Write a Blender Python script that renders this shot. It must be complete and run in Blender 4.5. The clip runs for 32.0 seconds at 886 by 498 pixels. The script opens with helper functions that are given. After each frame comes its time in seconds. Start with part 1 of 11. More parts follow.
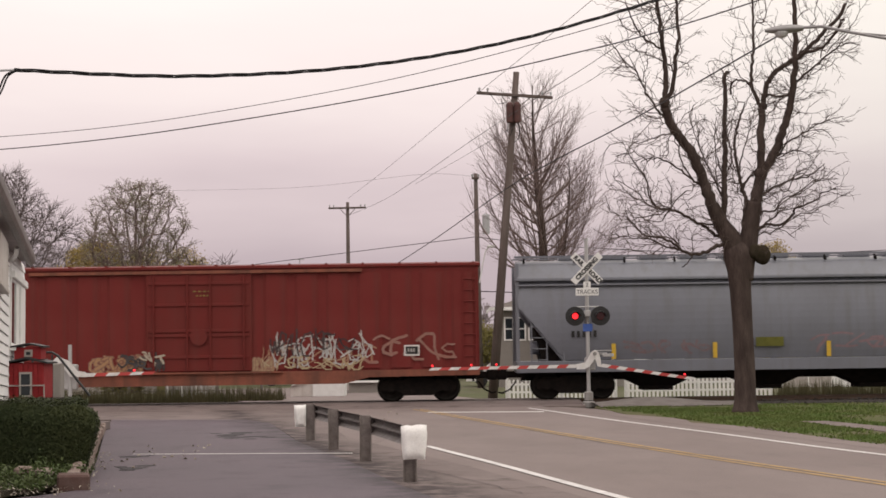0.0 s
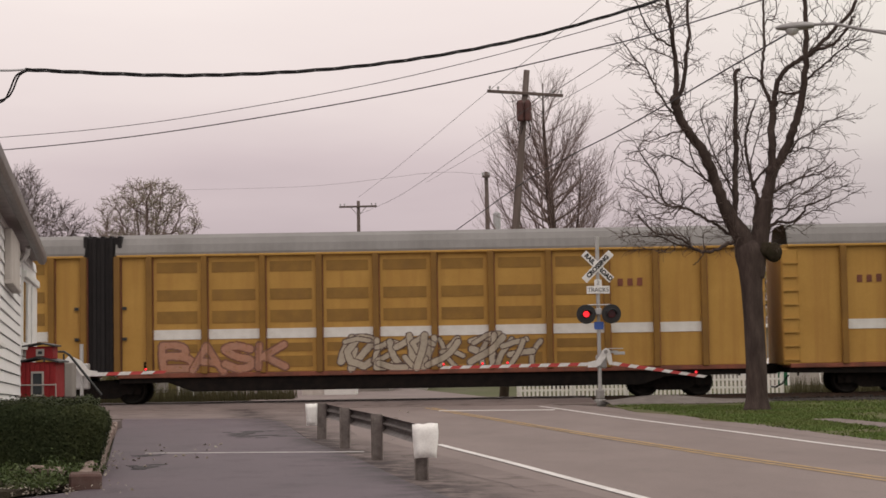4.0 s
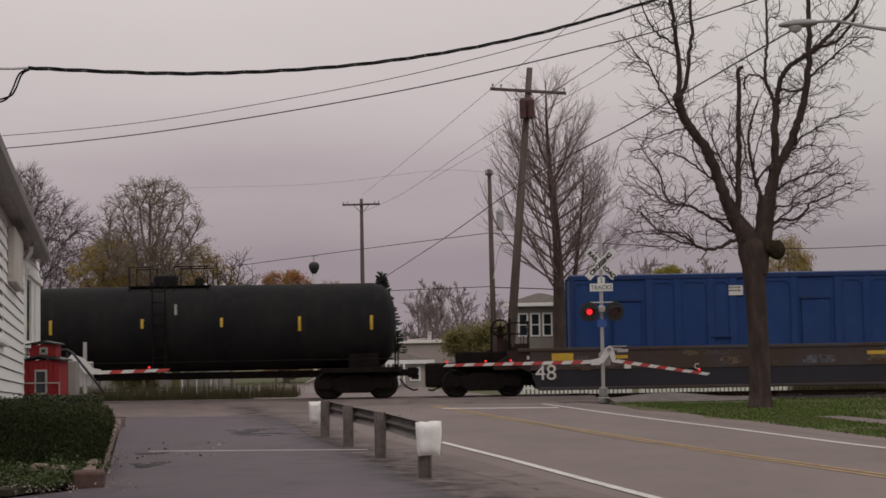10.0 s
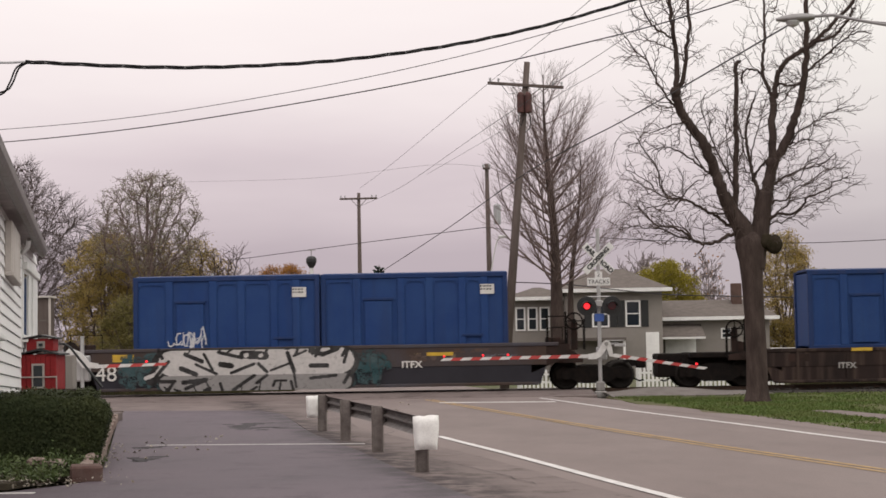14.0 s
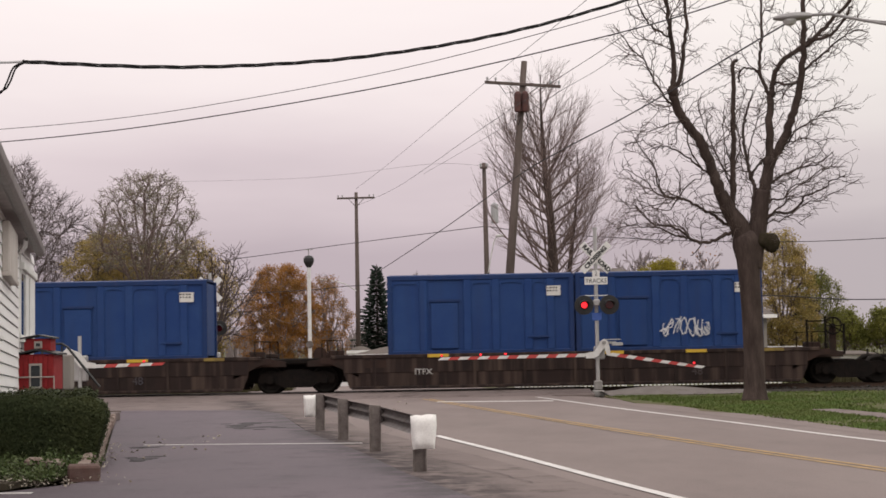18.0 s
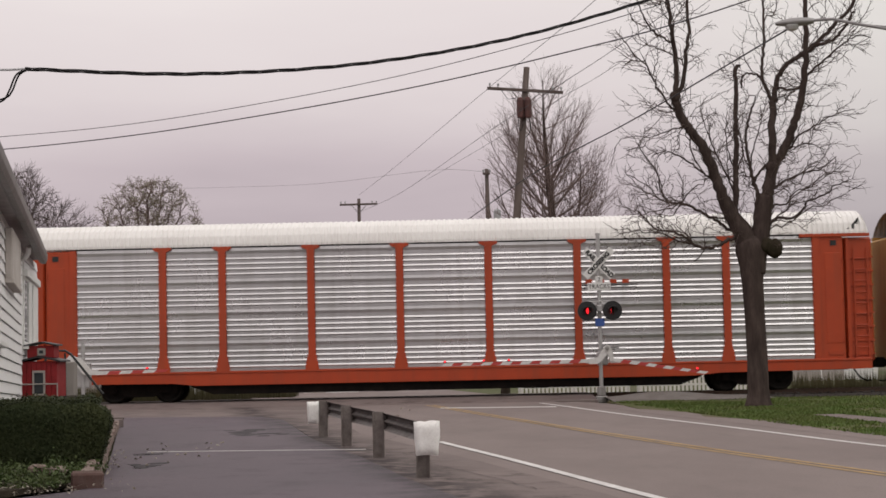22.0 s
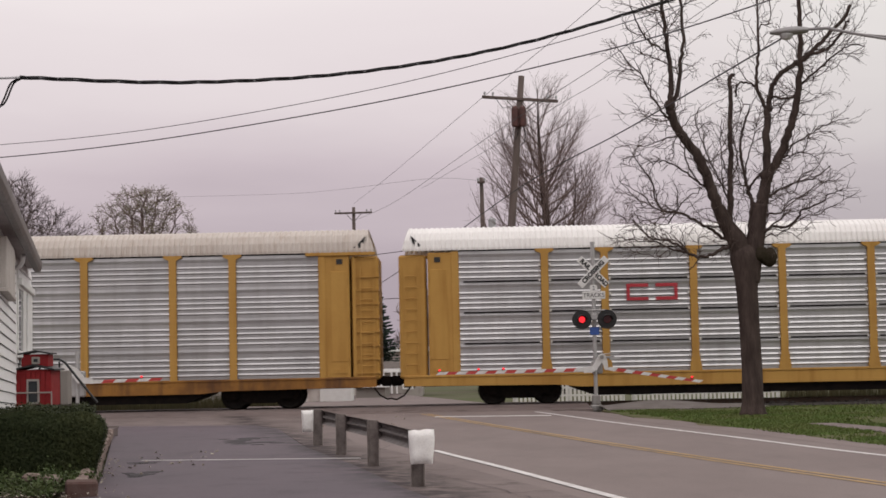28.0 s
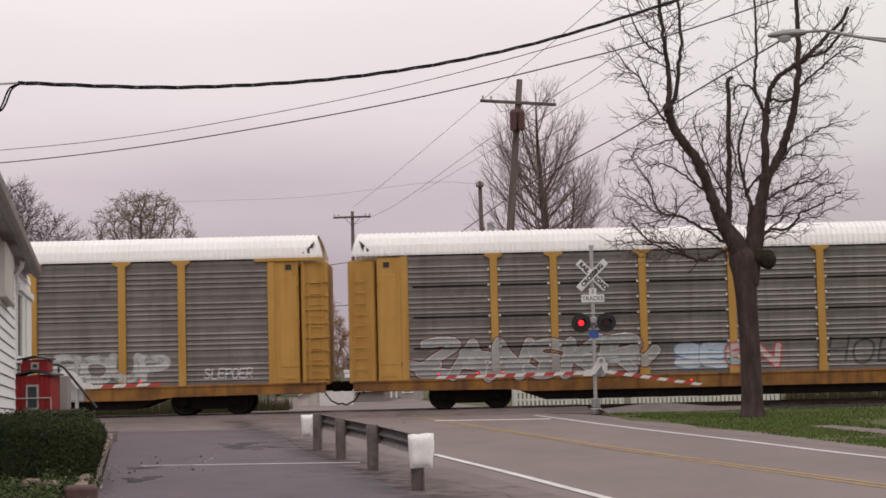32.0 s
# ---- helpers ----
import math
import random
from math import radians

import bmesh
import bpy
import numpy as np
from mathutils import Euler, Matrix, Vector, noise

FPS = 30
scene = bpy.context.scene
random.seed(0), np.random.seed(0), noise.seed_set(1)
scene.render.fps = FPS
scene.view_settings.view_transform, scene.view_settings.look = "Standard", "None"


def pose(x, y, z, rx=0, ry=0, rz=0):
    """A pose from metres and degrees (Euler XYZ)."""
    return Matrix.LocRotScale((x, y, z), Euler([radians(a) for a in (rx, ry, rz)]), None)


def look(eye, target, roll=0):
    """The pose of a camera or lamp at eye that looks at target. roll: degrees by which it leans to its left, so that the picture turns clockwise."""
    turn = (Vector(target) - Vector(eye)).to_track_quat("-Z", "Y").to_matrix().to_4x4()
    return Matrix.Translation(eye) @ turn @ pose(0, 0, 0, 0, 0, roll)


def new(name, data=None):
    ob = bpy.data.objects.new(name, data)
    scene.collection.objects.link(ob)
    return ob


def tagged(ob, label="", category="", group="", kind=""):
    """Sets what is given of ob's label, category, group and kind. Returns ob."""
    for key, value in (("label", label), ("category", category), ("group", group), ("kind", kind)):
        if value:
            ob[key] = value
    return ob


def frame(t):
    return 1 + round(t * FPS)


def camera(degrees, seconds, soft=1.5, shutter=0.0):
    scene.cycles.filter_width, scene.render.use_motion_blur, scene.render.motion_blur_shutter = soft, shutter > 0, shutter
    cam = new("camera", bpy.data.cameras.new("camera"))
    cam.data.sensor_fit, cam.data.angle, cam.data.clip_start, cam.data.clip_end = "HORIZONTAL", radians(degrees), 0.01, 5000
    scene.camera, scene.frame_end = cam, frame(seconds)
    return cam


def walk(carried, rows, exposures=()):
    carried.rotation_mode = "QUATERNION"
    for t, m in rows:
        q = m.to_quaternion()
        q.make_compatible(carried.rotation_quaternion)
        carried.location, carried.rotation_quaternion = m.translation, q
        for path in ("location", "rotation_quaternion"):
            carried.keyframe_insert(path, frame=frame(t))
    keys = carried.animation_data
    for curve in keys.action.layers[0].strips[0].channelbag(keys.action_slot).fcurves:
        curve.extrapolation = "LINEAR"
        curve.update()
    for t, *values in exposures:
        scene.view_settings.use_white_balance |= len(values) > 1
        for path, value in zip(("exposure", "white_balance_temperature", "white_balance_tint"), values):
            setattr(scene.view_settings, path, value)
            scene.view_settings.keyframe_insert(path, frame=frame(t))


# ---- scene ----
EYE = (0.0, 0.0, 1.6)


def aim(yaw, pitch, roll):
    a, b = radians(yaw), radians(pitch)
    way = Vector((math.sin(a) * math.cos(b), math.cos(a) * math.cos(b), math.sin(b)))
    return look(EYE, Vector(EYE) + 50 * way, -roll)


cam = camera(27.95, 32.0, soft=1.6, shutter=0.06)
EXPOSURES = [(0, 0.18, 6900, 13), (1, 0.08, 6900, 13), (3, -0.05, 6900, 13), (6, 0.02, 6900, 13), (7, -0.3, 6870, 14), (8, -0.64, 6850, 15), (9, -0.7, 6760, 14), (10, -0.55, 6660, 12.5), (11, -0.05, 6600, 11), (12, 0.08, 6580, 11), (13, 0.12, 6640, 11), (14.5, 0.15, 6650, 11), (17, 0.17, 6680, 12), (18, 0.15, 6700, 12), (20, 0.1, 6700, 12), (21, 0.26, 6700, 12), (22, -0.17, 6620, 12), (23, -0.06, 6600, 12), (24, 0.08, 6570, 12), (25, 0, 6500, 12.5), (28, -0.13, 6540, 13.5), (29, -0.2, 6540, 13.5), (30, 0.02, 6540, 13.5), (31, 0.02, 6540, 13.5), (32, -0.05, 6540, 13.5)]
walk(cam, [
    (0, aim(0.000, 3.434, 0.800)),
    (0.5, aim(-0.054, 3.439, 0.829)),
    (1, aim(-0.085, 3.443, 0.851)),
    (1.5, aim(-0.112, 3.441, 0.890)),
    (2, aim(-0.167, 3.421, 0.880)),
    (2.5, aim(-0.197, 3.426, 0.977)),
    (3, aim(-0.245, 3.410, 0.955)),
    (3.5, aim(-0.332, 3.384, 0.956)),
    (5.5, aim(-0.404, 3.409, 0.870)),
    (6, aim(-0.424, 3.311, 0.609)),
    (6.5, aim(-0.515, 3.166, 0.533)),
    (7, aim(-0.607, 3.074, 0.674)),
    (7.5, aim(-0.589, 3.117, 0.740)),
    (8, aim(-0.582, 3.227, 0.758)),
    (8.5, aim(-0.577, 3.299, 0.902)),
    (9, aim(-0.563, 3.329, 0.861)),
    (9.5, aim(-0.487, 3.363, 0.882)),
    (10, aim(-0.452, 3.319, 0.995)),
    (10.5, aim(-0.474, 3.270, 0.965)),
    (11, aim(-0.457, 3.248, 0.906)),
    (11.5, aim(-0.450, 3.198, 0.983)),
    (12, aim(-0.454, 3.150, 0.967)),
    (12.5, aim(-0.441, 3.121, 0.937)),
    (13, aim(-0.424, 3.121, 0.974)),
    (13.5, aim(-0.386, 3.127, 0.934)),
    (14, aim(-0.369, 3.131, 0.969)),
    (14.5, aim(-0.352, 3.142, 0.869)),
    (16.5, aim(-0.258, 3.180, 1.012)),
    (17, aim(-0.276, 3.140, 1.011)),
    (17.5, aim(-0.290, 3.112, 0.990)),
    (18, aim(-0.286, 3.106, 1.062)),
    (18.5, aim(-0.306, 3.107, 1.106)),
    (19, aim(-0.362, 3.093, 0.997)),
    (19.5, aim(-0.448, 3.062, 1.059)),
    (20, aim(-0.489, 3.086, 1.178)),
    (20.5, aim(-0.474, 3.160, 1.276)),
    (21, aim(-0.428, 3.221, 1.289)),
    (21.5, aim(-0.385, 3.272, 1.359)),
    (22, aim(-0.376, 3.304, 1.196)),
    (22.5, aim(-0.349, 3.247, 1.145)),
    (23, aim(-0.308, 3.234, 1.058)),
    (23.5, aim(-0.201, 3.302, 1.121)),
    (24, aim(-0.075, 3.369, 1.252)),
    (24.5, aim(0.046, 3.421, 1.278)),
    (25, aim(0.150, 3.429, 1.372)),
    (25.5, aim(0.151, 3.454, 1.445)),
    (27.5, aim(-0.116, 3.629, 1.256)),
    (28, aim(-0.200, 3.578, 1.181)),
    (28.5, aim(-0.271, 3.537, 1.091)),
    (29, aim(-0.310, 3.544, 1.226)),
    (29.5, aim(-0.294, 3.611, 1.311)),
    (30, aim(-0.229, 3.604, 1.262)),
    (30.5, aim(-0.211, 3.626, 1.311)),
    (31, aim(-0.204, 3.660, 1.351)),
    (31.5, aim(-0.179, 3.691, 1.367)),
    (32, aim(-0.161, 3.701, 1.406)),
], exposures=EXPOSURES)

# ---- world, sun ----
SUN_UP, SUN_TURN = radians(55), radians(150)
world = bpy.data.worlds.new("overcast_sky")
scene.world = world
world.use_nodes = True
wn, wl = world.node_tree.nodes, world.node_tree.links
wn.clear()
w_out = wn.new("ShaderNodeOutputWorld")
w_sky = wn.new("ShaderNodeTexSky")
w_sky.sky_type, w_sky.sun_disc = "NISHITA", False
w_sky.sun_elevation, w_sky.sun_rotation = SUN_UP, SUN_TURN
w_skyb = wn.new("ShaderNodeBackground")
w_skyb.inputs["Strength"].default_value = 0.05
wl.new(w_sky.outputs["Color"], w_skyb.inputs["Color"])
# the cloud deck: pale overhead, mauve-grey low down, with soft uneven banks
w_co = wn.new("ShaderNodeTexCoord")
w_sep = wn.new("ShaderNodeSeparateXYZ")
wl.new(w_co.outputs["Generated"], w_sep.inputs[0])
w_map = wn.new("ShaderNodeMapping")
w_map.inputs["Scale"].default_value = (3.0, 3.0, 14.0)
wl.new(w_co.outputs["Generated"], w_map.inputs["Vector"])
w_noise = wn.new("ShaderNodeTexNoise")
w_noise.inputs["Scale"].default_value, w_noise.inputs["Detail"].default_value = 1.3, 4
wl.new(w_map.outputs[0], w_noise.inputs["Vector"])
w_add = wn.new("ShaderNodeMath")
w_add.operation = "MULTIPLY_ADD"
w_add.inputs[1].default_value, w_add.inputs[2].default_value = 0.07, -0.035
wl.new(w_noise.outputs["Fac"], w_add.inputs[0])
w_sum = wn.new("ShaderNodeMath")
w_sum.operation = "ADD"
wl.new(w_add.outputs[0], w_sum.inputs[0])
wl.new(w_sep.outputs["Z"], w_sum.inputs[1])
w_ramp = wn.new("ShaderNodeValToRGB")
ramp = w_ramp.color_ramp
ramp.elements[0].position, ramp.elements[0].color = 0.0, (0.47, 0.405, 0.45, 1)
ramp.elements[1].position, ramp.elements[1].color = 1.0, (1.32, 1.25, 1.24, 1)
for at, colour in ((0.055, (0.49, 0.42, 0.465, 1)), (0.10, (0.68, 0.595, 0.63, 1)), (0.145, (0.86, 0.785, 0.795, 1)), (0.20, (0.97, 0.905, 0.90, 1)), (0.4, (1.14, 1.07, 1.06, 1))):
    ramp.elements.new(at).color = colour
wl.new(w_sum.outputs[0], w_ramp.inputs["Fac"])
w_cloud = wn.new("ShaderNodeBackground")
w_cloud.inputs["Strength"].default_value = 0.98
# the deck thins to a paler, more neutral grey towards the east
w_east = wn.new("ShaderNodeMapRange")
w_east.interpolation_type = "SMOOTHSTEP"
w_east.inputs["From Min"].default_value, w_east.inputs["From Max"].default_value, w_east.inputs["To Max"].default_value = 0.0, 0.32, 0.75
wl.new(w_sep.outputs["X"], w_east.inputs["Value"])
w_pale = wn.new("ShaderNodeMix")
w_pale.data_type, w_pale.blend_type = "RGBA", "MULTIPLY"
wl.new(w_east.outputs[0], w_pale.inputs["Factor"])
wl.new(w_ramp.outputs["Color"], w_pale.inputs[6])
w_pale.inputs[7].default_value = (0.94, 1.02, 0.955, 1)
wl.new(w_pale.outputs[2], w_cloud.inputs["Color"])
w_mix = wn.new("ShaderNodeMixShader")
w_mix.inputs["Fac"].default_value = 0.96
wl.new(w_skyb.outputs[0], w_mix.inputs[1])
wl.new(w_cloud.outputs[0], w_mix.inputs[2])
wl.new(w_mix.outputs[0], w_out.inputs["Surface"])

sun = new("sun", bpy.data.lights.new("sun", "SUN"))
sun.data.energy, sun.data.angle, sun.data.color = 0.5, radians(40), (1.0, 0.965, 0.93)
sun.matrix_world = look((math.sin(SUN_TURN) * 40, math.cos(SUN_TURN) * 40, 57), (0, 0, 0))

# ---- materials ----
def mat(name, colour, rough=0.7, metal=0.0, second=None, scale=6.0, amount=0.35, grain=40.0, bump=0.15, streak=0.0, streak_colour=(0.10, 0.06, 0.04), spread=0.0, emit=0.0, stretch=(1, 1, 1), depth=0.01, thin=0.0, blotch=0.0, blotch_colour=(0.05, 0.05, 0.05)):
    """A painted or natural surface: base colour, patches of a second colour, fine grain, vertical streaks, relief."""
    m = bpy.data.materials.new(name)
    m.use_nodes = True
    n, l = m.node_tree.nodes, m.node_tree.links
    p = n["Principled BSDF"]
    p.inputs["Roughness"].default_value, p.inputs["Metallic"].default_value = rough, metal
    p.inputs["Specular IOR Level"].default_value = 0.5 if rough < 0.55 else 0.2 if rough < 0.9 else 0.06
    co = n.new("ShaderNodeTexCoord")
    mp = n.new("ShaderNodeMapping")
    mp.inputs["Scale"].default_value = stretch
    l.new(co.outputs["Object"], mp.inputs["Vector"])
    if spread:
        info = n.new("ShaderNodeObjectInfo")
        vm = n.new("ShaderNodeVectorMath")
        vm.operation = "MULTIPLY_ADD"
        comb = n.new("ShaderNodeCombineXYZ")
        for k in range(3):
            l.new(info.outputs["Random"], comb.inputs[k])
        vm.inputs[1].default_value = (60, 60, 60)
        l.new(comb.outputs[0], vm.inputs[0])
        l.new(co.outputs["Object"], vm.inputs[2])
        l.new(vm.outputs[0], mp.inputs["Vector"])

    def tex(s, detail, rough_=0.6):
        t = n.new("ShaderNodeTexNoise")
        t.inputs["Scale"].default_value, t.inputs["Detail"].default_value, t.inputs["Roughness"].default_value = s, detail, rough_
        l.new(mp.outputs[0], t.inputs["Vector"])
        return t

    def ramp_of(socket, lo, hi):
        r = n.new("ShaderNodeMapRange")
        r.inputs["From Min"].default_value, r.inputs["From Max"].default_value = lo, hi
        l.new(socket, r.inputs["Value"])
        return r.outputs[0]

    def mixed(a, b, fac, how="MIX"):
        x = n.new("ShaderNodeMix")
        x.data_type, x.blend_type = "RGBA", how
        for key, v in (("A", a), ("B", b)):
            sock = next(s for s in x.inputs if s.name == key and s.type == "RGBA")
            if isinstance(v, tuple):
                sock.default_value = (*v[:3], 1)
            else:
                l.new(v, sock)
        if isinstance(fac, float):
            x.inputs[0].default_value = fac
        else:
            l.new(fac, x.inputs[0])
        return next(s for s in x.outputs if s.type == "RGBA")

    second = second or tuple(c * 0.6 for c in colour)
    big, fine = tex(scale, 4), tex(grain, 3)
    f = n.new("ShaderNodeMath")
    f.operation = "MULTIPLY"
    f.inputs[1].default_value = amount
    l.new(ramp_of(big.outputs["Fac"], 0.38, 0.68), f.inputs[0])
    c = mixed(tuple(colour), tuple(second), f.outputs[0])
    g = n.new("ShaderNodeMath")
    g.operation = "MULTIPLY"
    g.inputs[1].default_value = amount * 0.55
    l.new(ramp_of(fine.outputs["Fac"], 0.45, 0.75), g.inputs[0])
    c = mixed(c, tuple(x * 0.55 for x in colour), g.outputs[0])
    if streak:
        m2 = n.new("ShaderNodeMapping")
        m2.inputs["Scale"].default_value = (2.4, 2.4, 0.16)
        l.new(mp.outputs[0], m2.inputs["Vector"])
        st = n.new("ShaderNodeTexNoise")
        st.inputs["Scale"].default_value, st.inputs["Detail"].default_value = 1.5, 5
        l.new(m2.outputs[0], st.inputs["Vector"])
        h = n.new("ShaderNodeMath")
        h.operation = "MULTIPLY"
        h.inputs[1].default_value = streak
        l.new(ramp_of(st.outputs["Fac"], 0.48, 0.72), h.inputs[0])
        c = mixed(c, tuple(streak_colour), h.outputs[0])
    if blotch:
        bt = tex(1.1, 6, 0.75)
        bq = n.new("ShaderNodeMath")
        bq.operation = "MULTIPLY"
        bq.inputs[1].default_value = blotch
        l.new(ramp_of(bt.outputs["Fac"], 0.53, 0.63), bq.inputs[0])
        c = mixed(c, tuple(blotch_colour), bq.outputs[0])
    l.new(c, p.inputs["Base Color"])
    if bump:
        b = n.new("ShaderNodeBump")
        b.inputs["Strength"].default_value, b.inputs["Distance"].default_value = bump, depth
        l.new(fine.outputs["Fac"], b.inputs["Height"])
        l.new(b.outputs[0], p.inputs["Normal"])
    r2 = n.new("ShaderNodeMapRange")
    r2.inputs["To Min"].default_value, r2.inputs["To Max"].default_value = max(0.03, rough - 0.1), min(1.0, rough + 0.12)
    l.new(big.outputs["Fac"], r2.inputs["Value"])
    l.new(r2.outputs[0], p.inputs["Roughness"])
    if thin:
        tr = n.new("ShaderNodeBsdfTranslucent")
        l.new(c, tr.inputs["Color"])
        ms = n.new("ShaderNodeMixShader")
        ms.inputs["Fac"].default_value = thin
        l.new(p.outputs[0], ms.inputs[1])
        l.new(tr.outputs[0], ms.inputs[2])
        l.new(ms.outputs[0], n["Material Output"].inputs["Surface"])
    if emit:
        p.inputs["Emission Color"].default_value, p.inputs["Emission Strength"].default_value = (*colour, 1), emit
    return m


def glass(name, colour=(0.02, 0.025, 0.03)):
    m = bpy.data.materials.new(name)
    m.use_nodes = True
    p = m.node_tree.nodes["Principled BSDF"]
    p.inputs["Base Color"].default_value, p.inputs["Roughness"].default_value = (*colour, 1), 0.06
    return m


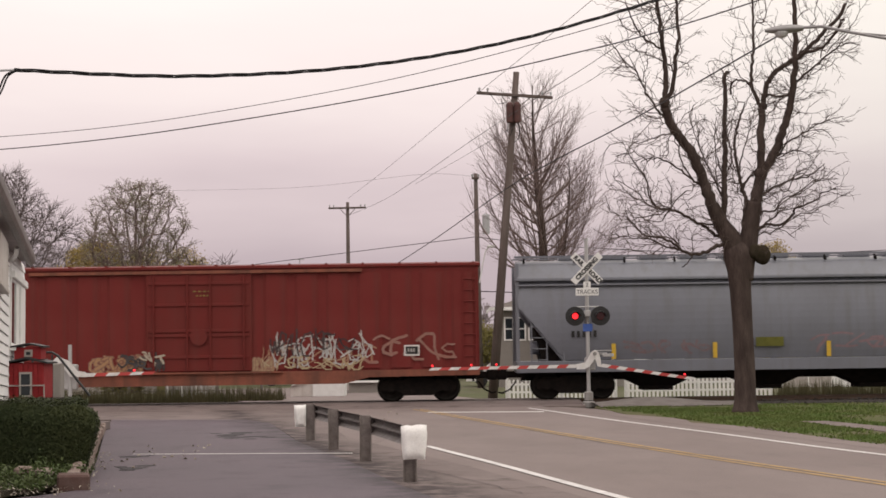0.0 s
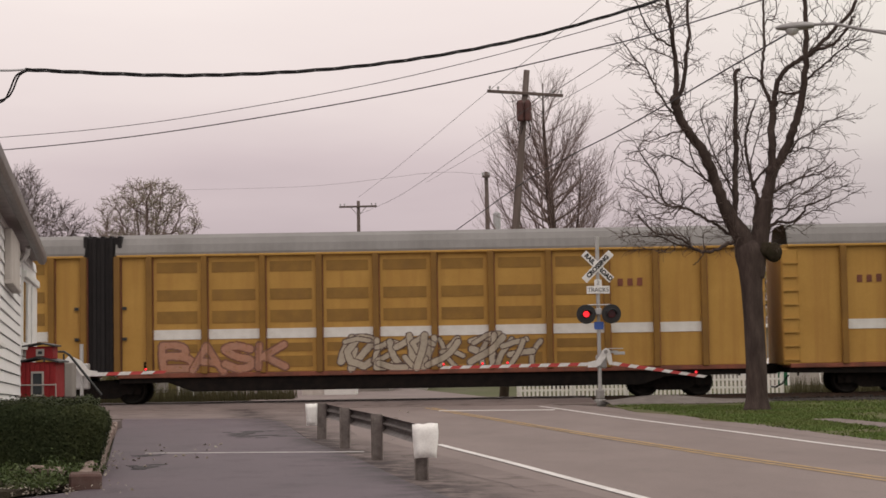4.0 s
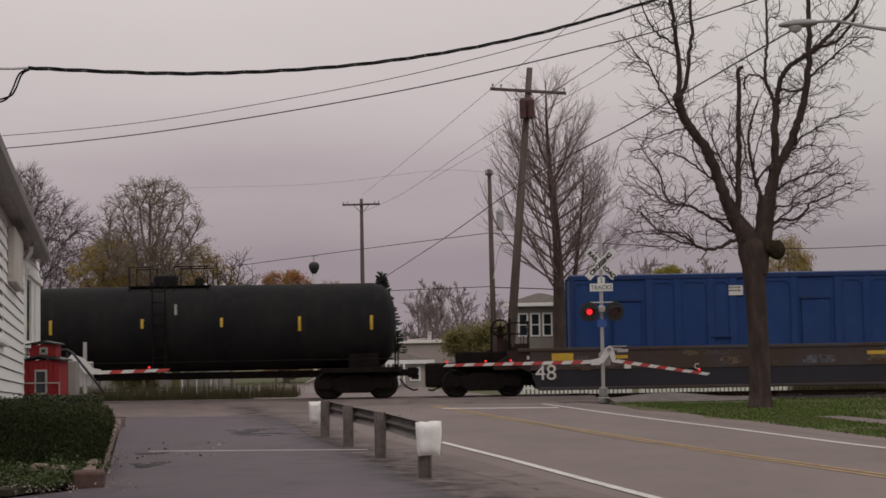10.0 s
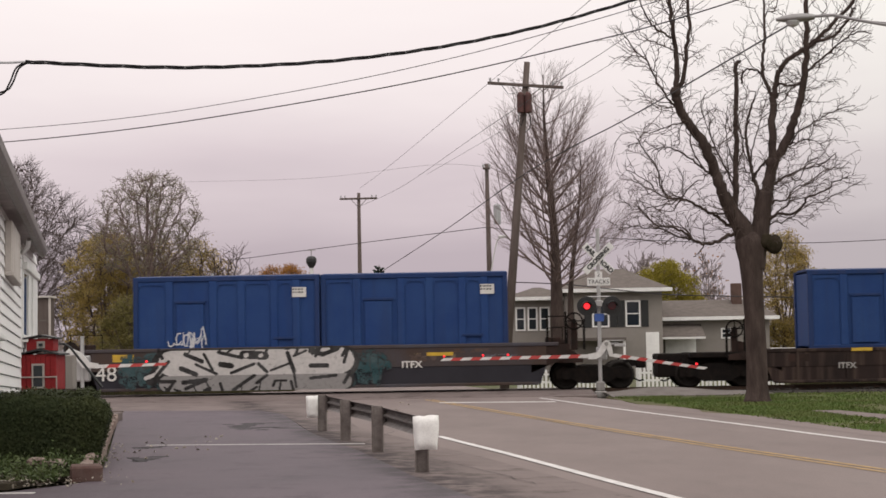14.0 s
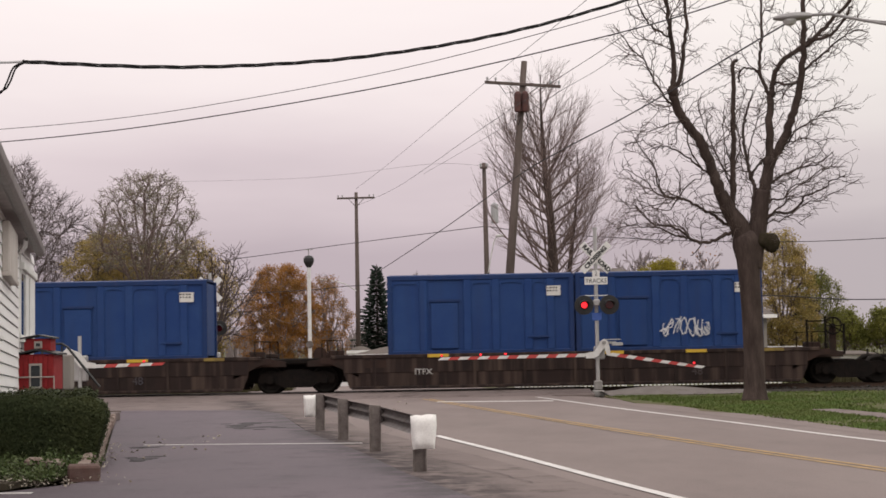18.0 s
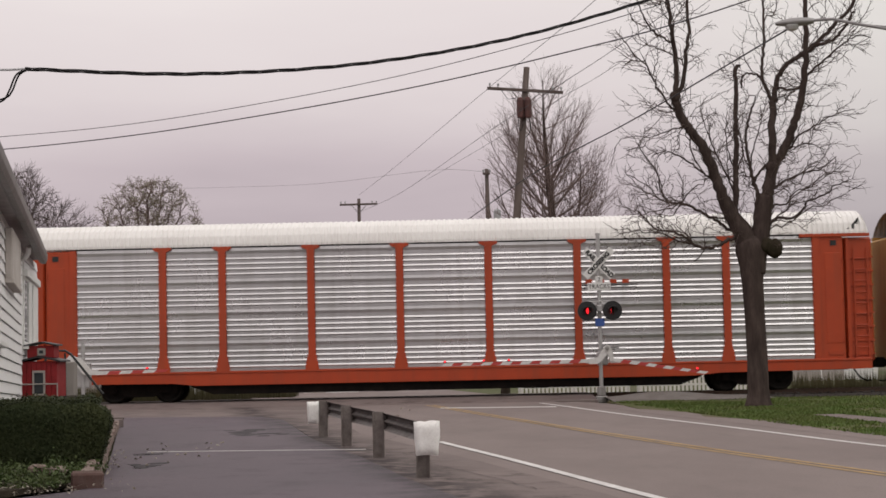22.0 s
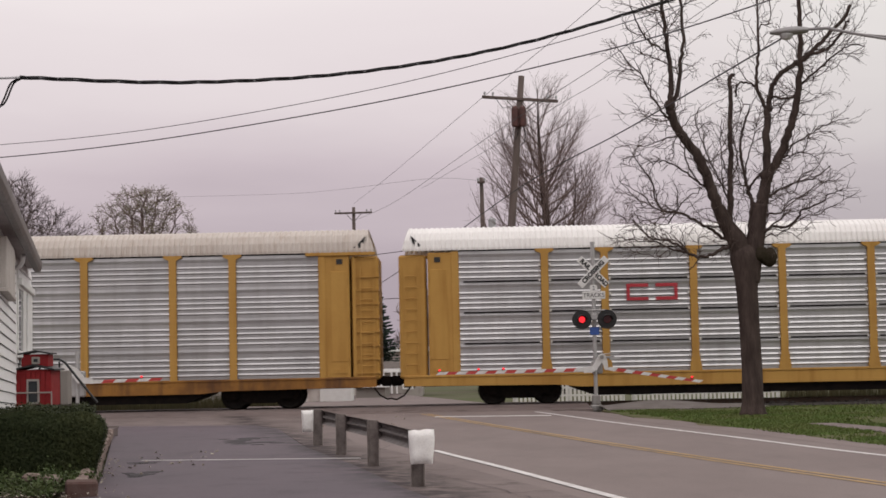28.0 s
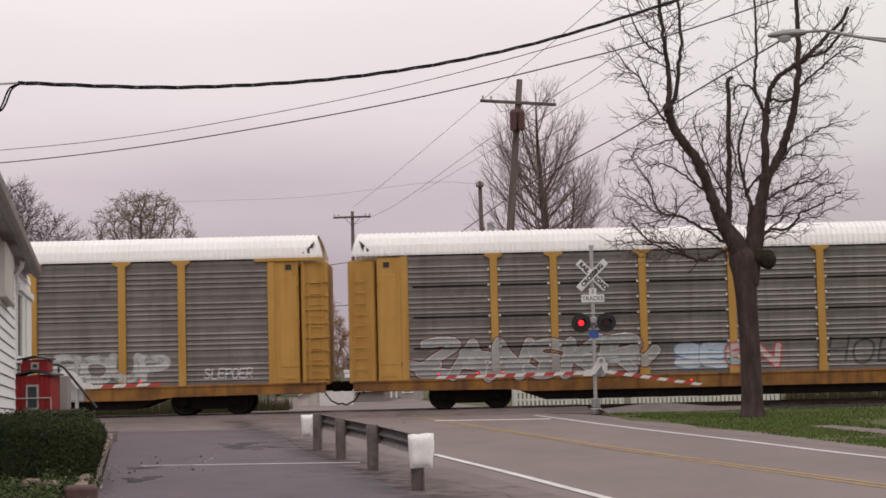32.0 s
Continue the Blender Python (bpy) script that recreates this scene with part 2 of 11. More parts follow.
M = dict(
    asphalt_lot=mat("lot_asphalt", (0.088, 0.067, 0.082), 0.6, second=(0.133, 0.104, 0.121), scale=0.35, amount=0.9, grain=38, bump=0.6, blotch=0.8, blotch_colour=(0.062, 0.048, 0.057)),
    asphalt_road=mat("road_asphalt", (0.210, 0.169, 0.160), 0.8, second=(0.165, 0.131, 0.125), scale=0.5, amount=0.6, grain=45, bump=0.5, stretch=(1, 0.35, 1), blotch=0.15, blotch_colour=(0.10, 0.086, 0.08)),
    apron=mat("worn_concrete_apron", (0.200, 0.160, 0.152), 0.85, second=(0.14, 0.110, 0.106), scale=0.5, amount=0.9, grain=30, bump=0.5, blotch=0.85, blotch_colour=(0.085, 0.067, 0.062)),
    white_line=mat("worn_white_line", (0.66, 0.63, 0.62), 0.7, second=(0.42, 0.40, 0.39), scale=2.5, amount=0.6),
    yellow_line=mat("worn_yellow_line", (0.44, 0.28, 0.11), 0.7, second=(0.24, 0.185, 0.13), scale=3.5, amount=1.0, grain=20),
    patch=mat("damp_stain", (0.058, 0.052, 0.056), 0.8, scale=2, amount=0.5, grain=50, bump=0.3),
    ground=mat("bare_ground", (0.13, 0.12, 0.085), 0.95, second=(0.09, 0.11, 0.045), scale=0.12, amount=0.9, grain=3, bump=0.6, depth=0.05),
    lawn=mat("lawn_soil", (0.084, 0.102, 0.035), 0.95, second=(0.15, 0.122, 0.088), scale=0.6, amount=0.95, grain=12, bump=0.8, depth=0.04),
    grass=mat("grass_blades", (0.090, 0.138, 0.031), 0.7, second=(0.124, 0.129, 0.046), scale=0.6, amount=0.8, grain=8, bump=0),
    ballast=mat("ballast_stone", (0.095, 0.086, 0.08), 0.9, second=(0.05, 0.044, 0.041), scale=7, amount=1.0, grain=22, bump=1.0, depth=0.05),
    gravel=mat("pale_gravel", (0.20, 0.178, 0.168), 0.9, second=(0.135, 0.118, 0.11), scale=2, amount=0.9, grain=25, bump=0.9, depth=0.03),
    rail=mat("rusty_rail", (0.10, 0.07, 0.055), 0.6, metal=0.5, second=(0.16, 0.09, 0.06), scale=8),
    tie=mat("creosoted_timber", (0.045, 0.037, 0.032), 0.9, second=(0.075, 0.062, 0.053), scale=5, stretch=(1, 0.2, 1)),
    galv=mat("galvanised_steel", (0.36, 0.35, 0.34), 0.5, metal=0.6, second=(0.24, 0.22, 0.21), scale=5, amount=0.6, streak=0.3),
    post=mat("weathered_steel_post", (0.20, 0.18, 0.17), 0.7, metal=0.3, second=(0.12, 0.10, 0.09), scale=8, amount=0.8, streak=0.4),
    board=mat("white_painted_board", (0.92, 0.90, 0.88), 0.5, second=(0.80, 0.77, 0.74), scale=6, amount=0.6, streak=0.25, streak_colour=(0.35, 0.3, 0.27)),
    white=mat("white_paint", (0.76, 0.75, 0.74), 0.55, second=(0.6, 0.58, 0.56), scale=4, amount=0.4),
    white_metal=mat("white_enamel", (0.72, 0.71, 0.70), 0.4, second=(0.5, 0.48, 0.46), scale=6, amount=0.5, streak=0.2, streak_colour=(0.3, 0.22, 0.16)),
    red_stripe=mat("red_reflective", (0.50, 0.055, 0.05), 0.45, second=(0.36, 0.05, 0.045), scale=7, amount=0.5),
    guard_beam=mat("weathered_guard_beam", (0.17, 0.15, 0.145), 0.55, metal=0.35, second=(0.10, 0.085, 0.08), scale=4, amount=0.8, streak=0.4, streak_colour=(0.11, 0.075, 0.06)),
    guard_post=mat("weathered_guard_post", (0.27, 0.235, 0.22), 0.8, second=(0.15, 0.125, 0.115), scale=7, amount=0.9, streak=0.6, streak_colour=(0.13, 0.10, 0.09)),
    stone_red=mat("brick_red_stone", (0.109, 0.061, 0.054), 0.85, second=(0.163, 0.116, 0.102), scale=6, amount=0.8, grain=25, bump=0.6),
    window_pale=glass("curtained_glass", (0.24, 0.21, 0.20)),
    cabinet=mat("off_white_cabinet", (0.62, 0.57, 0.54), 0.65, second=(0.5, 0.45, 0.42), scale=4, amount=0.6, streak=0.4, streak_colour=(0.35, 0.25, 0.2)),
    litter=mat("pale_litter", (0.42, 0.38, 0.33), 0.8, second=(0.2, 0.15, 0.1), scale=20, amount=0.9, bump=0),
    black=mat("black_enamel", (0.014, 0.014, 0.015), 0.5, second=(0.03, 0.03, 0.03), scale=7),
    blue_sign=mat("blue_sign", (0.05, 0.12, 0.42), 0.5, scale=8),
    aluminium=mat("aluminium_mast", (0.46, 0.45, 0.45), 0.45, metal=0.5, second=(0.36, 0.35, 0.34), scale=5),
    red_glow=mat("lit_red_lens", (0.95, 0.022, 0.032), 0.3, scale=30, amount=0.2, emit=1.5, bump=0),
    red_dark=mat("unlit_red_lens", (0.10, 0.008, 0.008), 0.12, scale=30, amount=0.2, bump=0),
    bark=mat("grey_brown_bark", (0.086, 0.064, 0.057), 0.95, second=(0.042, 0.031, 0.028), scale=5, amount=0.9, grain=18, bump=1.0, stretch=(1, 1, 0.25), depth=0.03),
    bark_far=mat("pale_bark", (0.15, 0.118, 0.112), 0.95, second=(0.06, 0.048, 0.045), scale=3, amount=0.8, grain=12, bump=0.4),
    # twig bark paled for distance: the haze is put into its colour
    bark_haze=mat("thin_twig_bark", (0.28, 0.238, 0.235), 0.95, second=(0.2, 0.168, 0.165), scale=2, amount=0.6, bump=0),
    leaf_yellow=mat("yellowing_leaf", (0.43, 0.315, 0.11), 0.7, second=(0.30, 0.245, 0.09), scale=0.7, amount=0.9, grain=5, bump=0, thin=0.5),
    leaf_moss=mat("moss_green_leaf", (0.26, 0.23, 0.09), 0.7, second=(0.21, 0.18, 0.07), scale=0.8, amount=0.8, grain=5, bump=0, thin=0.5),
    bark_mid=mat("grey_twig_bark", (0.215, 0.160, 0.150), 0.95, second=(0.15, 0.112, 0.105), scale=2, amount=0.6, bump=0),
    leaf_pale=mat("pale_grey_leaf", (0.33, 0.30, 0.23), 0.7, second=(0.2, 0.19, 0.12), scale=0.7, amount=0.8, grain=5, bump=0, thin=0.5),
    leaf_olive=mat("olive_leaf", (0.22, 0.19, 0.085), 0.7, second=(0.12, 0.12, 0.05), scale=0.7, amount=0.9, grain=5, bump=0, thin=0.5),
    leaf_orange=mat("rust_orange_leaf", (0.42, 0.2, 0.06), 0.7, second=(0.30, 0.18, 0.07), scale=0.6, amount=0.9, grain=5, bump=0, thin=0.5),
    leaf_lime=mat("lime_leaf", (0.24, 0.235, 0.06), 0.7, second=(0.14, 0.155, 0.05), scale=0.6, amount=0.9, grain=5, bump=0, thin=0.5),
    soffit=mat("soffit_boards", (0.46, 0.405, 0.40), 0.7, second=(0.24, 0.21, 0.205), scale=3, amount=0.5),
    shed_green=mat("dark_green_paint", (0.02, 0.11, 0.055), 0.6, scale=4),
    weed=mat("dry_weed", (0.10, 0.085, 0.045), 0.8, second=(0.06, 0.06, 0.03), scale=0.8, amount=0.9, grain=6, bump=0, thin=0.3),
    needle=mat("dark_needle", (0.03, 0.045, 0.035), 0.8, second=(0.05, 0.06, 0.045), scale=1.5, bump=0),
    hedge=mat("hedge_leaf", (0.032, 0.043, 0.016), 0.65, second=(0.062, 0.068, 0.026), scale=1.5, amount=0.9, grain=14, bump=0),
    # dark wall colour that draws the shadow lines under the clapboards
    lap_backing=mat("dark_sheathing", (0.05, 0.045, 0.045), 0.9, scale=5),
    soil=mat("dark_soil", (0.055, 0.045, 0.036), 0.95, second=(0.085, 0.07, 0.05), scale=4, amount=0.9, grain=20, bump=0.9, depth=0.03),
    # near-black green: the shade between the hedge's leaves put into a colour
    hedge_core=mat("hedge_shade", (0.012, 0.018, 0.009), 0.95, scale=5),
    herb=mat("herb_leaf", (0.055, 0.085, 0.025), 0.6, second=(0.10, 0.115, 0.05), scale=3, amount=0.9, grain=12, bump=0),
    stone=mat("reddish_stone", (0.24, 0.17, 0.15), 0.9, second=(0.34, 0.29, 0.26), scale=6, amount=0.9, grain=25, bump=0.8, spread=1.0),
    siding=mat("white_siding", (0.88, 0.855, 0.86), 0.6, second=(0.78, 0.75, 0.755), scale=1.5, amount=0.4, spread=1.0),
    trim=mat("white_trim", (0.88, 0.865, 0.85), 0.5, scale=3, amount=0.25),
    gutter=mat("brown_grey_gutter", (0.19, 0.165, 0.16), 0.5, second=(0.14, 0.12, 0.115), scale=3, streak=0.3),
    shingle=mat("asphalt_shingle", (0.165, 0.142, 0.130), 0.95, second=(0.12, 0.102, 0.093), scale=3, amount=0.8, grain=14, bump=0.7, spread=1.0),
    beige=mat("beige_panel", (0.45, 0.41, 0.38), 0.65, second=(0.36, 0.32, 0.30), scale=4, amount=0.5, streak=0.25),
    bark_twig=mat("brown_twig_bark", (0.105, 0.078, 0.068), 0.95, second=(0.06, 0.045, 0.04), scale=3, amount=0.8, bump=0),
    leaf_gold=mat("mossy_gold_leaf", (0.34, 0.285, 0.045), 0.7, second=(0.25, 0.22, 0.04), scale=0.7, amount=0.8, grain=5, bump=0, thin=0.5),
    burl=mat("mossy_burl_bark", (0.046, 0.036, 0.026), 0.95, second=(0.026, 0.023, 0.013), scale=6, amount=0.9, grain=25, bump=0.8),
    sill_dark=mat("grimy_dark_sill", (0.060, 0.034, 0.024), 0.75, second=(0.15, 0.075, 0.03), scale=0.5, amount=0.6, streak=0.5, streak_colour=(0.03, 0.02, 0.017), spread=1.0),
    chimney=mat("brown_chimney_brick", (0.13, 0.085, 0.072), 0.9, second=(0.09, 0.06, 0.05), scale=4, amount=0.8, grain=30, bump=0.4),
    greige=mat("grey_beige_siding", (0.285, 0.258, 0.236), 0.75, second=(0.24, 0.217, 0.20), scale=2, amount=0.5),
    pinkish=mat("pale_pink_siding", (0.44, 0.37, 0.36), 0.75, second=(0.37, 0.31, 0.30), scale=2, amount=0.4),
    caboose_red=mat("barn_red_wood", (0.30, 0.025, 0.028), 0.6, second=(0.21, 0.02, 0.022), scale=6, amount=0.5),
    window=glass("window_glass"),
    wood_pole=mat("weathered_pole", (0.15, 0.12, 0.11), 0.95, second=(0.09, 0.07, 0.062), scale=4, amount=0.8, grain=14, bump=0.6, stretch=(1, 1, 0.15), depth=0.02),
    cable=mat("black_cable", (0.02, 0.019, 0.02), 0.6, second=(0.04, 0.038, 0.04), scale=20, bump=0),
    wire=mat("grey_wire", (0.06, 0.055, 0.058), 0.6, scale=20, bump=0),
    transformer=mat("rusty_transformer", (0.12, 0.055, 0.05), 0.65, second=(0.07, 0.05, 0.05), scale=5, amount=0.8),
    grey_can=mat("grey_transformer", (0.42, 0.42, 0.43), 0.5, second=(0.33, 0.33, 0.34), scale=4),
    lamp_grey=mat("cast_lamp_housing", (0.30, 0.29, 0.29), 0.45, metal=0.4, second=(0.2, 0.19, 0.19), scale=6),
    lens=mat("clear_lamp_lens", (0.5, 0.5, 0.5), 0.2, scale=5, bump=0),
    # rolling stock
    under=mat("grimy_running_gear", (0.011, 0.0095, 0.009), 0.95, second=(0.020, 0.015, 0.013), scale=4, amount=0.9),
    wheel=mat("worn_wheel_steel", (0.02, 0.017, 0.015), 0.55, metal=0.4, second=(0.045, 0.037, 0.032), scale=6),
    box_red=mat("boxcar_red", (0.15, 0.018, 0.016), 0.6, second=(0.175, 0.032, 0.027), scale=0.8, amount=0.55, streak=0.5, streak_colour=(0.10, 0.028, 0.022)),
    box_red2=mat("boxcar_door_red", (0.15, 0.02, 0.017), 0.6, second=(0.12, 0.025, 0.02), scale=1.2, amount=0.6, streak=0.4, streak_colour=(0.12, 0.035, 0.028)),
    hop_grey=mat("hopper_grey", (0.168, 0.175, 0.205), 0.36, second=(0.125, 0.127, 0.145), scale=0.6, amount=0.6, streak=0.4, streak_colour=(0.11, 0.105, 0.105)),
    hop_white=mat("hopper_white", (0.53, 0.49, 0.44), 0.36, second=(0.43, 0.375, 0.315), scale=0.5, amount=0.6, streak=0.75, streak_colour=(0.44, 0.30, 0.16), spread=1.0),
    hop_tan=mat("hopper_tan_stain", (0.50, 0.36, 0.19), 0.7, second=(0.58, 0.5, 0.38), scale=1.5, amount=0.9, streak=0.6, streak_colour=(0.36, 0.19, 0.08)),
    hop_cream=mat("hopper_cream", (0.47, 0.415, 0.36), 0.36, second=(0.38, 0.33, 0.28), scale=0.5, amount=0.6, streak=0.5, streak_colour=(0.3, 0.27, 0.235), spread=1.0),
    tank=mat("tank_black", (0.006, 0.006, 0.007), 0.8, second=(0.018, 0.016, 0.016), scale=0.7, amount=0.8, streak=0.5, streak_colour=(0.022, 0.019, 0.017)),
    yellow=mat("rack_yellow", (0.50, 0.285, 0.075), 0.55, second=(0.41, 0.215, 0.055), scale=0.7, amount=0.6, streak=0.5, streak_colour=(0.30, 0.14, 0.03), spread=1.0),
    yellow_dirty=mat("rack_sill_yellow", (0.33, 0.155, 0.038), 0.65, second=(0.11, 0.05, 0.025), scale=0.9, amount=0.95, streak=0.8, streak_colour=(0.10, 0.05, 0.03), spread=1.0),
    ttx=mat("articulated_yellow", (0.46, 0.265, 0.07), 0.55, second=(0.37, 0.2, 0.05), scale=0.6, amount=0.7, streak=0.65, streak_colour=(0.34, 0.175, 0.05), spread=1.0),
    roof_ttx=mat("dull_grey_roof", (0.235, 0.225, 0.22), 0.6, metal=0.2, second=(0.18, 0.17, 0.165), scale=0.6, amount=0.7, spread=1.0),
    ttx_post=mat("articulated_post", (0.24, 0.125, 0.03), 0.6, second=(0.17, 0.09, 0.028), scale=1.0, amount=0.7, streak=0.4, streak_colour=(0.13, 0.07, 0.03), spread=1.0),
    well_yellow=mat("grimy_yellow_strip", (0.28, 0.2, 0.06), 0.8, second=(0.12, 0.085, 0.04), scale=3, amount=0.9),
    well_light=mat("faded_stencil_white", (0.42, 0.40, 0.38), 0.7, second=(0.25, 0.235, 0.22), scale=3, amount=0.8),
    # darker copy of the articulated yellow, for the recess plates
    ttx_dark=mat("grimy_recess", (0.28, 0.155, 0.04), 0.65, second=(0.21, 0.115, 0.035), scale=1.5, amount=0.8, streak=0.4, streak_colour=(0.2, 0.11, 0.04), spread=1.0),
    orange=mat("rack_orange", (0.45, 0.052, 0.009), 0.5, second=(0.32, 0.036, 0.008), scale=0.8, amount=0.5, streak=0.35, streak_colour=(0.22, 0.05, 0.02), spread=1.0),
    maroon=mat("rack_maroon", (0.125, 0.014, 0.02), 0.55, second=(0.088, 0.012, 0.016), scale=0.8, amount=0.6, streak=0.35, streak_colour=(0.07, 0.02, 0.02), spread=1.0),
    cream=mat("rack_cream", (0.64, 0.595, 0.535), 0.55, second=(0.52, 0.465, 0.40), scale=0.8, amount=0.6, streak=0.5, streak_colour=(0.3, 0.2, 0.13), spread=1.0),
    sill_rust=mat("rusty_red_sill", (0.25, 0.085, 0.055), 0.75, second=(0.13, 0.055, 0.04), scale=1.2, amount=0.9, streak=0.6, streak_colour=(0.08, 0.045, 0.035), spread=1.0),
    panel_clear=mat("galvanised_panel_in_use", (0.47, 0.465, 0.47), 0.36, metal=0.8, second=(0.35, 0.345, 0.35), scale=0.8, amount=0.7, streak=0.3, streak_colour=(0.28, 0.26, 0.24), spread=1.0),
    panel_bright=mat("clean_galvanised_panel", (0.57, 0.56, 0.565), 0.28, metal=0.9, second=(0.46, 0.455, 0.46), scale=0.8, amount=0.6, streak=0.25, streak_colour=(0.3, 0.28, 0.26), spread=1.0),
    panel_mid=mat("grey_galvanised_panel", (0.34, 0.33, 0.325), 0.42, metal=0.65, second=(0.255, 0.245, 0.235), scale=0.7, amount=0.7, blotch=0.25, blotch_colour=(0.20, 0.18, 0.17), streak=0.5, streak_colour=(0.19, 0.165, 0.14), spread=1.0),
    panel_dull=mat("dull_galvanised_panel", (0.215, 0.195, 0.18), 0.5, metal=0.5, second=(0.15, 0.135, 0.124), scale=0.7, amount=0.8, blotch=0.4, blotch_colour=(0.105, 0.086, 0.08), streak=0.6, streak_colour=(0.13, 0.11, 0.095), spread=1.0),
    panel_brown=mat("browned_panel", (0.093, 0.066, 0.053), 0.7, metal=0.15, second=(0.050, 0.034, 0.028), scale=0.9, amount=0.9, streak=0.9, streak_colour=(0.10, 0.075, 0.06), spread=1.0),
    roof_white=mat("white_rack_roof", (0.86, 0.84, 0.82), 0.5, second=(0.76, 0.73, 0.71), scale=0.6, amount=0.5, spread=1.0),
    roof_cream=mat("cream_rack_roof", (0.60, 0.545, 0.50), 0.6, second=(0.50, 0.44, 0.40), scale=0.6, amount=0.6, streak=0.35, streak_colour=(0.40, 0.31, 0.25), spread=1.0),
    roof_grey=mat("grey_rack_roof", (0.40, 0.385, 0.375), 0.55, metal=0.2, second=(0.32, 0.30, 0.29), scale=0.6, amount=0.6, spread=1.0),
    roof_rust=mat("rusting_rack_roof", (0.46, 0.40, 0.35), 0.7, second=(0.24, 0.115, 0.075), scale=0.9, amount=1.0, streak=0.5, streak_colour=(0.2, 0.09, 0.06), spread=1.0),
    bellows=mat("black_bellows", (0.018, 0.016, 0.017), 0.8, second=(0.035, 0.03, 0.03), scale=4),
    # second blue is lighter: soft reflections put into the paint as patches
    container=mat("container_blue", (0.015, 0.047, 0.168), 0.6, second=(0.026, 0.066, 0.19), scale=0.8, amount=0.8, streak=0.4, streak_colour=(0.021, 0.04, 0.112), spread=1.0),
    container_dark=mat("container_blue_frame", (0.014, 0.039, 0.13), 0.55, second=(0.016, 0.034, 0.105), scale=1.5, amount=0.7, streak=0.3, streak_colour=(0.05, 0.05, 0.1), spread=1.0),
    well_grey=mat("well_dusty_side", (0.070, 0.047, 0.038), 0.8, second=(0.075, 0.080, 0.103), scale=0.45, amount=0.75, streak=0.6, streak_colour=(0.07, 0.055, 0.05), spread=1.0),
    # darker than the upper side: the inward slope's shade put into the colour
    well_dark=mat("well_lower_side", (0.034, 0.032, 0.040), 0.6, second=(0.024, 0.023, 0.028), scale=0.7, amount=0.8, spread=1.0),
    well_brown=mat("well_brown_side", (0.030, 0.019, 0.017), 0.85, second=(0.019, 0.014, 0.0135), scale=0.8, amount=0.8, streak=0.5, streak_colour=(0.13, 0.09, 0.07), spread=1.0),
    well_rust=mat("well_rusty_end", (0.045, 0.025, 0.02), 0.8, second=(0.022, 0.017, 0.015), scale=1.5, amount=0.9, spread=1.0),
    stripe_yellow=mat("yellow_reflective", (0.62, 0.40, 0.03), 0.5, second=(0.45, 0.27, 0.04), scale=3, amount=0.7, spread=1.0),
    car_white=mat("lettering_white", (0.70, 0.68, 0.65), 0.6, second=(0.55, 0.52, 0.48), scale=4, amount=0.5),
    car_black=mat("lettering_black", (0.03, 0.028, 0.028), 0.6, scale=4),
    sign_red=mat("emblem_red", (0.45, 0.03, 0.045), 0.5, second=(0.36, 0.04, 0.045), scale=3, amount=0.4),
    sign_navy=mat("emblem_navy", (0.03, 0.04, 0.12), 0.5, scale=3),
)
INKS = {}


def washed_grime(base, a, b, half, colour, amount):
    """A copy of a ground material with ragged dirt washed up along the line from a to b."""
    m = base.copy()
    m.name = base.name + "_with_grime"
    n, l = m.node_tree.nodes, m.node_tree.links
    p = n["Principled BSDF"]
    under = p.inputs["Base Color"].links[0].from_socket
    co = n.new("ShaderNodeTexCoord")
    d = Vector((b[0] - a[0], b[1] - a[1])).normalized()
    off = n.new("ShaderNodeVectorMath")
    off.operation = "SUBTRACT"
    off.inputs[1].default_value = (a[0], a[1], 0)
    l.new(co.outputs["Object"], off.inputs[0])
    dot = n.new("ShaderNodeVectorMath")
    dot.operation = "DOT_PRODUCT"
    dot.inputs[1].default_value = (-d.y, d.x, 0)
    l.new(off.outputs[0], dot.inputs[0])
    far = n.new("ShaderNodeMath")
    far.operation = "ABSOLUTE"
    l.new(dot.outputs["Value"], far.inputs[0])
    near = n.new("ShaderNodeMapRange")
    near.interpolation_type = "SMOOTHSTEP"
    near.inputs["From Max"].default_value, near.inputs["To Min"].default_value, near.inputs["To Max"].default_value = half, 1.0, 0.0
    l.new(far.outputs[0], near.inputs["Value"])
    patchy = n.new("ShaderNodeTexNoise")
    patchy.inputs["Scale"].default_value, patchy.inputs["Detail"].default_value, patchy.inputs["Roughness"].default_value = 1.6, 6, 0.7
    l.new(co.outputs["Object"], patchy.inputs["Vector"])
    rag = n.new("ShaderNodeMapRange")
    rag.inputs["From Min"].default_value, rag.inputs["From Max"].default_value, rag.inputs["To Max"].default_value = 0.40, 0.56, amount
    l.new(patchy.outputs["Fac"], rag.inputs["Value"])
    both = n.new("ShaderNodeMath")
    both.operation = "MULTIPLY"
    l.new(near.outputs[0], both.inputs[0])
    l.new(rag.outputs[0], both.inputs[1])
    mx = n.new("ShaderNodeMix")
    mx.data_type = "RGBA"
    l.new(both.outputs[0], mx.inputs[0])
    l.new(under, mx.inputs[6])
    mx.inputs[7].default_value = (*colour, 1)
    l.new(mx.outputs[2], p.inputs["Base Color"])
    return m


M["apron_grimy"] = washed_grime(M["apron"], (-2.80, 34.7), (-0.42, 22.3), 0.95, (0.034, 0.026, 0.028), 0.9)
M["lot_grimy"] = washed_grime(M["asphalt_lot"], (-2.80, 34.7), (-0.42, 22.3), 0.95, (0.030, 0.023, 0.026), 0.9)


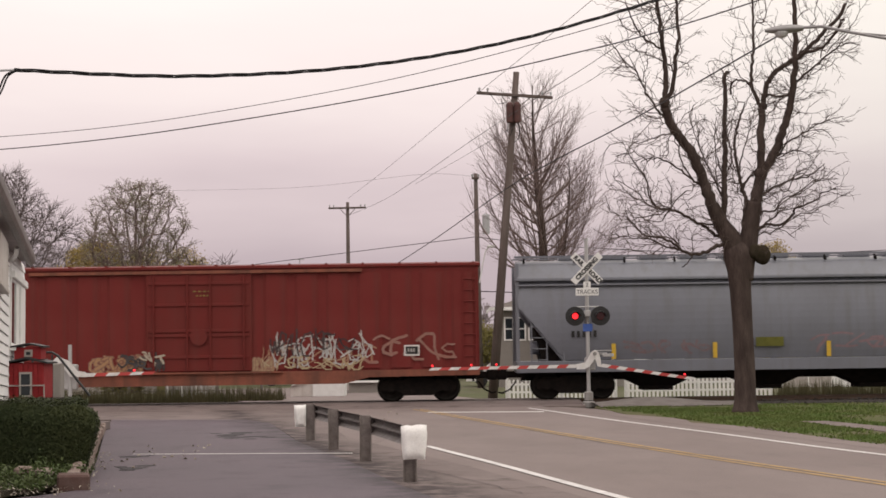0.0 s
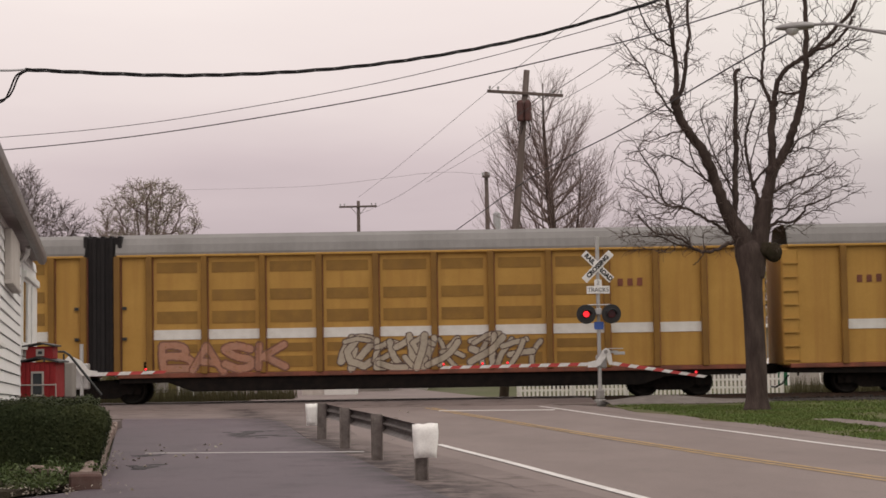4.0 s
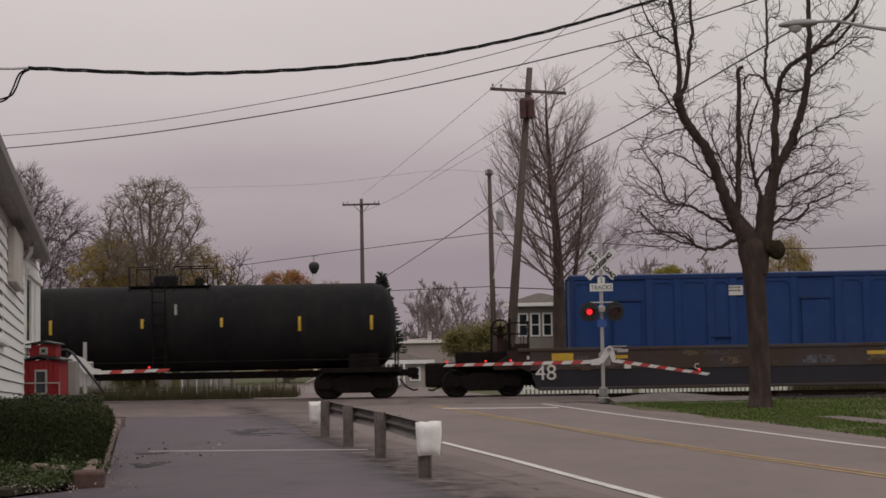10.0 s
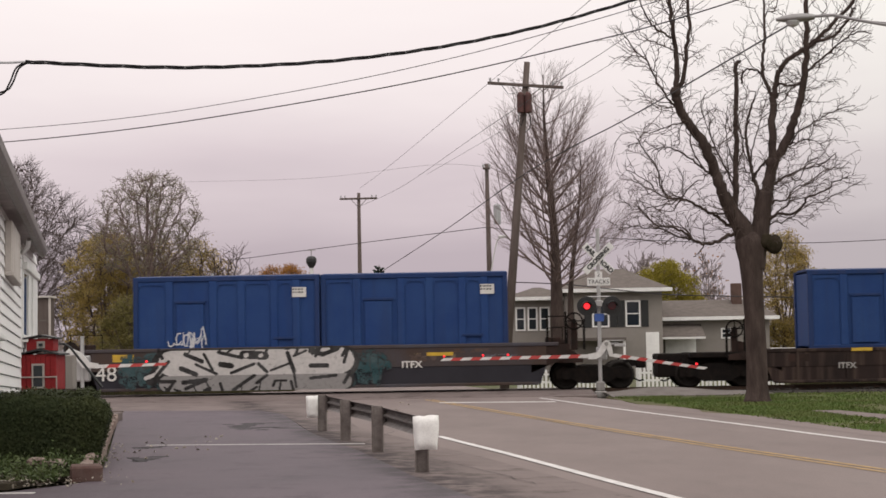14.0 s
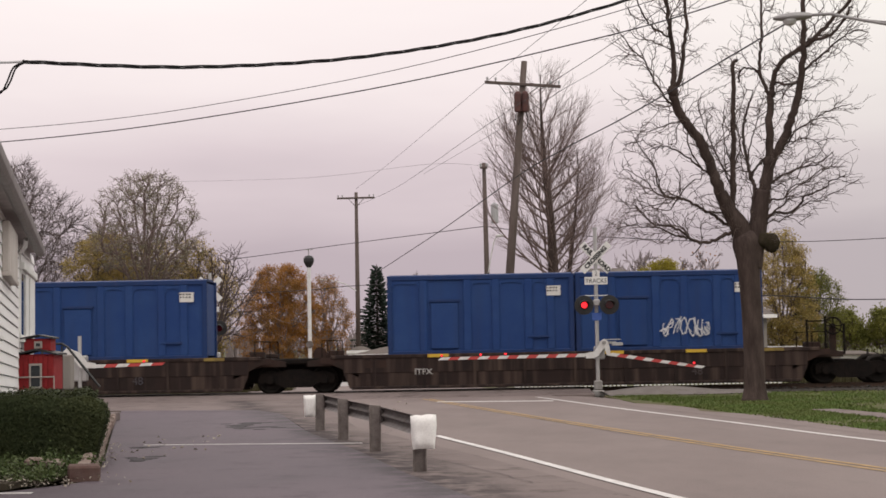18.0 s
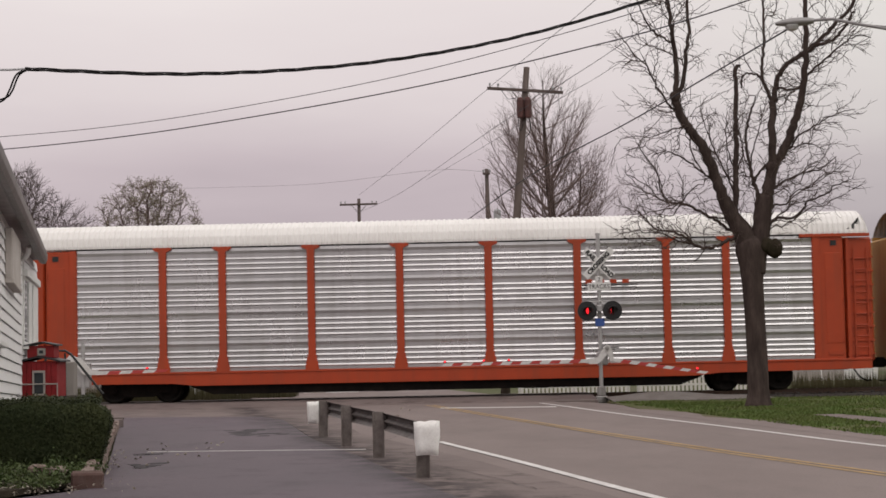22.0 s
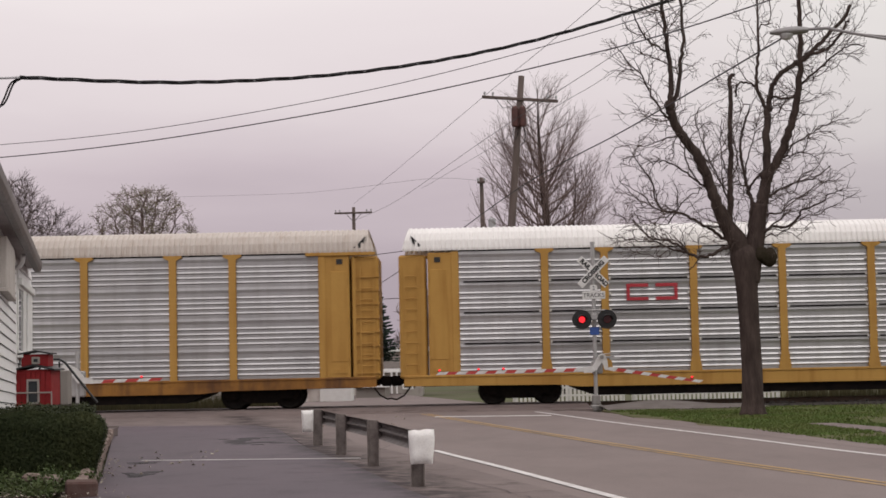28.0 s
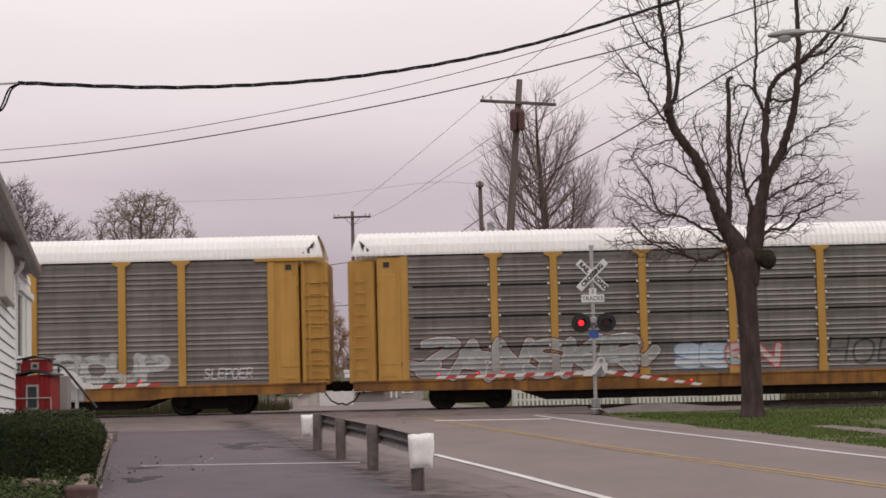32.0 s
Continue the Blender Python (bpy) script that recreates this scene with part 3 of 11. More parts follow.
def ink(r, g, b):
    """Spray paint of one colour, thin and uneven."""
    key = (r, g, b)
    if key not in INKS:
        INKS[key] = mat("spray_paint", key, 0.55, second=tuple(0.75 * c + 0.06 for c in key), scale=1.6, amount=0.8, grain=9, bump=0, spread=1.0)
    return INKS[key]

# ---- building tools ----
class Shape:
    """Vertices and faces of one mesh, piled up piece by piece."""

    def __init__(self):
        self.v, self.f = [], []

    def add(self, verts, faces):
        k = len(self.v)
        self.v += [tuple(p) for p in verts]
        self.f += [tuple(i + k for i in f) for f in faces]
        return self

    def box(self, x0, x1, y0, y1, z0, z1, b=0.0):
        lo, hi = (min(x0, x1), min(y0, y1), min(z0, z1)), (max(x0, x1), max(y0, y1), max(z0, z1))
        if not b:
            vs = [(a, c, d) for a in (lo[0], hi[0]) for c in (lo[1], hi[1]) for d in (lo[2], hi[2])]
            return self.add(vs, [(0, 1, 3, 2), (4, 6, 7, 5), (0, 4, 5, 1), (2, 3, 7, 6), (0, 2, 6, 4), (1, 5, 7, 3)])
        b = min(b, *(0.45 * (h - l) for h, l in zip(hi, lo)))
        vs, at = [], {}
        for c in range(8):
            for axis in range(3):
                p = []
                for k in range(3):
                    side = (c >> k) & 1
                    e = hi[k] if side else lo[k]
                    p.append(e if k == axis else e + (-b if side else b))
                at[c, axis] = len(vs)
                vs.append(p)
        fs = []
        for axis in range(3):
            u, w = [k for k in range(3) if k != axis]
            for s in (0, 1):
                ring = [(0, 0), (1, 0), (1, 1), (0, 1)]
                fs.append(tuple(at[(s << axis) | (i << u) | (j << w), axis] for i, j in ring))
            for i in (0, 1):
                for j in (0, 1):
                    c0 = (i << u) | (j << w)
                    c1 = c0 | (1 << axis)
                    fs.append((at[c0, u], at[c0, w], at[c1, w], at[c1, u]))
        for c in range(8):
            fs.append((at[c, 0], at[c, 1], at[c, 2]))
        return self.add(vs, fs)

    def prism(self, profile, a0, a1, axis="x"):
        """A closed outline carried along an axis. The outline is in (y, z) for x, (x, z) for y, (x, y) for z."""
        n = len(profile)

        def at(p, a):
            return {"x": (a, p[0], p[1]), "y": (p[0], a, p[1]), "z": (p[0], p[1], a)}[axis]
        vs = [at(p, a0) for p in profile] + [at(p, a1) for p in profile]
        fs = [(i, (i + 1) % n, n + (i + 1) % n, n + i) for i in range(n)]
        return self.add(vs, fs + [tuple(range(n)), tuple(range(2 * n - 1, n - 1, -1))])

    def sheet(self, profile, stations, make):
        """A skin: for each station, the profile's points through make(station, point)."""
        n = len(profile)
        vs = [make(s, p) for s in stations for p in profile]
        fs = [(j * n + i, j * n + i + 1, (j + 1) * n + i + 1, (j + 1) * n + i) for j in range(len(stations) - 1) for i in range(n - 1)]
        return self.add(vs, fs)

    def tube(self, pts, radii, sides=6, cap=True):
        pts = [Vector(p) for p in pts]
        if not hasattr(radii, "__len__"):
            radii = [radii] * len(pts)
        vs, fs = [], []
        u = None
        for i, p in enumerate(pts):
            d = (pts[min(i + 1, len(pts) - 1)] - pts[max(i - 1, 0)]).normalized()
            if u is None:
                u = d.orthogonal().normalized()
            u = (u - d * u.dot(d))
            u = u.normalized() if u.length > 1e-6 else d.orthogonal().normalized()
            w = d.cross(u)
            for k in range(sides):
                a = 2 * math.pi * k / sides
                vs.append(p + radii[i] * (math.cos(a) * u + math.sin(a) * w))
        for i in range(len(pts) - 1):
            for k in range(sides):
                k2 = (k + 1) % sides
                fs.append((i * sides + k, i * sides + k2, (i + 1) * sides + k2, (i + 1) * sides + k))
        if cap:
            fs += [tuple(range(sides - 1, -1, -1)), tuple((len(pts) - 1) * sides + k for k in range(sides))]
        return self.add(vs, fs)

    def disc(self, c, axis, r, thick, sides=16):
        c, d = Vector(c), {"x": Vector((1, 0, 0)), "y": Vector((0, 1, 0)), "z": Vector((0, 0, 1))}[axis]
        return self.tube([c - d * thick / 2, c + d * thick / 2], r, sides)

    def lathe(self, c, profile, sides=16, axis="z"):
        """A turned form about an axis: the profile is in (radius, height)."""
        vs = []
        for r, h in profile:
            for k in range(sides):
                a = 2 * math.pi * k / sides
                p = (r * math.cos(a), r * math.sin(a), h)
                if axis == "y":
                    p = (p[0], p[2], p[1])
                elif axis == "x":
                    p = (p[2], p[0], p[1])
                vs.append((p[0] + c[0], p[1] + c[1], p[2] + c[2]))
        n = len(profile)
        fs = [(i * sides + k, i * sides + (k + 1) % sides, (i + 1) * sides + (k + 1) % sides, (i + 1) * sides + k) for i in range(n - 1) for k in range(sides)]
        return self.add(vs, fs + [tuple(range(sides)), tuple((n - 1) * sides + k for k in range(sides))])

    def mesh(self, name, material, smooth=False, fix=True):
        me = bpy.data.meshes.new(name)
        me.from_pydata(self.v, [], self.f)
        if fix and len(self.f) < 60000:
            bm = bmesh.new()
            bm.from_mesh(me)
            bmesh.ops.recalc_face_normals(bm, faces=bm.faces[:])
            bm.to_mesh(me)
            bm.free()
        if smooth:
            me.polygons.foreach_set("use_smooth", [True] * len(me.polygons))
        me.materials.append(material)
        return me


def part(name, shape, material, parent, label="", smooth=False, fix=True):
    ob = new(name, shape.mesh(name, material, smooth, fix))
    ob.parent = parent
    return tagged(ob, label) if label else ob


def same(name, mesh, parent, m=None):
    """Another piece on the same mesh."""
    ob = new(name, mesh)
    ob.parent = parent
    if m is not None:
        ob.matrix_basis = m
    return ob


def thing(name, m, label, category, group="", kind=""):
    ob = new(name)
    ob.matrix_basis = m
    ob.empty_display_size = 0.2
    return tagged(ob, label, category, group, kind)


def solid(name, shape, material, label, category="", kind="", group="", m=None, smooth=False, fix=True):
    """A thing that is one mesh."""
    ob = new(name, shape.mesh(name, material, smooth, fix))
    if m is not None:
        ob.matrix_basis = m
    return tagged(ob, label, category, group, kind)


def lettering(text, size, material, parent, m, name="lettering", stretch=1.0, bold=0.0):
    """Words in the built-in font, turned into a mesh, facing -y in the given pose."""
    cu = bpy.data.curves.new(name, "FONT")
    cu.body, cu.size, cu.align_x, cu.align_y, cu.extrude = text, size, "CENTER", "CENTER", 0.002
    cu.offset = bold
    tmp = bpy.data.objects.new(name, cu)
    me = bpy.data.meshes.new_from_object(tmp)
    bpy.data.objects.remove(tmp)
    bpy.data.curves.remove(cu)
    me.transform(Matrix.Rotation(radians(90), 4, "X") @ Matrix.Diagonal((stretch, 1, 1, 1)))
    me.materials.append(material)
    ob = new(name, me)
    ob.parent = parent
    ob.matrix_basis = m
    return ob


MESHES = {}


def shared(key, make):
    if key not in MESHES:
        MESHES[key] = make()
    return MESHES[key]



TRACK_Y0 = 59.55

# ---- ground, road, lot ----
def strip(pts, half, z):
    """A flat band along a line of points."""
    s = Shape()
    pts = [Vector(p) for p in pts]
    vs = []
    for i, p in enumerate(pts):
        d = (pts[min(i + 1, len(pts) - 1)] - pts[max(i - 1, 0)]).normalized()
        nrm = Vector((-d.y, d.x))
        vs += [(*(p + nrm * half), z), (*(p - nrm * half), z)]
    s.add(vs, [(2 * i, 2 * i + 1, 2 * i + 3, 2 * i + 2) for i in range(len(pts) - 1)])
    return s


def slab(outline, z0, z1):
    return Shape().prism(outline, z0, z1, "z")


def smooth_line(pts, n=6):
    """More points along a gently bending line."""
    out = []
    P = [Vector(p) for p in pts]
    for i in range(len(P) - 1):
        a, b, c, d = P[max(i - 1, 0)], P[i], P[i + 1], P[min(i + 2, len(P) - 1)]
        for k in range(n):
            t = k / n
            out.append(0.5 * ((2 * b) + (c - a) * t + (2 * a - 5 * b + 4 * c - d) * t * t + (3 * b - a - 3 * c + d) * t ** 3))
    return [tuple(v) for v in out] + [tuple(P[-1])]


g = Shape()
g.box(-2500, 2500, -600, 4000, -0.6, -0.14)
solid("ground", g, M["ground"], "bare ground and thin grass reaching the horizon", "ground", "structure")
YELLOW = smooth_line([(-8.6, 95), (-4.2, 72), (-0.85, 53.7), (1.2, 42.0), (3.6, 29.2), (4.84, 23.3), (6.9, 14), (9.2, 4), (11.5, -8)])
RIGHT = smooth_line([(-4.9, 95), (-0.6, 72), (2.48, 53.6), (3.98, 43.3), (5.4, 34.9), (6.6, 27.6), (9.1, 16), (12.4, 4), (15.0, -8)])
LEFT = smooth_line([(-12.3, 95), (-7.6, 72), (-4.0, 53.7), (-2.2, 42), (-0.34, 31.8), (0.74, 26.3), (2.21, 18.45), (4.0, 10), (6.2, -8)])
road = Shape()
n = len(YELLOW)
edge_r = [(x + 0.75, y) for x, y in RIGHT]
edge_l = [(x - 1.1, y) for x, y in LEFT]
vs = [(*p, 0.0) for p in edge_l] + [(*p, 0.0) for p in edge_r] + [(*p, -0.2) for p in edge_l] + [(*p, -0.2) for p in edge_r]
m = len(edge_l)
fs = []
for i in range(m - 1):
    fs += [(i, i + 1, m + i + 1, m + i), (i, 2 * m + i, 2 * m + i + 1, i + 1), (m + i, m + i + 1, 3 * m + i + 1, 3 * m + i)]
road.add(vs, fs)
solid("road", road, M["asphalt_road"], "worn grey two-lane asphalt road over the crossing", "road", "structure")
lot = slab([(-9.0, 48.2), (-5.2, 46.8), (-4.3, 44.0), (-3.1, 36.0), (-2.7, 33.5), (-1.5, 27.6), (-0.6, 22.4), (1.2, 14.0), (3.2, 6), (5.0, -8), (-16, -8), (-16, 10), (-6.6, 18.0), (-4.75, 21.6), (-4.5, 22.4), (-5.6, 28.7), (-7.9, 41.5)], -0.2, 0.004)
solid("parking_lot", lot, M["lot_grimy"], "dark patched asphalt parking lot beside the road", "parking lot", "structure")
apron = slab([(-13.5, 57.6), (-4.6, 57.6), (-3.2, 46.0), (-2.0, 36.0), (0.3, 26.0), (2.8, 14.0), (5.6, -8), (2.0, -8), (-2.7, 33.5), (-4.3, 44.0), (-5.2, 46.8), (-9.0, 48.2), (-13.5, 48.9)], -0.2, 0.002)
solid("pavement", apron, M["apron_grimy"], "pale worn asphalt apron between lot and tracks", "pavement", "structure")
solid("road_marking", strip([p for p in RIGHT if p[1] < 54.5], 0.07, 0.006), M["white_line"], "worn white edge line", "road marking", "structure")
solid("road_marking", strip([p for p in LEFT if p[1] < 33], 0.07, 0.010), M["white_line"], "worn white edge line", "road marking", "structure")
for d in (-0.10, 0.10):
    solid("road_marking", strip([(x + d, y) for x, y in YELLOW if y < 54.5], 0.05, 0.006), M["yellow_line"], "faded yellow centre line", "road marking", "structure")
solid("road_marking", slab([(-0.5, 50.55), (2.75, 49.7), (2.75, 50.15), (-0.5, 51.0)], -0.01, 0.008), M["white_line"], "worn white stop line", "road marking", "structure")
solid("lot_marking", slab([(-5.3, 30.33), (-1.55, 29.7), (-1.55, 29.80), (-5.3, 30.43)], -0.01, 0.010), M["white_line"], "thin white parking line", "road marking", "structure")
solid("lot_marking", slab([(-8, 20.55), (-4.85, 20.35), (-4.85, 20.5), (-8, 20.7)], -0.01, 0.010), M["white_line"], "thin white parking line", "road marking", "structure")
rr = random.Random(5)


def blot(cx, cy, rx, ry, z, seed):
    r = random.Random(seed)
    pts = [(cx + rx * math.cos(a) * r.uniform(0.6, 1.1), cy + ry * math.sin(a) * r.uniform(0.6, 1.1)) for a in [k * math.pi / 9 for k in range(18)]]
    return slab(pts, 0.0, z)


for k, (x, y, rx, ry) in enumerate(((-4.3, 38.2, 0.42, 0.8), (-4.0, 36.2, 0.4, 0.6), (-4.84, 26.4, 0.30, 0.5), (-5.2, 29.6, 0.28, 0.22))):
    ragged, rs = Shape(), random.Random(k + 50)
    for q in range(9):
        g = rs.uniform(0.18, 0.5)
        b_ = blot(x + rs.gauss(0, 0.55) * rx, y + rs.gauss(0, 0.5) * ry, rx * g * 1.3, ry * g, 0.0065 + 0.0003 * q + 0.00005 * k, 20 * k + q)
        ragged.add(b_.v, b_.f)
    solid("asphalt_stain", ragged, M["patch"], "dark damp stain on the asphalt", "stain", "structure")
crack = Shape()
for pts in ([(-1.2, 34), (-1.5, 30.5), (-0.6, 27.5), (0.4, 25.6)], [(-5.3, 46.8), (-4.7, 50), (-4.5, 54), (-4.9, 57)], [(-0.9, 27.0), (0.2, 23.5), (0.9, 20.5)], [(1.5, 40), (2.3, 35), (3.0, 31), (4.4, 27)]):
    line = [(x + rr.uniform(-0.06, 0.06), y) for x, y in smooth_line(pts)]
    c2_ = strip(line, 0.006, 0.0125)
    crack.add(c2_.v, c2_.f)
solid("asphalt_cracks", crack, M["patch"], "thin dark cracks across the asphalt", "crack", "stuff")
lit = Shape()
for k in range(44):
    x, y = (rr.gauss(-4.7, 0.35), rr.uniform(26, 33)) if k < 30 else (rr.uniform(-4, 0), rr.uniform(44, 56))
    a, q = rr.uniform(0, 6.28), rr.uniform(0.015, 0.045)
    lit.add([(x + q * math.cos(a), y + q * math.sin(a), 0.02), (x - q * math.sin(a), y + q * math.cos(a), 0.05), (x - q * math.cos(a), y - q * math.sin(a), 0.015), (x + q * math.sin(a), y - q * math.cos(a), 0.03)], [(0, 1, 2, 3)])
solid("fallen_leaves", lit, M["litter"], "scattered pale scraps and leaves on the asphalt", "litter", "stuff")

# lawn on the right, gravel by the tracks
lawn = slab([(4.45, 53.4), (4.75, 46), (5.3, 41.0), (6.15, 35.5), (7.4, 29.2), (10.0, 18.5), (13.5, 6), (16, -8), (60, -8), (60, 53.0), (9.0, 53.6), (6.5, 54.6)], -0.2, 0.014)
solid("lawn", lawn, M["lawn"], "patchy green lawn beside the road", "lawn", "structure")
shoulder = Shape()
edge_in = [(x + 0.72, y) for x, y in RIGHT if y < 54]
rs_ = random.Random(31)
edge_out = [(x + 1.35 + 0.22 * math.sin(0.9 * y) + rs_.uniform(-0.1, 0.16), y) for x, y in RIGHT if y < 54]
edge_toe = [(x - 0.10, y) for x, y in edge_in]
vs = [(*p, 0.003) for p in edge_toe] + [(*p, 0.018) for p in edge_in] + [(*p, 0.020) for p in edge_out] + [(x + 0.06, y, -0.02) for x, y in edge_out]
m = len(edge_in)
shoulder.add(vs, [(j * m + i, j * m + i + 1, j * m + m + i + 1, j * m + m + i) for i in range(m - 1) for j in range(3)])
solid("pavement", shoulder, M["asphalt_road"], "worn asphalt shoulder between road and lawn", "pavement", "structure")
mound = Shape()
N = 14
vs, fs = [], []
for i in range(N + 1):
    for j in range(6):
        u, v = i / N, j / 5
        x = 4.55 + 4.9 * u
        y = 52.4 + 4.6 * v + 0.5 * u
        z = 0.055 + 0.20 * math.sin(math.pi * min(1, u * 0.95 + 0.1)) * math.sin(math.pi * v) * (0.6 + 0.4 * math.sin(5 * u)) - 0.02 * (v in (0, 1))
        vs.append((x, y, z))
for i in range(N):
    for j in range(5):
        fs.append((i * 6 + j, i * 6 + j + 1, (i + 1) * 6 + j + 1, (i + 1) * 6 + j))
mound.add(vs, fs)
solid("pavement", mound, M["gravel"], "low grey gravel and asphalt mound beside the tracks", "pavement", "structure")
path_s = slab([(7.9, 40.0), (8.4, 35.0), (9.4, 29.0), (10.2, 29.0), (9.3, 35.0), (8.5, 40.0)], -0.1, 0.03)
solid("garden_path", path_s, M["apron"], "narrow pale concrete path across the lawn", "path", "structure")


def blades(outline_fn, count, seed, h0, h1, wide):
    r = random.Random(seed)
    s = Shape()
    for _ in range(count):
        x, y, z = outline_fn(r)
        a = r.uniform(0, math.pi)
        dx, dy = math.cos(a) * wide, math.sin(a) * wide
        h = r.uniform(h0, h1)
        lx, ly = r.uniform(-0.05, 0.05), r.uniform(-0.05, 0.05)
        s.add([(x - dx, y - dy, z), (x + dx, y + dy, z), (x + lx, y + ly, z + h)], [(0, 1, 2)])
    return s


def on_lawn(r):
    while True:
        y = r.uniform(28, 53.5)
        x0 = 4.5 + max(0, (53.4 - y)) ** 1.1 * 0.085
        x = x0 + abs(r.gauss(0, 4.0))
        bare = noise.noise(Vector((x * 0.45, y * 0.28, 2.0))) + 0.35 * noise.noise(Vector((x * 1.7, y * 1.1, 5.0))) - 0.5 * math.exp(-((x - 7.8) ** 2 + (y - 46.5) ** 2 * 0.4) / 1.2) + 0.25 * min(1.0, (x - x0) / 0.6) - 0.12
        if bare > r.uniform(-0.35, 0.25) and (y > 40.2 or not 7.8 < x - (40 - y) * 0.12 < 8.7):
            return x, y, 0.01


solid("grass", blades(on_lawn, 48000, 3, 0.02, 0.065, 0.024), M["grass"], "short rough grass on the lawn", "grass", kind="stuff", fix=False)

# ---- tracks ----
for nm, cy, dz in (("near", TRACK_Y0, 0.0), ("far", TRACK_Y0 + 4.3, -0.12)):
    bed = Shape()
    for x0, x1 in ((-720, -14.0), (4.4, 760)):
        bed.prism([(cy - 2.6, -0.16), (cy - 1.7, -0.015 + dz), (cy + 1.7, -0.015 + dz), (cy + 2.15, -0.10 + dz * 0.3), (cy + 2.15, -0.16)], x0, x1, "x")
    bed.box(-14.0, 4.4, cy - 2.0, cy + 2.15, -0.3, -0.01 + dz)
    solid("track_bed", bed, M["ballast"], "grey crushed-stone ballast under the rails", "ballast", "structure")
    for dy in (-0.72, 0.72):
        r = Shape()
        y = cy + dy
        r.prism([(y - 0.07, -0.03 + dz), (y + 0.07, -0.03 + dz), (y + 0.015, 0.0 + dz), (y + 0.015, 0.075 + dz), (y + 0.036, 0.085 + dz), (y + 0.036, 0.12 + dz), (y - 0.036, 0.12 + dz), (y - 0.036, 0.085 + dz), (y - 0.015, 0.075 + dz), (y - 0.015, 0.0 + dz)], -720, 760, "x")
        solid("rail", r, M["rail"], "rust-brown steel rail", "rail", "structure")
    panels = Shape()
    for y0, y1 in ((cy - 1.75, cy - 0.80), (cy - 0.62, cy + 0.62), (cy + 0.80, cy + 1.75)):
        for k in range(8):
            x = -14.0 + k * 2.3
            panels.box(x, x + 2.296, y0, y1, -0.05 + dz, 0.117 + dz, 0.006)
    if nm == "near":
        ramp_s = Shape()
        ramp_s.prism([(cy - 1.76, 0.115), (cy - 2.5, 0.100), (cy - 4.2, 0.004), (cy - 4.2, -0.1), (cy - 1.76, -0.1)], -13.6, 4.35, "x")
        solid("crossing_ramp", ramp_s, M["apron"], "pale asphalt ramp up to the rails", "ramp", "structure")
    solid("crossing_panel", panels, M["apron"], "worn grey crossing panels between the rails", "crossing panel", "structure")
ties = Shape()
for k in range(150):
    x = 4.8 + 0.56 * k
    if x < 40:
        ties.box(x, x + 0.23, TRACK_Y0 - 1.3, TRACK_Y0 + 1.3, -0.1, 0.012, 0.01)
for k in range(40):
    x = -14.6 - 0.56 * k
    ties.box(x, x + 0.23, TRACK_Y0 - 1.3, TRACK_Y0 + 1.3, -0.1, 0.012, 0.01)
solid("railway_ties", ties, M["tie"], "dark weathered timber ties in the ballast", "railway ties", kind="stuff")
rub = Shape()
for k in range(2200):
    x = rr.uniform(5, 26)
    y = TRACK_Y0 - rr.uniform(1.2, 3.4)
    q = rr.uniform(0.03, 0.075)
    z = (-0.02 if y > TRACK_Y0 - 1.8 else -0.11) + 0.03
    pts = [(x + q * rr.uniform(-1, 1), y + q * rr.uniform(-1, 1), z + q * rr.uniform(-0.4, 1)) for _ in range(4)]
    rub.add(pts, [(0, 1, 2), (0, 1, 3), (1, 2, 3), (0, 2, 3)])
solid("ballast_stones", rub, M["ballast"], "loose ballast stones along the track", "stones", kind="stuff")

# ---- guard rail with white end boards ----
rail_line = [(-2.62, 34.7), (-1.94, 31.0), (-1.23, 27.5), (-0.46, 22.9)]
gr = thing("guard_rail", pose(0, 0, 0), "galvanised guard rail on steel posts with white end boards", "guard rail")
beam = Shape()
prof = [(0.0, 0.0), (0.04, 0.025), (0.075, 0.055), (0.075, 0.09), (0.02, 0.12), (0.02, 0.14), (0.075, 0.17), (0.075, 0.205), (0.04, 0.235), (0.0, 0.26)]
pts = [Vector(p) for p in [(-2.62 - 0.17, 35.6), *rail_line, (-0.44, 22.7)]]
dirs = [(pts[min(i + 1, 5)] - pts[max(i - 1, 0)]).normalized() for i in range(6)]
for shift in (0.0, 0.006):
    beam.sheet(prof, list(range(6)), lambda i, p: (pts[i].x + dirs[i].y * -(p[0] + 0.06 + shift), pts[i].y + dirs[i].x * (p[0] + 0.06 + shift), 0.42 + p[1]))
part("beam", beam, M["guard_beam"], gr, fix=False)
for i, (x, y) in enumerate(rail_line):
    p = Shape()
    for dx in (-0.09, 0.07):
        p.box(x + dx, x + dx + 0.02, y - 0.075, y + 0.075, -0.15, 0.70, 0.004)
    p.box(x - 0.08, x + 0.08, y - 0.008, y + 0.008, -0.15, 0.70)
    post_ob = part("post", p, M["guard_post"], gr)
    b = Shape()
    b.box(x + 0.085, x + 0.13, y - 0.05, y + 0.05, 0.42, 0.64, 0.008)
    part("spacer_block", b, M["post"], post_ob)
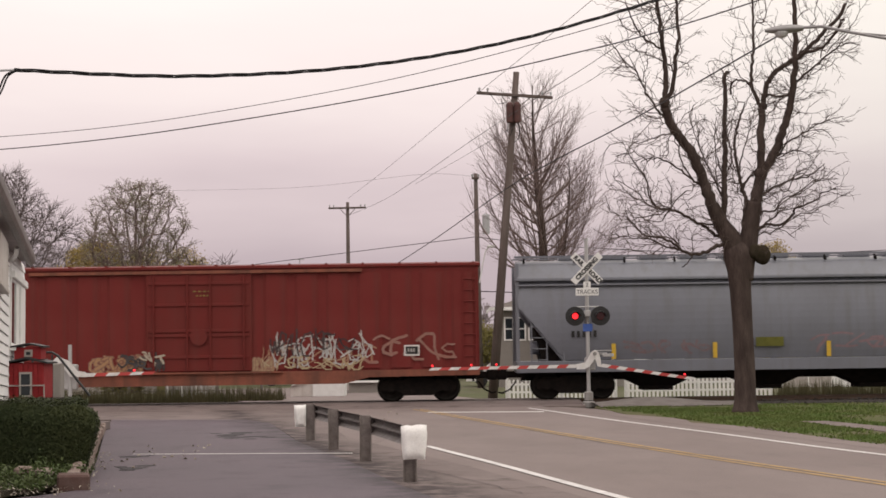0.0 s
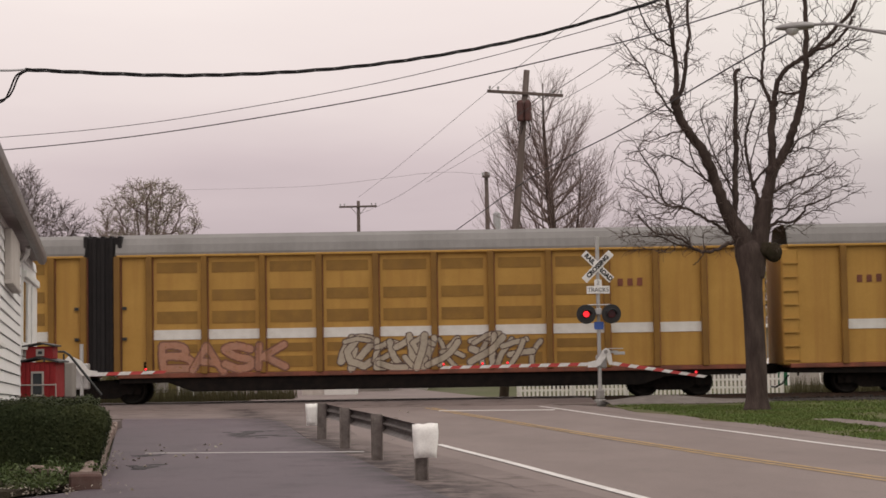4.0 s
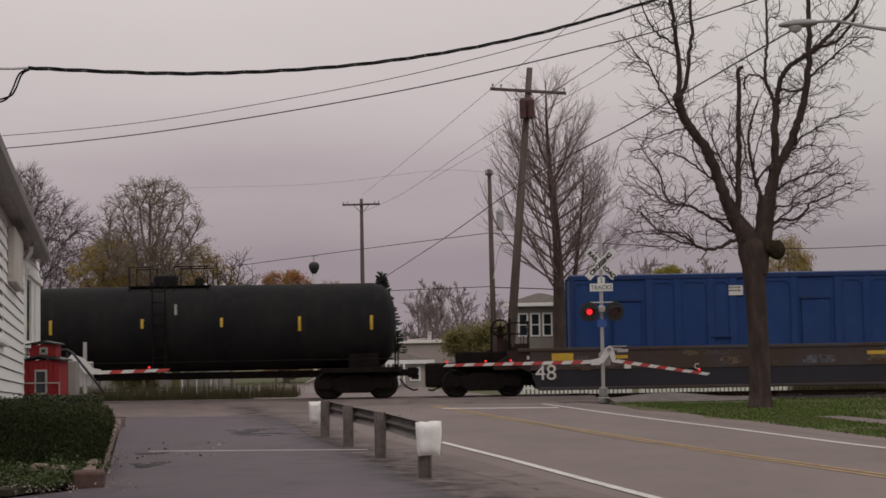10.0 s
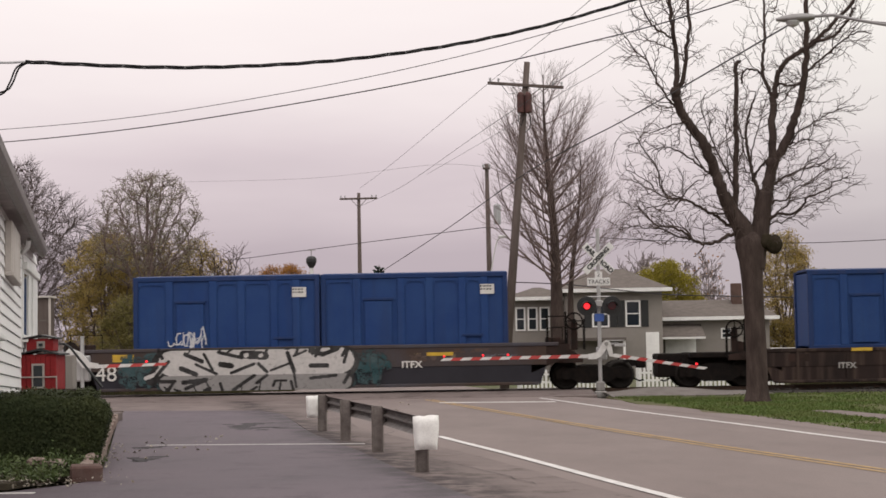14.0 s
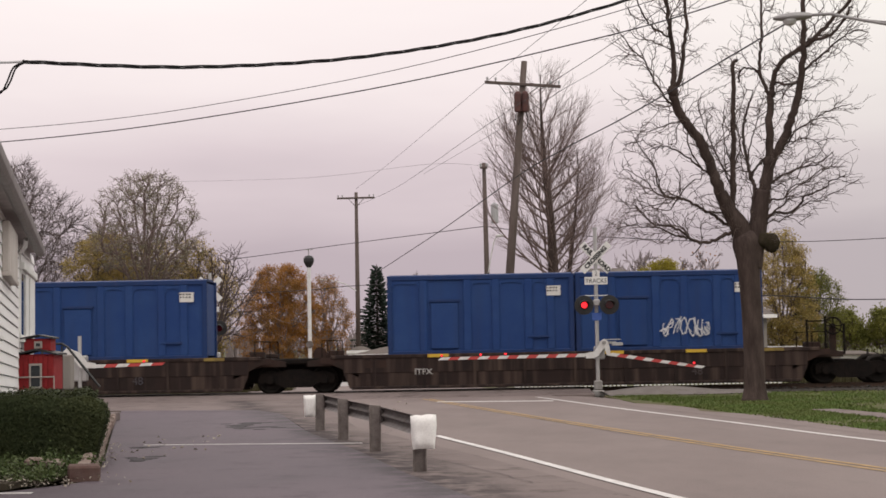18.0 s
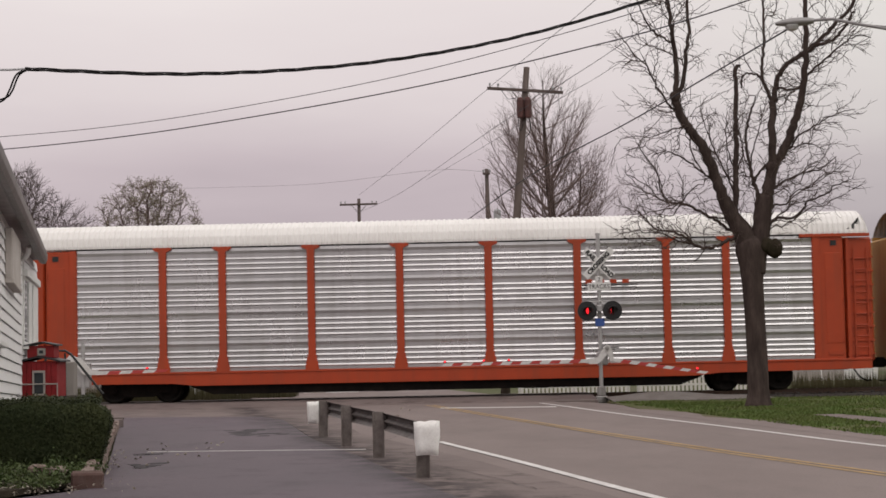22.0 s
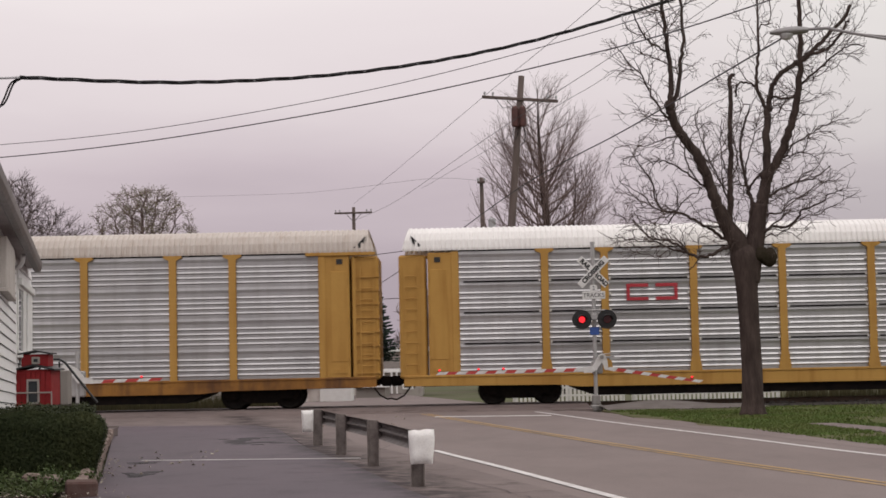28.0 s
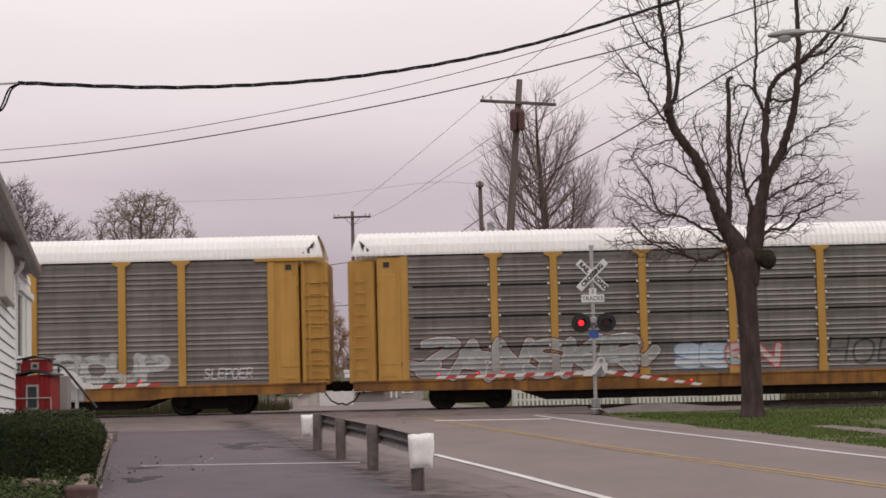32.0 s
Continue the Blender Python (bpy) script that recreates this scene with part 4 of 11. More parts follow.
for x, y, w, z0, z1, tilt in ((-0.40, 22.72, 0.33, 0.30, 0.73, 3), (-2.77, 34.2, 0.23, 0.28, 0.70, 7)):
    bd, w2 = Shape(), w / 2
    for back in (0, 1):
        bd.sheet([k / 10 for k in range(11)], [k / 6 - 1 for k in range(13)], lambda u, v: (w2 * u * (0.84 + 0.16 * min(1.0, v * 1.5)) + 0.008 * noise.noise(Vector((3 * u, 4 * v, w * 20))), (0.03 if back else -0.055 * (1 - u ** 6) * (1 - (2 * v - 1) ** 8) - 0.012 * noise.noise(Vector((4 * u, 5 * v, w * 30)))), z0 + (z1 - z0) * v + 0.014 * noise.noise(Vector((2.5 * u, v, w * 10)))))
    ob = part("end_board", bd, M["board"], gr, "white cloth-wrapped end board", smooth=True)
    ob.matrix_basis = pose(x, y - 0.09, 0, 0, 0, tilt)

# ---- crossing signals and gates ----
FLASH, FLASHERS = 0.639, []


def flasher(parent, x, z, first, y=-0.32):
    head = Shape()
    head.lathe((x, y + 0.10, z), [(0.30, 0.0), (0.305, 0.015), (0.30, 0.03)], 28, "y")
    head.lathe((x, y + 0.13, z), [(0.16, 0.0), (0.15, 0.2), (0.06, 0.24)], 18, "y")
    h = part("lamp_head", head, M["black"], parent, "round black flasher head")
    hood = Shape()
    arc = [math.pi * (0.02 + 0.96 * k / 12) for k in range(13)]
    hood.sheet(arc, (0.0, 1.0), lambda s, a: (x + 0.165 * math.cos(a), y + 0.09 - 0.30 * s, z + 0.165 * math.sin(a) - 0.03 * s))
    hood.sheet(arc, (0.0, 1.0), lambda s, a: (x + 0.155 * math.cos(a), y + 0.09 - 0.30 * s, z + 0.155 * math.sin(a) - 0.03 * s))
    part("hood", hood, M["black"], h)
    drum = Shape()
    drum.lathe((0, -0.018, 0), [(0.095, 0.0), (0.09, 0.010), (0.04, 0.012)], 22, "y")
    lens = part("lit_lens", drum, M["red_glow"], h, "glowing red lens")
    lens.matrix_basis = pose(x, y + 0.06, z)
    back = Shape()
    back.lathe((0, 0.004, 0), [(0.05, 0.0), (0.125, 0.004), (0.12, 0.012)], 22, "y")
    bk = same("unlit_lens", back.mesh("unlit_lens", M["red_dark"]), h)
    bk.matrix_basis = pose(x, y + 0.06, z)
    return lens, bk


def crossbuck(parent, z, y, scale=1.0, facing=True):
    for a, word in ((45, ("RAIL", "ROAD")), (-45, ("CROSSING",))):
        b = Shape()
        b.box(-0.61 * scale, 0.61 * scale, -0.012, 0.012, -0.115 * scale, 0.115 * scale, 0.008)
        ob = part("crossbuck_blade", b, M["white"], parent, "white crossbuck blade with black words" if facing else "plain white back of a crossbuck blade")
        ob.matrix_basis = pose(0, y - (0.026 if a < 0 else 0), z) @ Matrix.Rotation(radians(a), 4, "Y")
        if facing:
            if len(word) == 1:
                lettering(word[0], 0.19 * scale, M["black"], ob, pose(0, -0.0155, 0), "word", 1.0, 0.01)
            else:
                lettering(word[0], 0.19 * scale, M["black"], ob, pose(-0.34 * scale, -0.0155, 0), "word", 1.0, 0.01)
                lettering(word[1], 0.19 * scale, M["black"], ob, pose(0.34 * scale, -0.0155, 0), "word", 1.0, 0.01)


def gate_arm(parent, x0, z0, x1, z1, y, stripes, lamps):
    d = Vector((x1 - x0, 0, z1 - z0))
    L = d.length
    turn = math.degrees(math.atan2(d.z, d.x))
    for k in range(stripes):
        a, b = L * k / stripes, L * (k + 1) / stripes
        s = Shape()
        w0, w1 = 0.055 - 0.012 * k / stripes, 0.055 - 0.012 * (k + 1) / stripes
        sl = 0.05
        s.prism([(a - sl, -w0), (b - sl, -w1), (b + sl, w1), (a + sl, w0)], -0.012, 0.012, "y")
        ob = part("gate_stripe", s, M["red_stripe" if k % 2 else "white_metal"], parent)
        ob.matrix_basis = pose(x0, y, z0) @ Matrix.Rotation(-radians(turn), 4, "Y")
    for t in lamps:
        px, pz = x0 + d.x * t, z0 + d.z * t
        lam = Shape()
        lam.box(px - 0.05, px + 0.05, y - 0.03, y + 0.03, pz + 0.05, pz + 0.10, 0.01)
        hs = part("gate_lamp", lam, M["black"], parent)
        part("gate_lens", Shape().lathe((px, y - 0.04, pz + 0.10), [(0.034, 0.0), (0.034, 0.06), (0.016, 0.072)], 12, "y"), M["red_glow"], hs, "small glowing red gate lamp")


def near_signal():
    sg = thing("crossing_signal", pose(4.50, 55.9, 0.0), "railroad crossing signal with crossbuck, flashers and lowered gates", "crossing signal")
    s = Shape()
    s.tube([(0, 0, 0.05), (0, 0, 5.15)], 0.062, 12)
    s.tube([(0, 0, 5.15), (0, 0, 5.22)], 0.08, 12)
    part("mast", s, M["aluminium"], sg)
    s = Shape()
    s.box(-0.19, 0.19, -0.19, 0.19, -0.1, 0.12, 0.03)
    s.box(-0.13, 0.13, -0.13, 0.13, 0.12, 0.42, 0.03)
    part("mast_base", s, M["galv"], sg)
    crossbuck(sg, 4.27, -0.085)
    tr = part("tracks_sign", Shape().box(-0.36, 0.36, -0.10, -0.08, 3.42, 3.66, 0.008).box(-0.115, 0.115, -0.10, -0.08, 3.66, 3.86, 0.008), M["white"], sg, "white sign with black words")
    lettering("TRACKS", 0.19, M["black"], tr, pose(0, -0.104, 3.535), "word", 0.95)
    lettering("2", 0.18, M["black"], tr, pose(0, -0.104, 3.76), "word")
    s = Shape()
    s.tube([(-0.40, -0.12, 2.86), (0.40, -0.12, 2.86)], 0.03, 8)
    s.box(-0.10, 0.10, -0.16, 0.10, 2.76, 2.96, 0.02)
    s.tube([(-0.36, -0.12, 3.07), (0.36, -0.12, 3.07)], 0.02, 8)
    part("lamp_bracket", s, M["aluminium"], sg)
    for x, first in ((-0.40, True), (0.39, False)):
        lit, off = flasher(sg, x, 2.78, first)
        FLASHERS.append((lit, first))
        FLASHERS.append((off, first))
    part("id_sign", Shape().prism([(-0.13, 2.30), (0.13, 2.30), (0.15, 2.36), (0.15, 2.54), (-0.15, 2.54), (-0.15, 2.36)], -0.09, -0.075, "y"), M["blue_sign"], sg, "small blue identification sign")
    s = Shape()
    s.box(-0.10, 0.24, 0.04, 0.32, 1.08, 1.50, 0.04)
    s.box(0.05, 0.6, 0.02, 0.3, 1.55, 1.64, 0.02)
    part("gate_mechanism", s, M["aluminium"], sg)
    s = Shape()
    s.prism([(-0.38, 1.12), (-0.38, 1.28), (-0.10, 1.34), (0.10, 1.66), (0.20, 1.72), (0.30, 1.66), (0.36, 1.50), (0.40, 1.20), (0.28, 1.20), (0.20, 1.45), (0.02, 1.20), (-0.14, 1.12)], -0.22, -0.14, "y")
    arm = part("counterweight", s, M["white_metal"], sg, "white bent gate counterweight")
    part("pivot", Shape().disc((0.19, -0.24, 1.60), "y", 0.06, 0.06, 14), M["galv"], arm)
    gate_arm(sg, -0.36, 1.22, -4.95, 1.19, -0.18, 15, (0.55, 0.72, 0.985))
    gate_arm(sg, 0.38, 1.24, 3.28, 0.775, -0.18, 11, (0.90,))
    s = Shape()
    s.box(0.45, 0.80, -0.05, 0.1, 1.50, 1.60, 0.01)
    s.box(0.25, 0.75, -0.05, 0.05, 1.68, 1.71, 0.005)
    part("bracket", s, M["aluminium"], sg)
    return sg


near_signal()


def left_gate():
    sg = thing("crossing_gate", pose(-11.55, 55.0, 0.0), "white gate mechanism with short striped arm lowered", "crossing gate")
    part("mast", Shape().tube([(0, 0, -0.1), (0, 0, 2.1)], 0.06, 10), M["aluminium"], sg)
    part("gate_mechanism", Shape().box(-0.4, 0.2, 0.0, 0.35, 0.7, 1.5, 0.04), M["aluminium"], sg)
    part("counterweight", Shape().prism([(-0.55, 1.55), (-0.35, 1.75), (0.0, 1.60), (0.25, 1.30), (0.52, 1.25), (0.52, 1.10), (0.05, 1.12), (-0.2, 1.45)], -0.2, -0.12, "y"), M["white_metal"], sg)
    gate_arm(sg, 0.45, 1.16, 2.62, 1.20, -0.16, 6, (0.72,))
    return sg


left_gate()


def far_signal():
    sg = thing("crossing_signal", pose(-9.63, 70.6, 0.0), "crossing signal across the tracks with white crossbuck back", "crossing signal")
    part("mast", Shape().tube([(0, 0, -0.14), (0, 0, 4.65)], 0.06, 10), M["aluminium"], sg)
    part("mast_base", Shape().box(-0.18, 0.18, -0.18, 0.18, -0.14, 0.3, 0.03), M["galv"], sg)
    crossbuck(sg, 4.0, -0.08, 1.0, False)
    part("tracks_sign", Shape().box(-0.36, 0.36, -0.09, -0.07, 3.1, 3.3, 0.01), M["white"], sg)
    part("lamp_bracket", Shape().tube([(-0.4, -0.1, 2.5), (0.4, -0.1, 2.5)], 0.03, 8), M["aluminium"], sg)
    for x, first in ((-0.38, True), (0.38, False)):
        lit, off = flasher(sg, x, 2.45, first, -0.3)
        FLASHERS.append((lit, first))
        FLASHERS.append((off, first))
    part("gate_mechanism", Shape().box(-0.3, 0.35, 0.05, 0.4, 0.8, 1.5, 0.04), M["aluminium"], sg)
    return sg


far_signal()

# ---- the white-sided house and its porch ----
# the lot climbs to the tracks, so the level house stands turned a little against it
HD = Vector((0.1908, -0.9816)).normalized()
WALL0 = Vector((-8.33, 33.97))


def along(s, out=0.0):
    p = WALL0 + HD * s
    return (p.x - HD.y * out, p.y + HD.x * out)


house = thing("house", pose(0, -0.042, 0, -1.5, 0, 0), "white clapboard house with brown-grey gutter and bay window", "house")


def wall_piece(a, b, z0, z1, thick=0.14):
    ax, ay = a
    bx, by = b
    d = Vector((bx - ax, by - ay)).normalized()
    nrm = Vector((d.y, -d.x)) * thick
    return Shape().prism([(ax, ay), (bx, by), (bx - nrm.x, by - nrm.y), (ax - nrm.x, ay - nrm.y)], z0, z1, "z")


def siding(a, b, z0, z1, parent, lap=0.19):
    """Clapboards, each its own lapped board, along a wall line seen from its right-hand side."""
    ax, ay = a
    bx, by = b
    d = Vector((bx - ax, by - ay))
    L = d.length
    d.normalize()
    nx, ny = d.y, -d.x
    key = ("clap", round(L, 3))
    me = shared(key, lambda: Shape().prism([(0.0, 0.014), (0.036, 0.014), (0.036, 0.026), (0.012, lap), (0.0, lap)], 0, L, "x").mesh("clapboard", M["siding"]))
    rot = Matrix(((d.x, nx, 0, ax), (d.y, ny, 0, ay), (0, 0, 1, 0), (0, 0, 0, 1)))
    z = z0
    while z < z1 - 0.05:
        ob = same("clapboard", me, parent, Matrix.Translation((0, 0, z)) @ rot)
        z += lap


A0, A1 = along(20.0), along(0.0)
B0, B1 = (-8.41, 34.47), (-8.95, 37.85)
C1 = (-9.75, 38.5)
TOP = 4.60
# backing walls are coloured dark so board gaps show as painted-in shadow lines
w = part("wall", wall_piece(A0, A1, 0.2, TOP), M["lap_backing"], house)
siding(A0, A1, 0.3, TOP - 0.05, w)
w = part("bay_wall", wall_piece(B0, B1, 0.5, 2.80), M["lap_backing"], house)
siding(B0, B1, 0.7, 2.72, w)
w = part("bay_wall", wall_piece(B0, B1, 4.16, TOP), M["lap_backing"], house)
siding(B0, B1, 4.27, TOP - 0.05, w)
w = part("bay_wall", wall_piece(B1, C1, 0.5, TOP), M["lap_backing"], house)
siding(B1, C1, 0.7, TOP - 0.05, w)
part("bay_wall", wall_piece(A1, B0, 0.5, TOP), M["trim"], house)
ob = part("corner_board", Shape().box(-0.05, 0.025, -0.06, 0.05, 0.5, TOP - 0.06, 0.008), M["trim"], house)
ob.matrix_basis = pose(A1[0] - 0.01, A1[1] - 0.06, 0, 0, 0, 9)
ob = part("head_board", Shape().box(0.0, 3.42, -0.03, 0.10, 4.14, 4.28, 0.01), M["trim"], house)
ob.matrix_basis = pose(B0[0], B0[1], 0, 0, 0, math.degrees(math.atan2(B1[1] - B0[1], B1[0] - B0[0]))) @ Matrix.Diagonal((1, -1, 1, 1))
part("end_wall", Shape().box(-18, C1[0], 38.42, 38.55, 0.5, TOP), M["siding"], house)
part("gable_wall", Shape().prism([(-18, TOP), (-9.6, TOP), (-13.5, 6.9)], 38.35, 38.5, "y"), M["siding"], house)


def framed(a, b, z0, z1, parent, cols=2, rows=1, glazing="window_pale"):
    ax, ay = a
    bx, by = b
    d = Vector((bx - ax, by - ay))
    L = d.length
    d.normalize()
    rot = Matrix(((d.x, d.y, 0, ax), (d.y, -d.x, 0, ay), (0, 0, 1, z0), (0, 0, 0, 1)))
    H = z1 - z0
    f = Shape()
    for x in (0.0, L - 0.08):
        f.box(x, x + 0.08, -0.06, 0.03, 0, H, 0.006)
    for z in (0.0, H - 0.08):
        f.box(0, L, -0.06, 0.034, z, z + 0.08, 0.006)
    for k in range(1, cols):
        f.box(L * k / cols - 0.01, L * k / cols + 0.05, -0.04, 0.026, 0, H, 0.006)
    for k in range(1, rows):
        f.box(0, L, -0.02, 0.05, H * k / rows - 0.02, H * k / rows + 0.02)
    win = part("window", f, M["trim"], parent, "white framed window")
    win.matrix_basis = rot
    for k in range(cols):
        part("pane", Shape().box(max(0.06, L * k / cols), min(L - 0.06, L * (k + 1) / cols), 0.0, 0.018, 0.05, H - 0.05), M[glazing], win)
    part("sill", Shape().box(-0.05, L + 0.05, -0.05, 0.12, -0.08, 0.0, 0.01), M["trim"], win)
    return win


bay = framed(B0, B1, 2.80, 4.16, house, 3, 1, "window")
part("mullion_board", Shape().box(1.10, 1.75, -0.05, 0.045, 0.04, 1.32, 0.01), M["trim"], bay)
part("mullion_board", Shape().box(2.10, 3.35, -0.05, 0.05, 0.04, 1.32, 0.01), M["trim"], bay)
framed(along(8.5), along(6.6), 2.6, 4.0, house, 2)
e1 = Vector((-8.62, 37.03))
e0 = e1 + HD * 22
d_ = (e1 - e0).normalized()
nv = Vector((-d_.y, d_.x))
EV = 4.68
r0, r1 = e0 + nv * 5.0, e1 + nv * 5.0
q0, q1 = e0 + nv * 10.0, e1 + nv * 10.0
roof_s = Shape()
for (a_, b_), (c_, g_) in (((e0, e1), (r1, r0)), ((q0, q1), (r1, r0))):
    roof_s.add([(*a_, EV + 0.12), (*b_, EV + 0.12), (*c_, EV + 2.5), (*g_, EV + 2.5), (*a_, EV), (*b_, EV), (*c_, EV + 2.38), (*g_, EV + 2.38)], [(0, 1, 2, 3), (4, 5, 6, 7), (0, 1, 5, 4), (1, 2, 6, 5), (2, 3, 7, 6), (3, 0, 4, 7)])
part("roof", roof_s, M["shingle"], house)
gut = Shape()
prof = [(-0.06, 0.12), (-0.06, -0.02), (-0.02, -0.07), (0.06, -0.07), (0.10, 0.0), (0.11, 0.12)]
gut.sheet(prof + prof[:1], (0.0, 1.0), lambda t, p: (e0.x + (e1.x - e0.x) * t - nv.x * p[0], e0.y + (e1.y - e0.y) * t - nv.y * p[0], EV - 0.03 + p[1]))
part("gutter", gut, M["gutter"], house, "brown-grey metal gutter")
fas = Shape()
fas.sheet([(0.02, 0.06), (0.02, -0.08), (0.06, -0.08), (0.06, 0.06), (0.02, 0.06)], (0.0, 1.0), lambda t, p: (e0.x + (e1.x - e0.x) * t + nv.x * p[0], e0.y + (e1.y - e0.y) * t + nv.y * p[0], EV + p[1]))
part("fascia", fas, M["gutter"], house, "dark fascia board under the gutter")
sof = Shape()
for z in (EV - 0.02, EV - 0.005):
    sof.add([(e0.x + nv.x * 0.06, e0.y + nv.y * 0.06, z), (e1.x + nv.x * 0.06, e1.y + nv.y * 0.06, z), (e1.x + nv.x * 1.0, e1.y + nv.y * 1.0, z), (e0.x + nv.x * 1.0, e0.y + nv.y * 1.0, z)], [(0, 1, 2, 3)])
part("soffit", sof, M["soffit"], house, "grey boarded soffit")
part("downpipe", Shape().tube([(-7.98, 33.2, 4.60), (-8.02, 33.3, 4.48), (-8.12, 33.5, 4.42), (-8.3, 33.8, 4.40)], 0.045, 8), M["trim"], house, "white downpipe elbow")
bxs = Shape()
bxs.box(-1.3, 1.3, -0.02, 0.11, 3.66, 4.50, 0.02)
bxs.box(-1.32, 1.32, -0.03, 0.13, 3.60, 3.67, 0.01)
ob = part("wall_cabinet", bxs, M["cabinet"], house, "beige box hung on the wall")
cx_, cy_ = along(4.25, 0.04)
ob.matrix_basis = Matrix(((HD.x, -HD.y, 0, cx_), (HD.y, HD.x, 0, cy_), (0, 0, 1, 0), (0, 0, 0, 1)))
porch = thing("porch", pose(-9.4, 40.4, 0), "low grey porch with steps and a black handrail", "porch")
part("deck", Shape().box(-1.5, 0.75, -1.8, 1.6, 0.62, 0.76, 0.01), M["tie"], porch)
part("skirt", Shape().box(-1.4, 0.68, -1.7, 1.5, 0, 0.62), M["greige"], porch)
for k in range(3):
    part("step", Shape().box(0.70 + 0.28 * k, 1.0 + 0.28 * k, -0.4, 1.4, 0, 0.57 - 0.19 * k, 0.01), M["apron"], porch)
part("handrail", Shape().tube([(0.18, -0.5, 0.76), (0.18, -0.5, 1.80), (0.62, -0.5, 1.80), (0.75, -0.5, 1.72), (1.46, -0.5, 0.82)], 0.028, 8).tube([(0.62, -0.5, 1.75), (0.62, -0.5, 0.76)], 0.022, 8), M["black"], porch)
part("porch_box", Shape().box(0.25, 0.62, 0.4, 0.8, 0.76, 1.55, 0.02), M["greige"], porch)
cab = thing("toy_caboose", pose(-8.05, 34.6, 0.86), "small red wooden caboose ornament on a stand behind the hedge", "garden ornament")
part("stand", Shape().box(-0.25, 0.25, -0.2, 0.4, -0.86, 0.03, 0.01), M["tie"], cab)
part("body", Shape().box(-0.34, 0.34, -0.3, 0.5, 0.03, 0.72, 0.01), M["caboose_red"], cab)
for k in range(7):
    part("board", Shape().box(-0.33 + 0.095 * k, -0.245 + 0.095 * k, -0.315, -0.29, 0.05, 0.70, 0.005), M["caboose_red"], cab)
part("roof", Shape().prism([(-0.42, 0.70), (0, 0.79), (0.42, 0.70), (0.42, 0.73), (0, 0.83), (-0.42, 0.73)], -0.38, 0.56, "y"), M["black"], cab)
part("cupola", Shape().box(-0.28, 0.24, -0.1, 0.35, 0.78, 1.02, 0.01), M["caboose_red"], cab)
part("cupola_roof", Shape().prism([(-0.34, 1.01), (0, 1.07), (0.30, 1.01), (0.30, 1.04), (0, 1.10), (-0.34, 1.04)], -0.16, 0.41, "y"), M["black"], cab)
for x0, x1, z0, z1, y in ((-0.13, 0.12, 0.06, 0.54, -0.325), (-0.08, 0.08, 0.83, 0.97, -0.115)):
    f = part("window", Shape().box(x0, x1, y, y + 0.03, z0, z1, 0.006), M["beige"], cab)
    part("pane", Shape().box(x0 + 0.04, x1 - 0.04, y - 0.006, y + 0.01, z0 + 0.04, z1 - 0.04), M["window"], f)
part("railing", Shape().tube([(-0.36, -0.36, 0.28), (0.36, -0.36, 0.28)], 0.014, 6).tube([(-0.36, -0.36, 0.03), (-0.36, -0.36, 0.3)], 0.014, 6).tube([(0.36, -0.36, 0.03), (0.36, -0.36, 0.3)], 0.014, 6), M["beige"], cab)

# ---- planter bed, kerb stones, hedge ----
solid("planting_bed", slab([(-4.9, 22.6), (-5.85, 28.7), (-7.95, 41.2), (-9.0, 41), (-8.6, 36.0), (-6.2, 23.0), (-6.6, 20.8), (-5.3, 21.0)], 0.0, 0.075), M["soil"], "soil bed with herbs in front of the hedge", "planting bed", "structure")
kerb = thing("kerb", pose(0, 0, 0), "uneven reddish stone kerb round the planting bed", "kerb", kind="structure")
kp = [Vector(p) for p in [(-4.66, 22.35), (-5.05, 24.6), (-5.68, 28.6), (-6.3, 32.0), (-7.0, 36.0), (-7.85, 41.0)]]
rk = random.Random(17)
seg = []
for a, b in zip(kp, kp[1:]):
    L = (b - a).length
    t = 0.0
    while t < L - 0.2:
        l = rk.uniform(0.42, 0.8)
        seg.append((a + (b - a).normalized() * (t + l / 2), (b - a).normalized(), l))
        t += l + 0.03
for i, (c, d, l) in enumerate(seg):
    s = Shape().box(-l / 2, l / 2, -0.05, 0.10, -0.05, rk.uniform(0.12, 0.19), 0.025)
    s.v = [(x + rk.uniform(-0.02, 0.02), y + rk.uniform(-0.02, 0.02), z + rk.uniform(-0.012, 0.012)) for x, y, z in s.v]
    ob = part("kerb_stone", s, M["stone"], kerb)
    ob.matrix_basis = pose(c.x, c.y, 0, rk.uniform(-3, 3), rk.uniform(-3, 3), math.degrees(math.atan2(d.y, d.x)))
s = Shape().box(-0.27, 0.13, -0.12, 0.42, -0.02, 0.19, 0.025)
s.v = [(x + 0.012 * noise.noise(Vector((9 * x, 9 * y, 9 * z))), y, z + 0.012 * noise.noise(Vector((9 * z, 9 * x, 9 * y)))) for x, y, z in s.v]
ob = part("kerb_stone", s, M["stone_red"], kerb, "brick-red corner stone")
ob.matrix_basis = pose(-4.56, 22.25, 0, 0, 0, 12)


def leaf_cloud(shape, centre_fn, count, size, r, up=0.3):
    for _ in range(count):
        at_ = centre_fn(r)
        c = Vector(at_[:3])
        n = Vector((r.gauss(0, 1), r.gauss(0, 1), r.gauss(0, 1) + up))
        if len(at_) > 3:
            n = n * 0.45 + Vector(at_[3:])
        n.normalize()
        u = n.orthogonal().normalized()
        u = (Matrix.Rotation(r.uniform(0, 6.28), 3, n) @ u) * size * r.uniform(0.6, 1.3)
        v = n.cross(u) * 0.6
        shape.add([c - u, c + v * 0.9, c + u, c - v * 0.9], [(0, 1, 2, 3)])


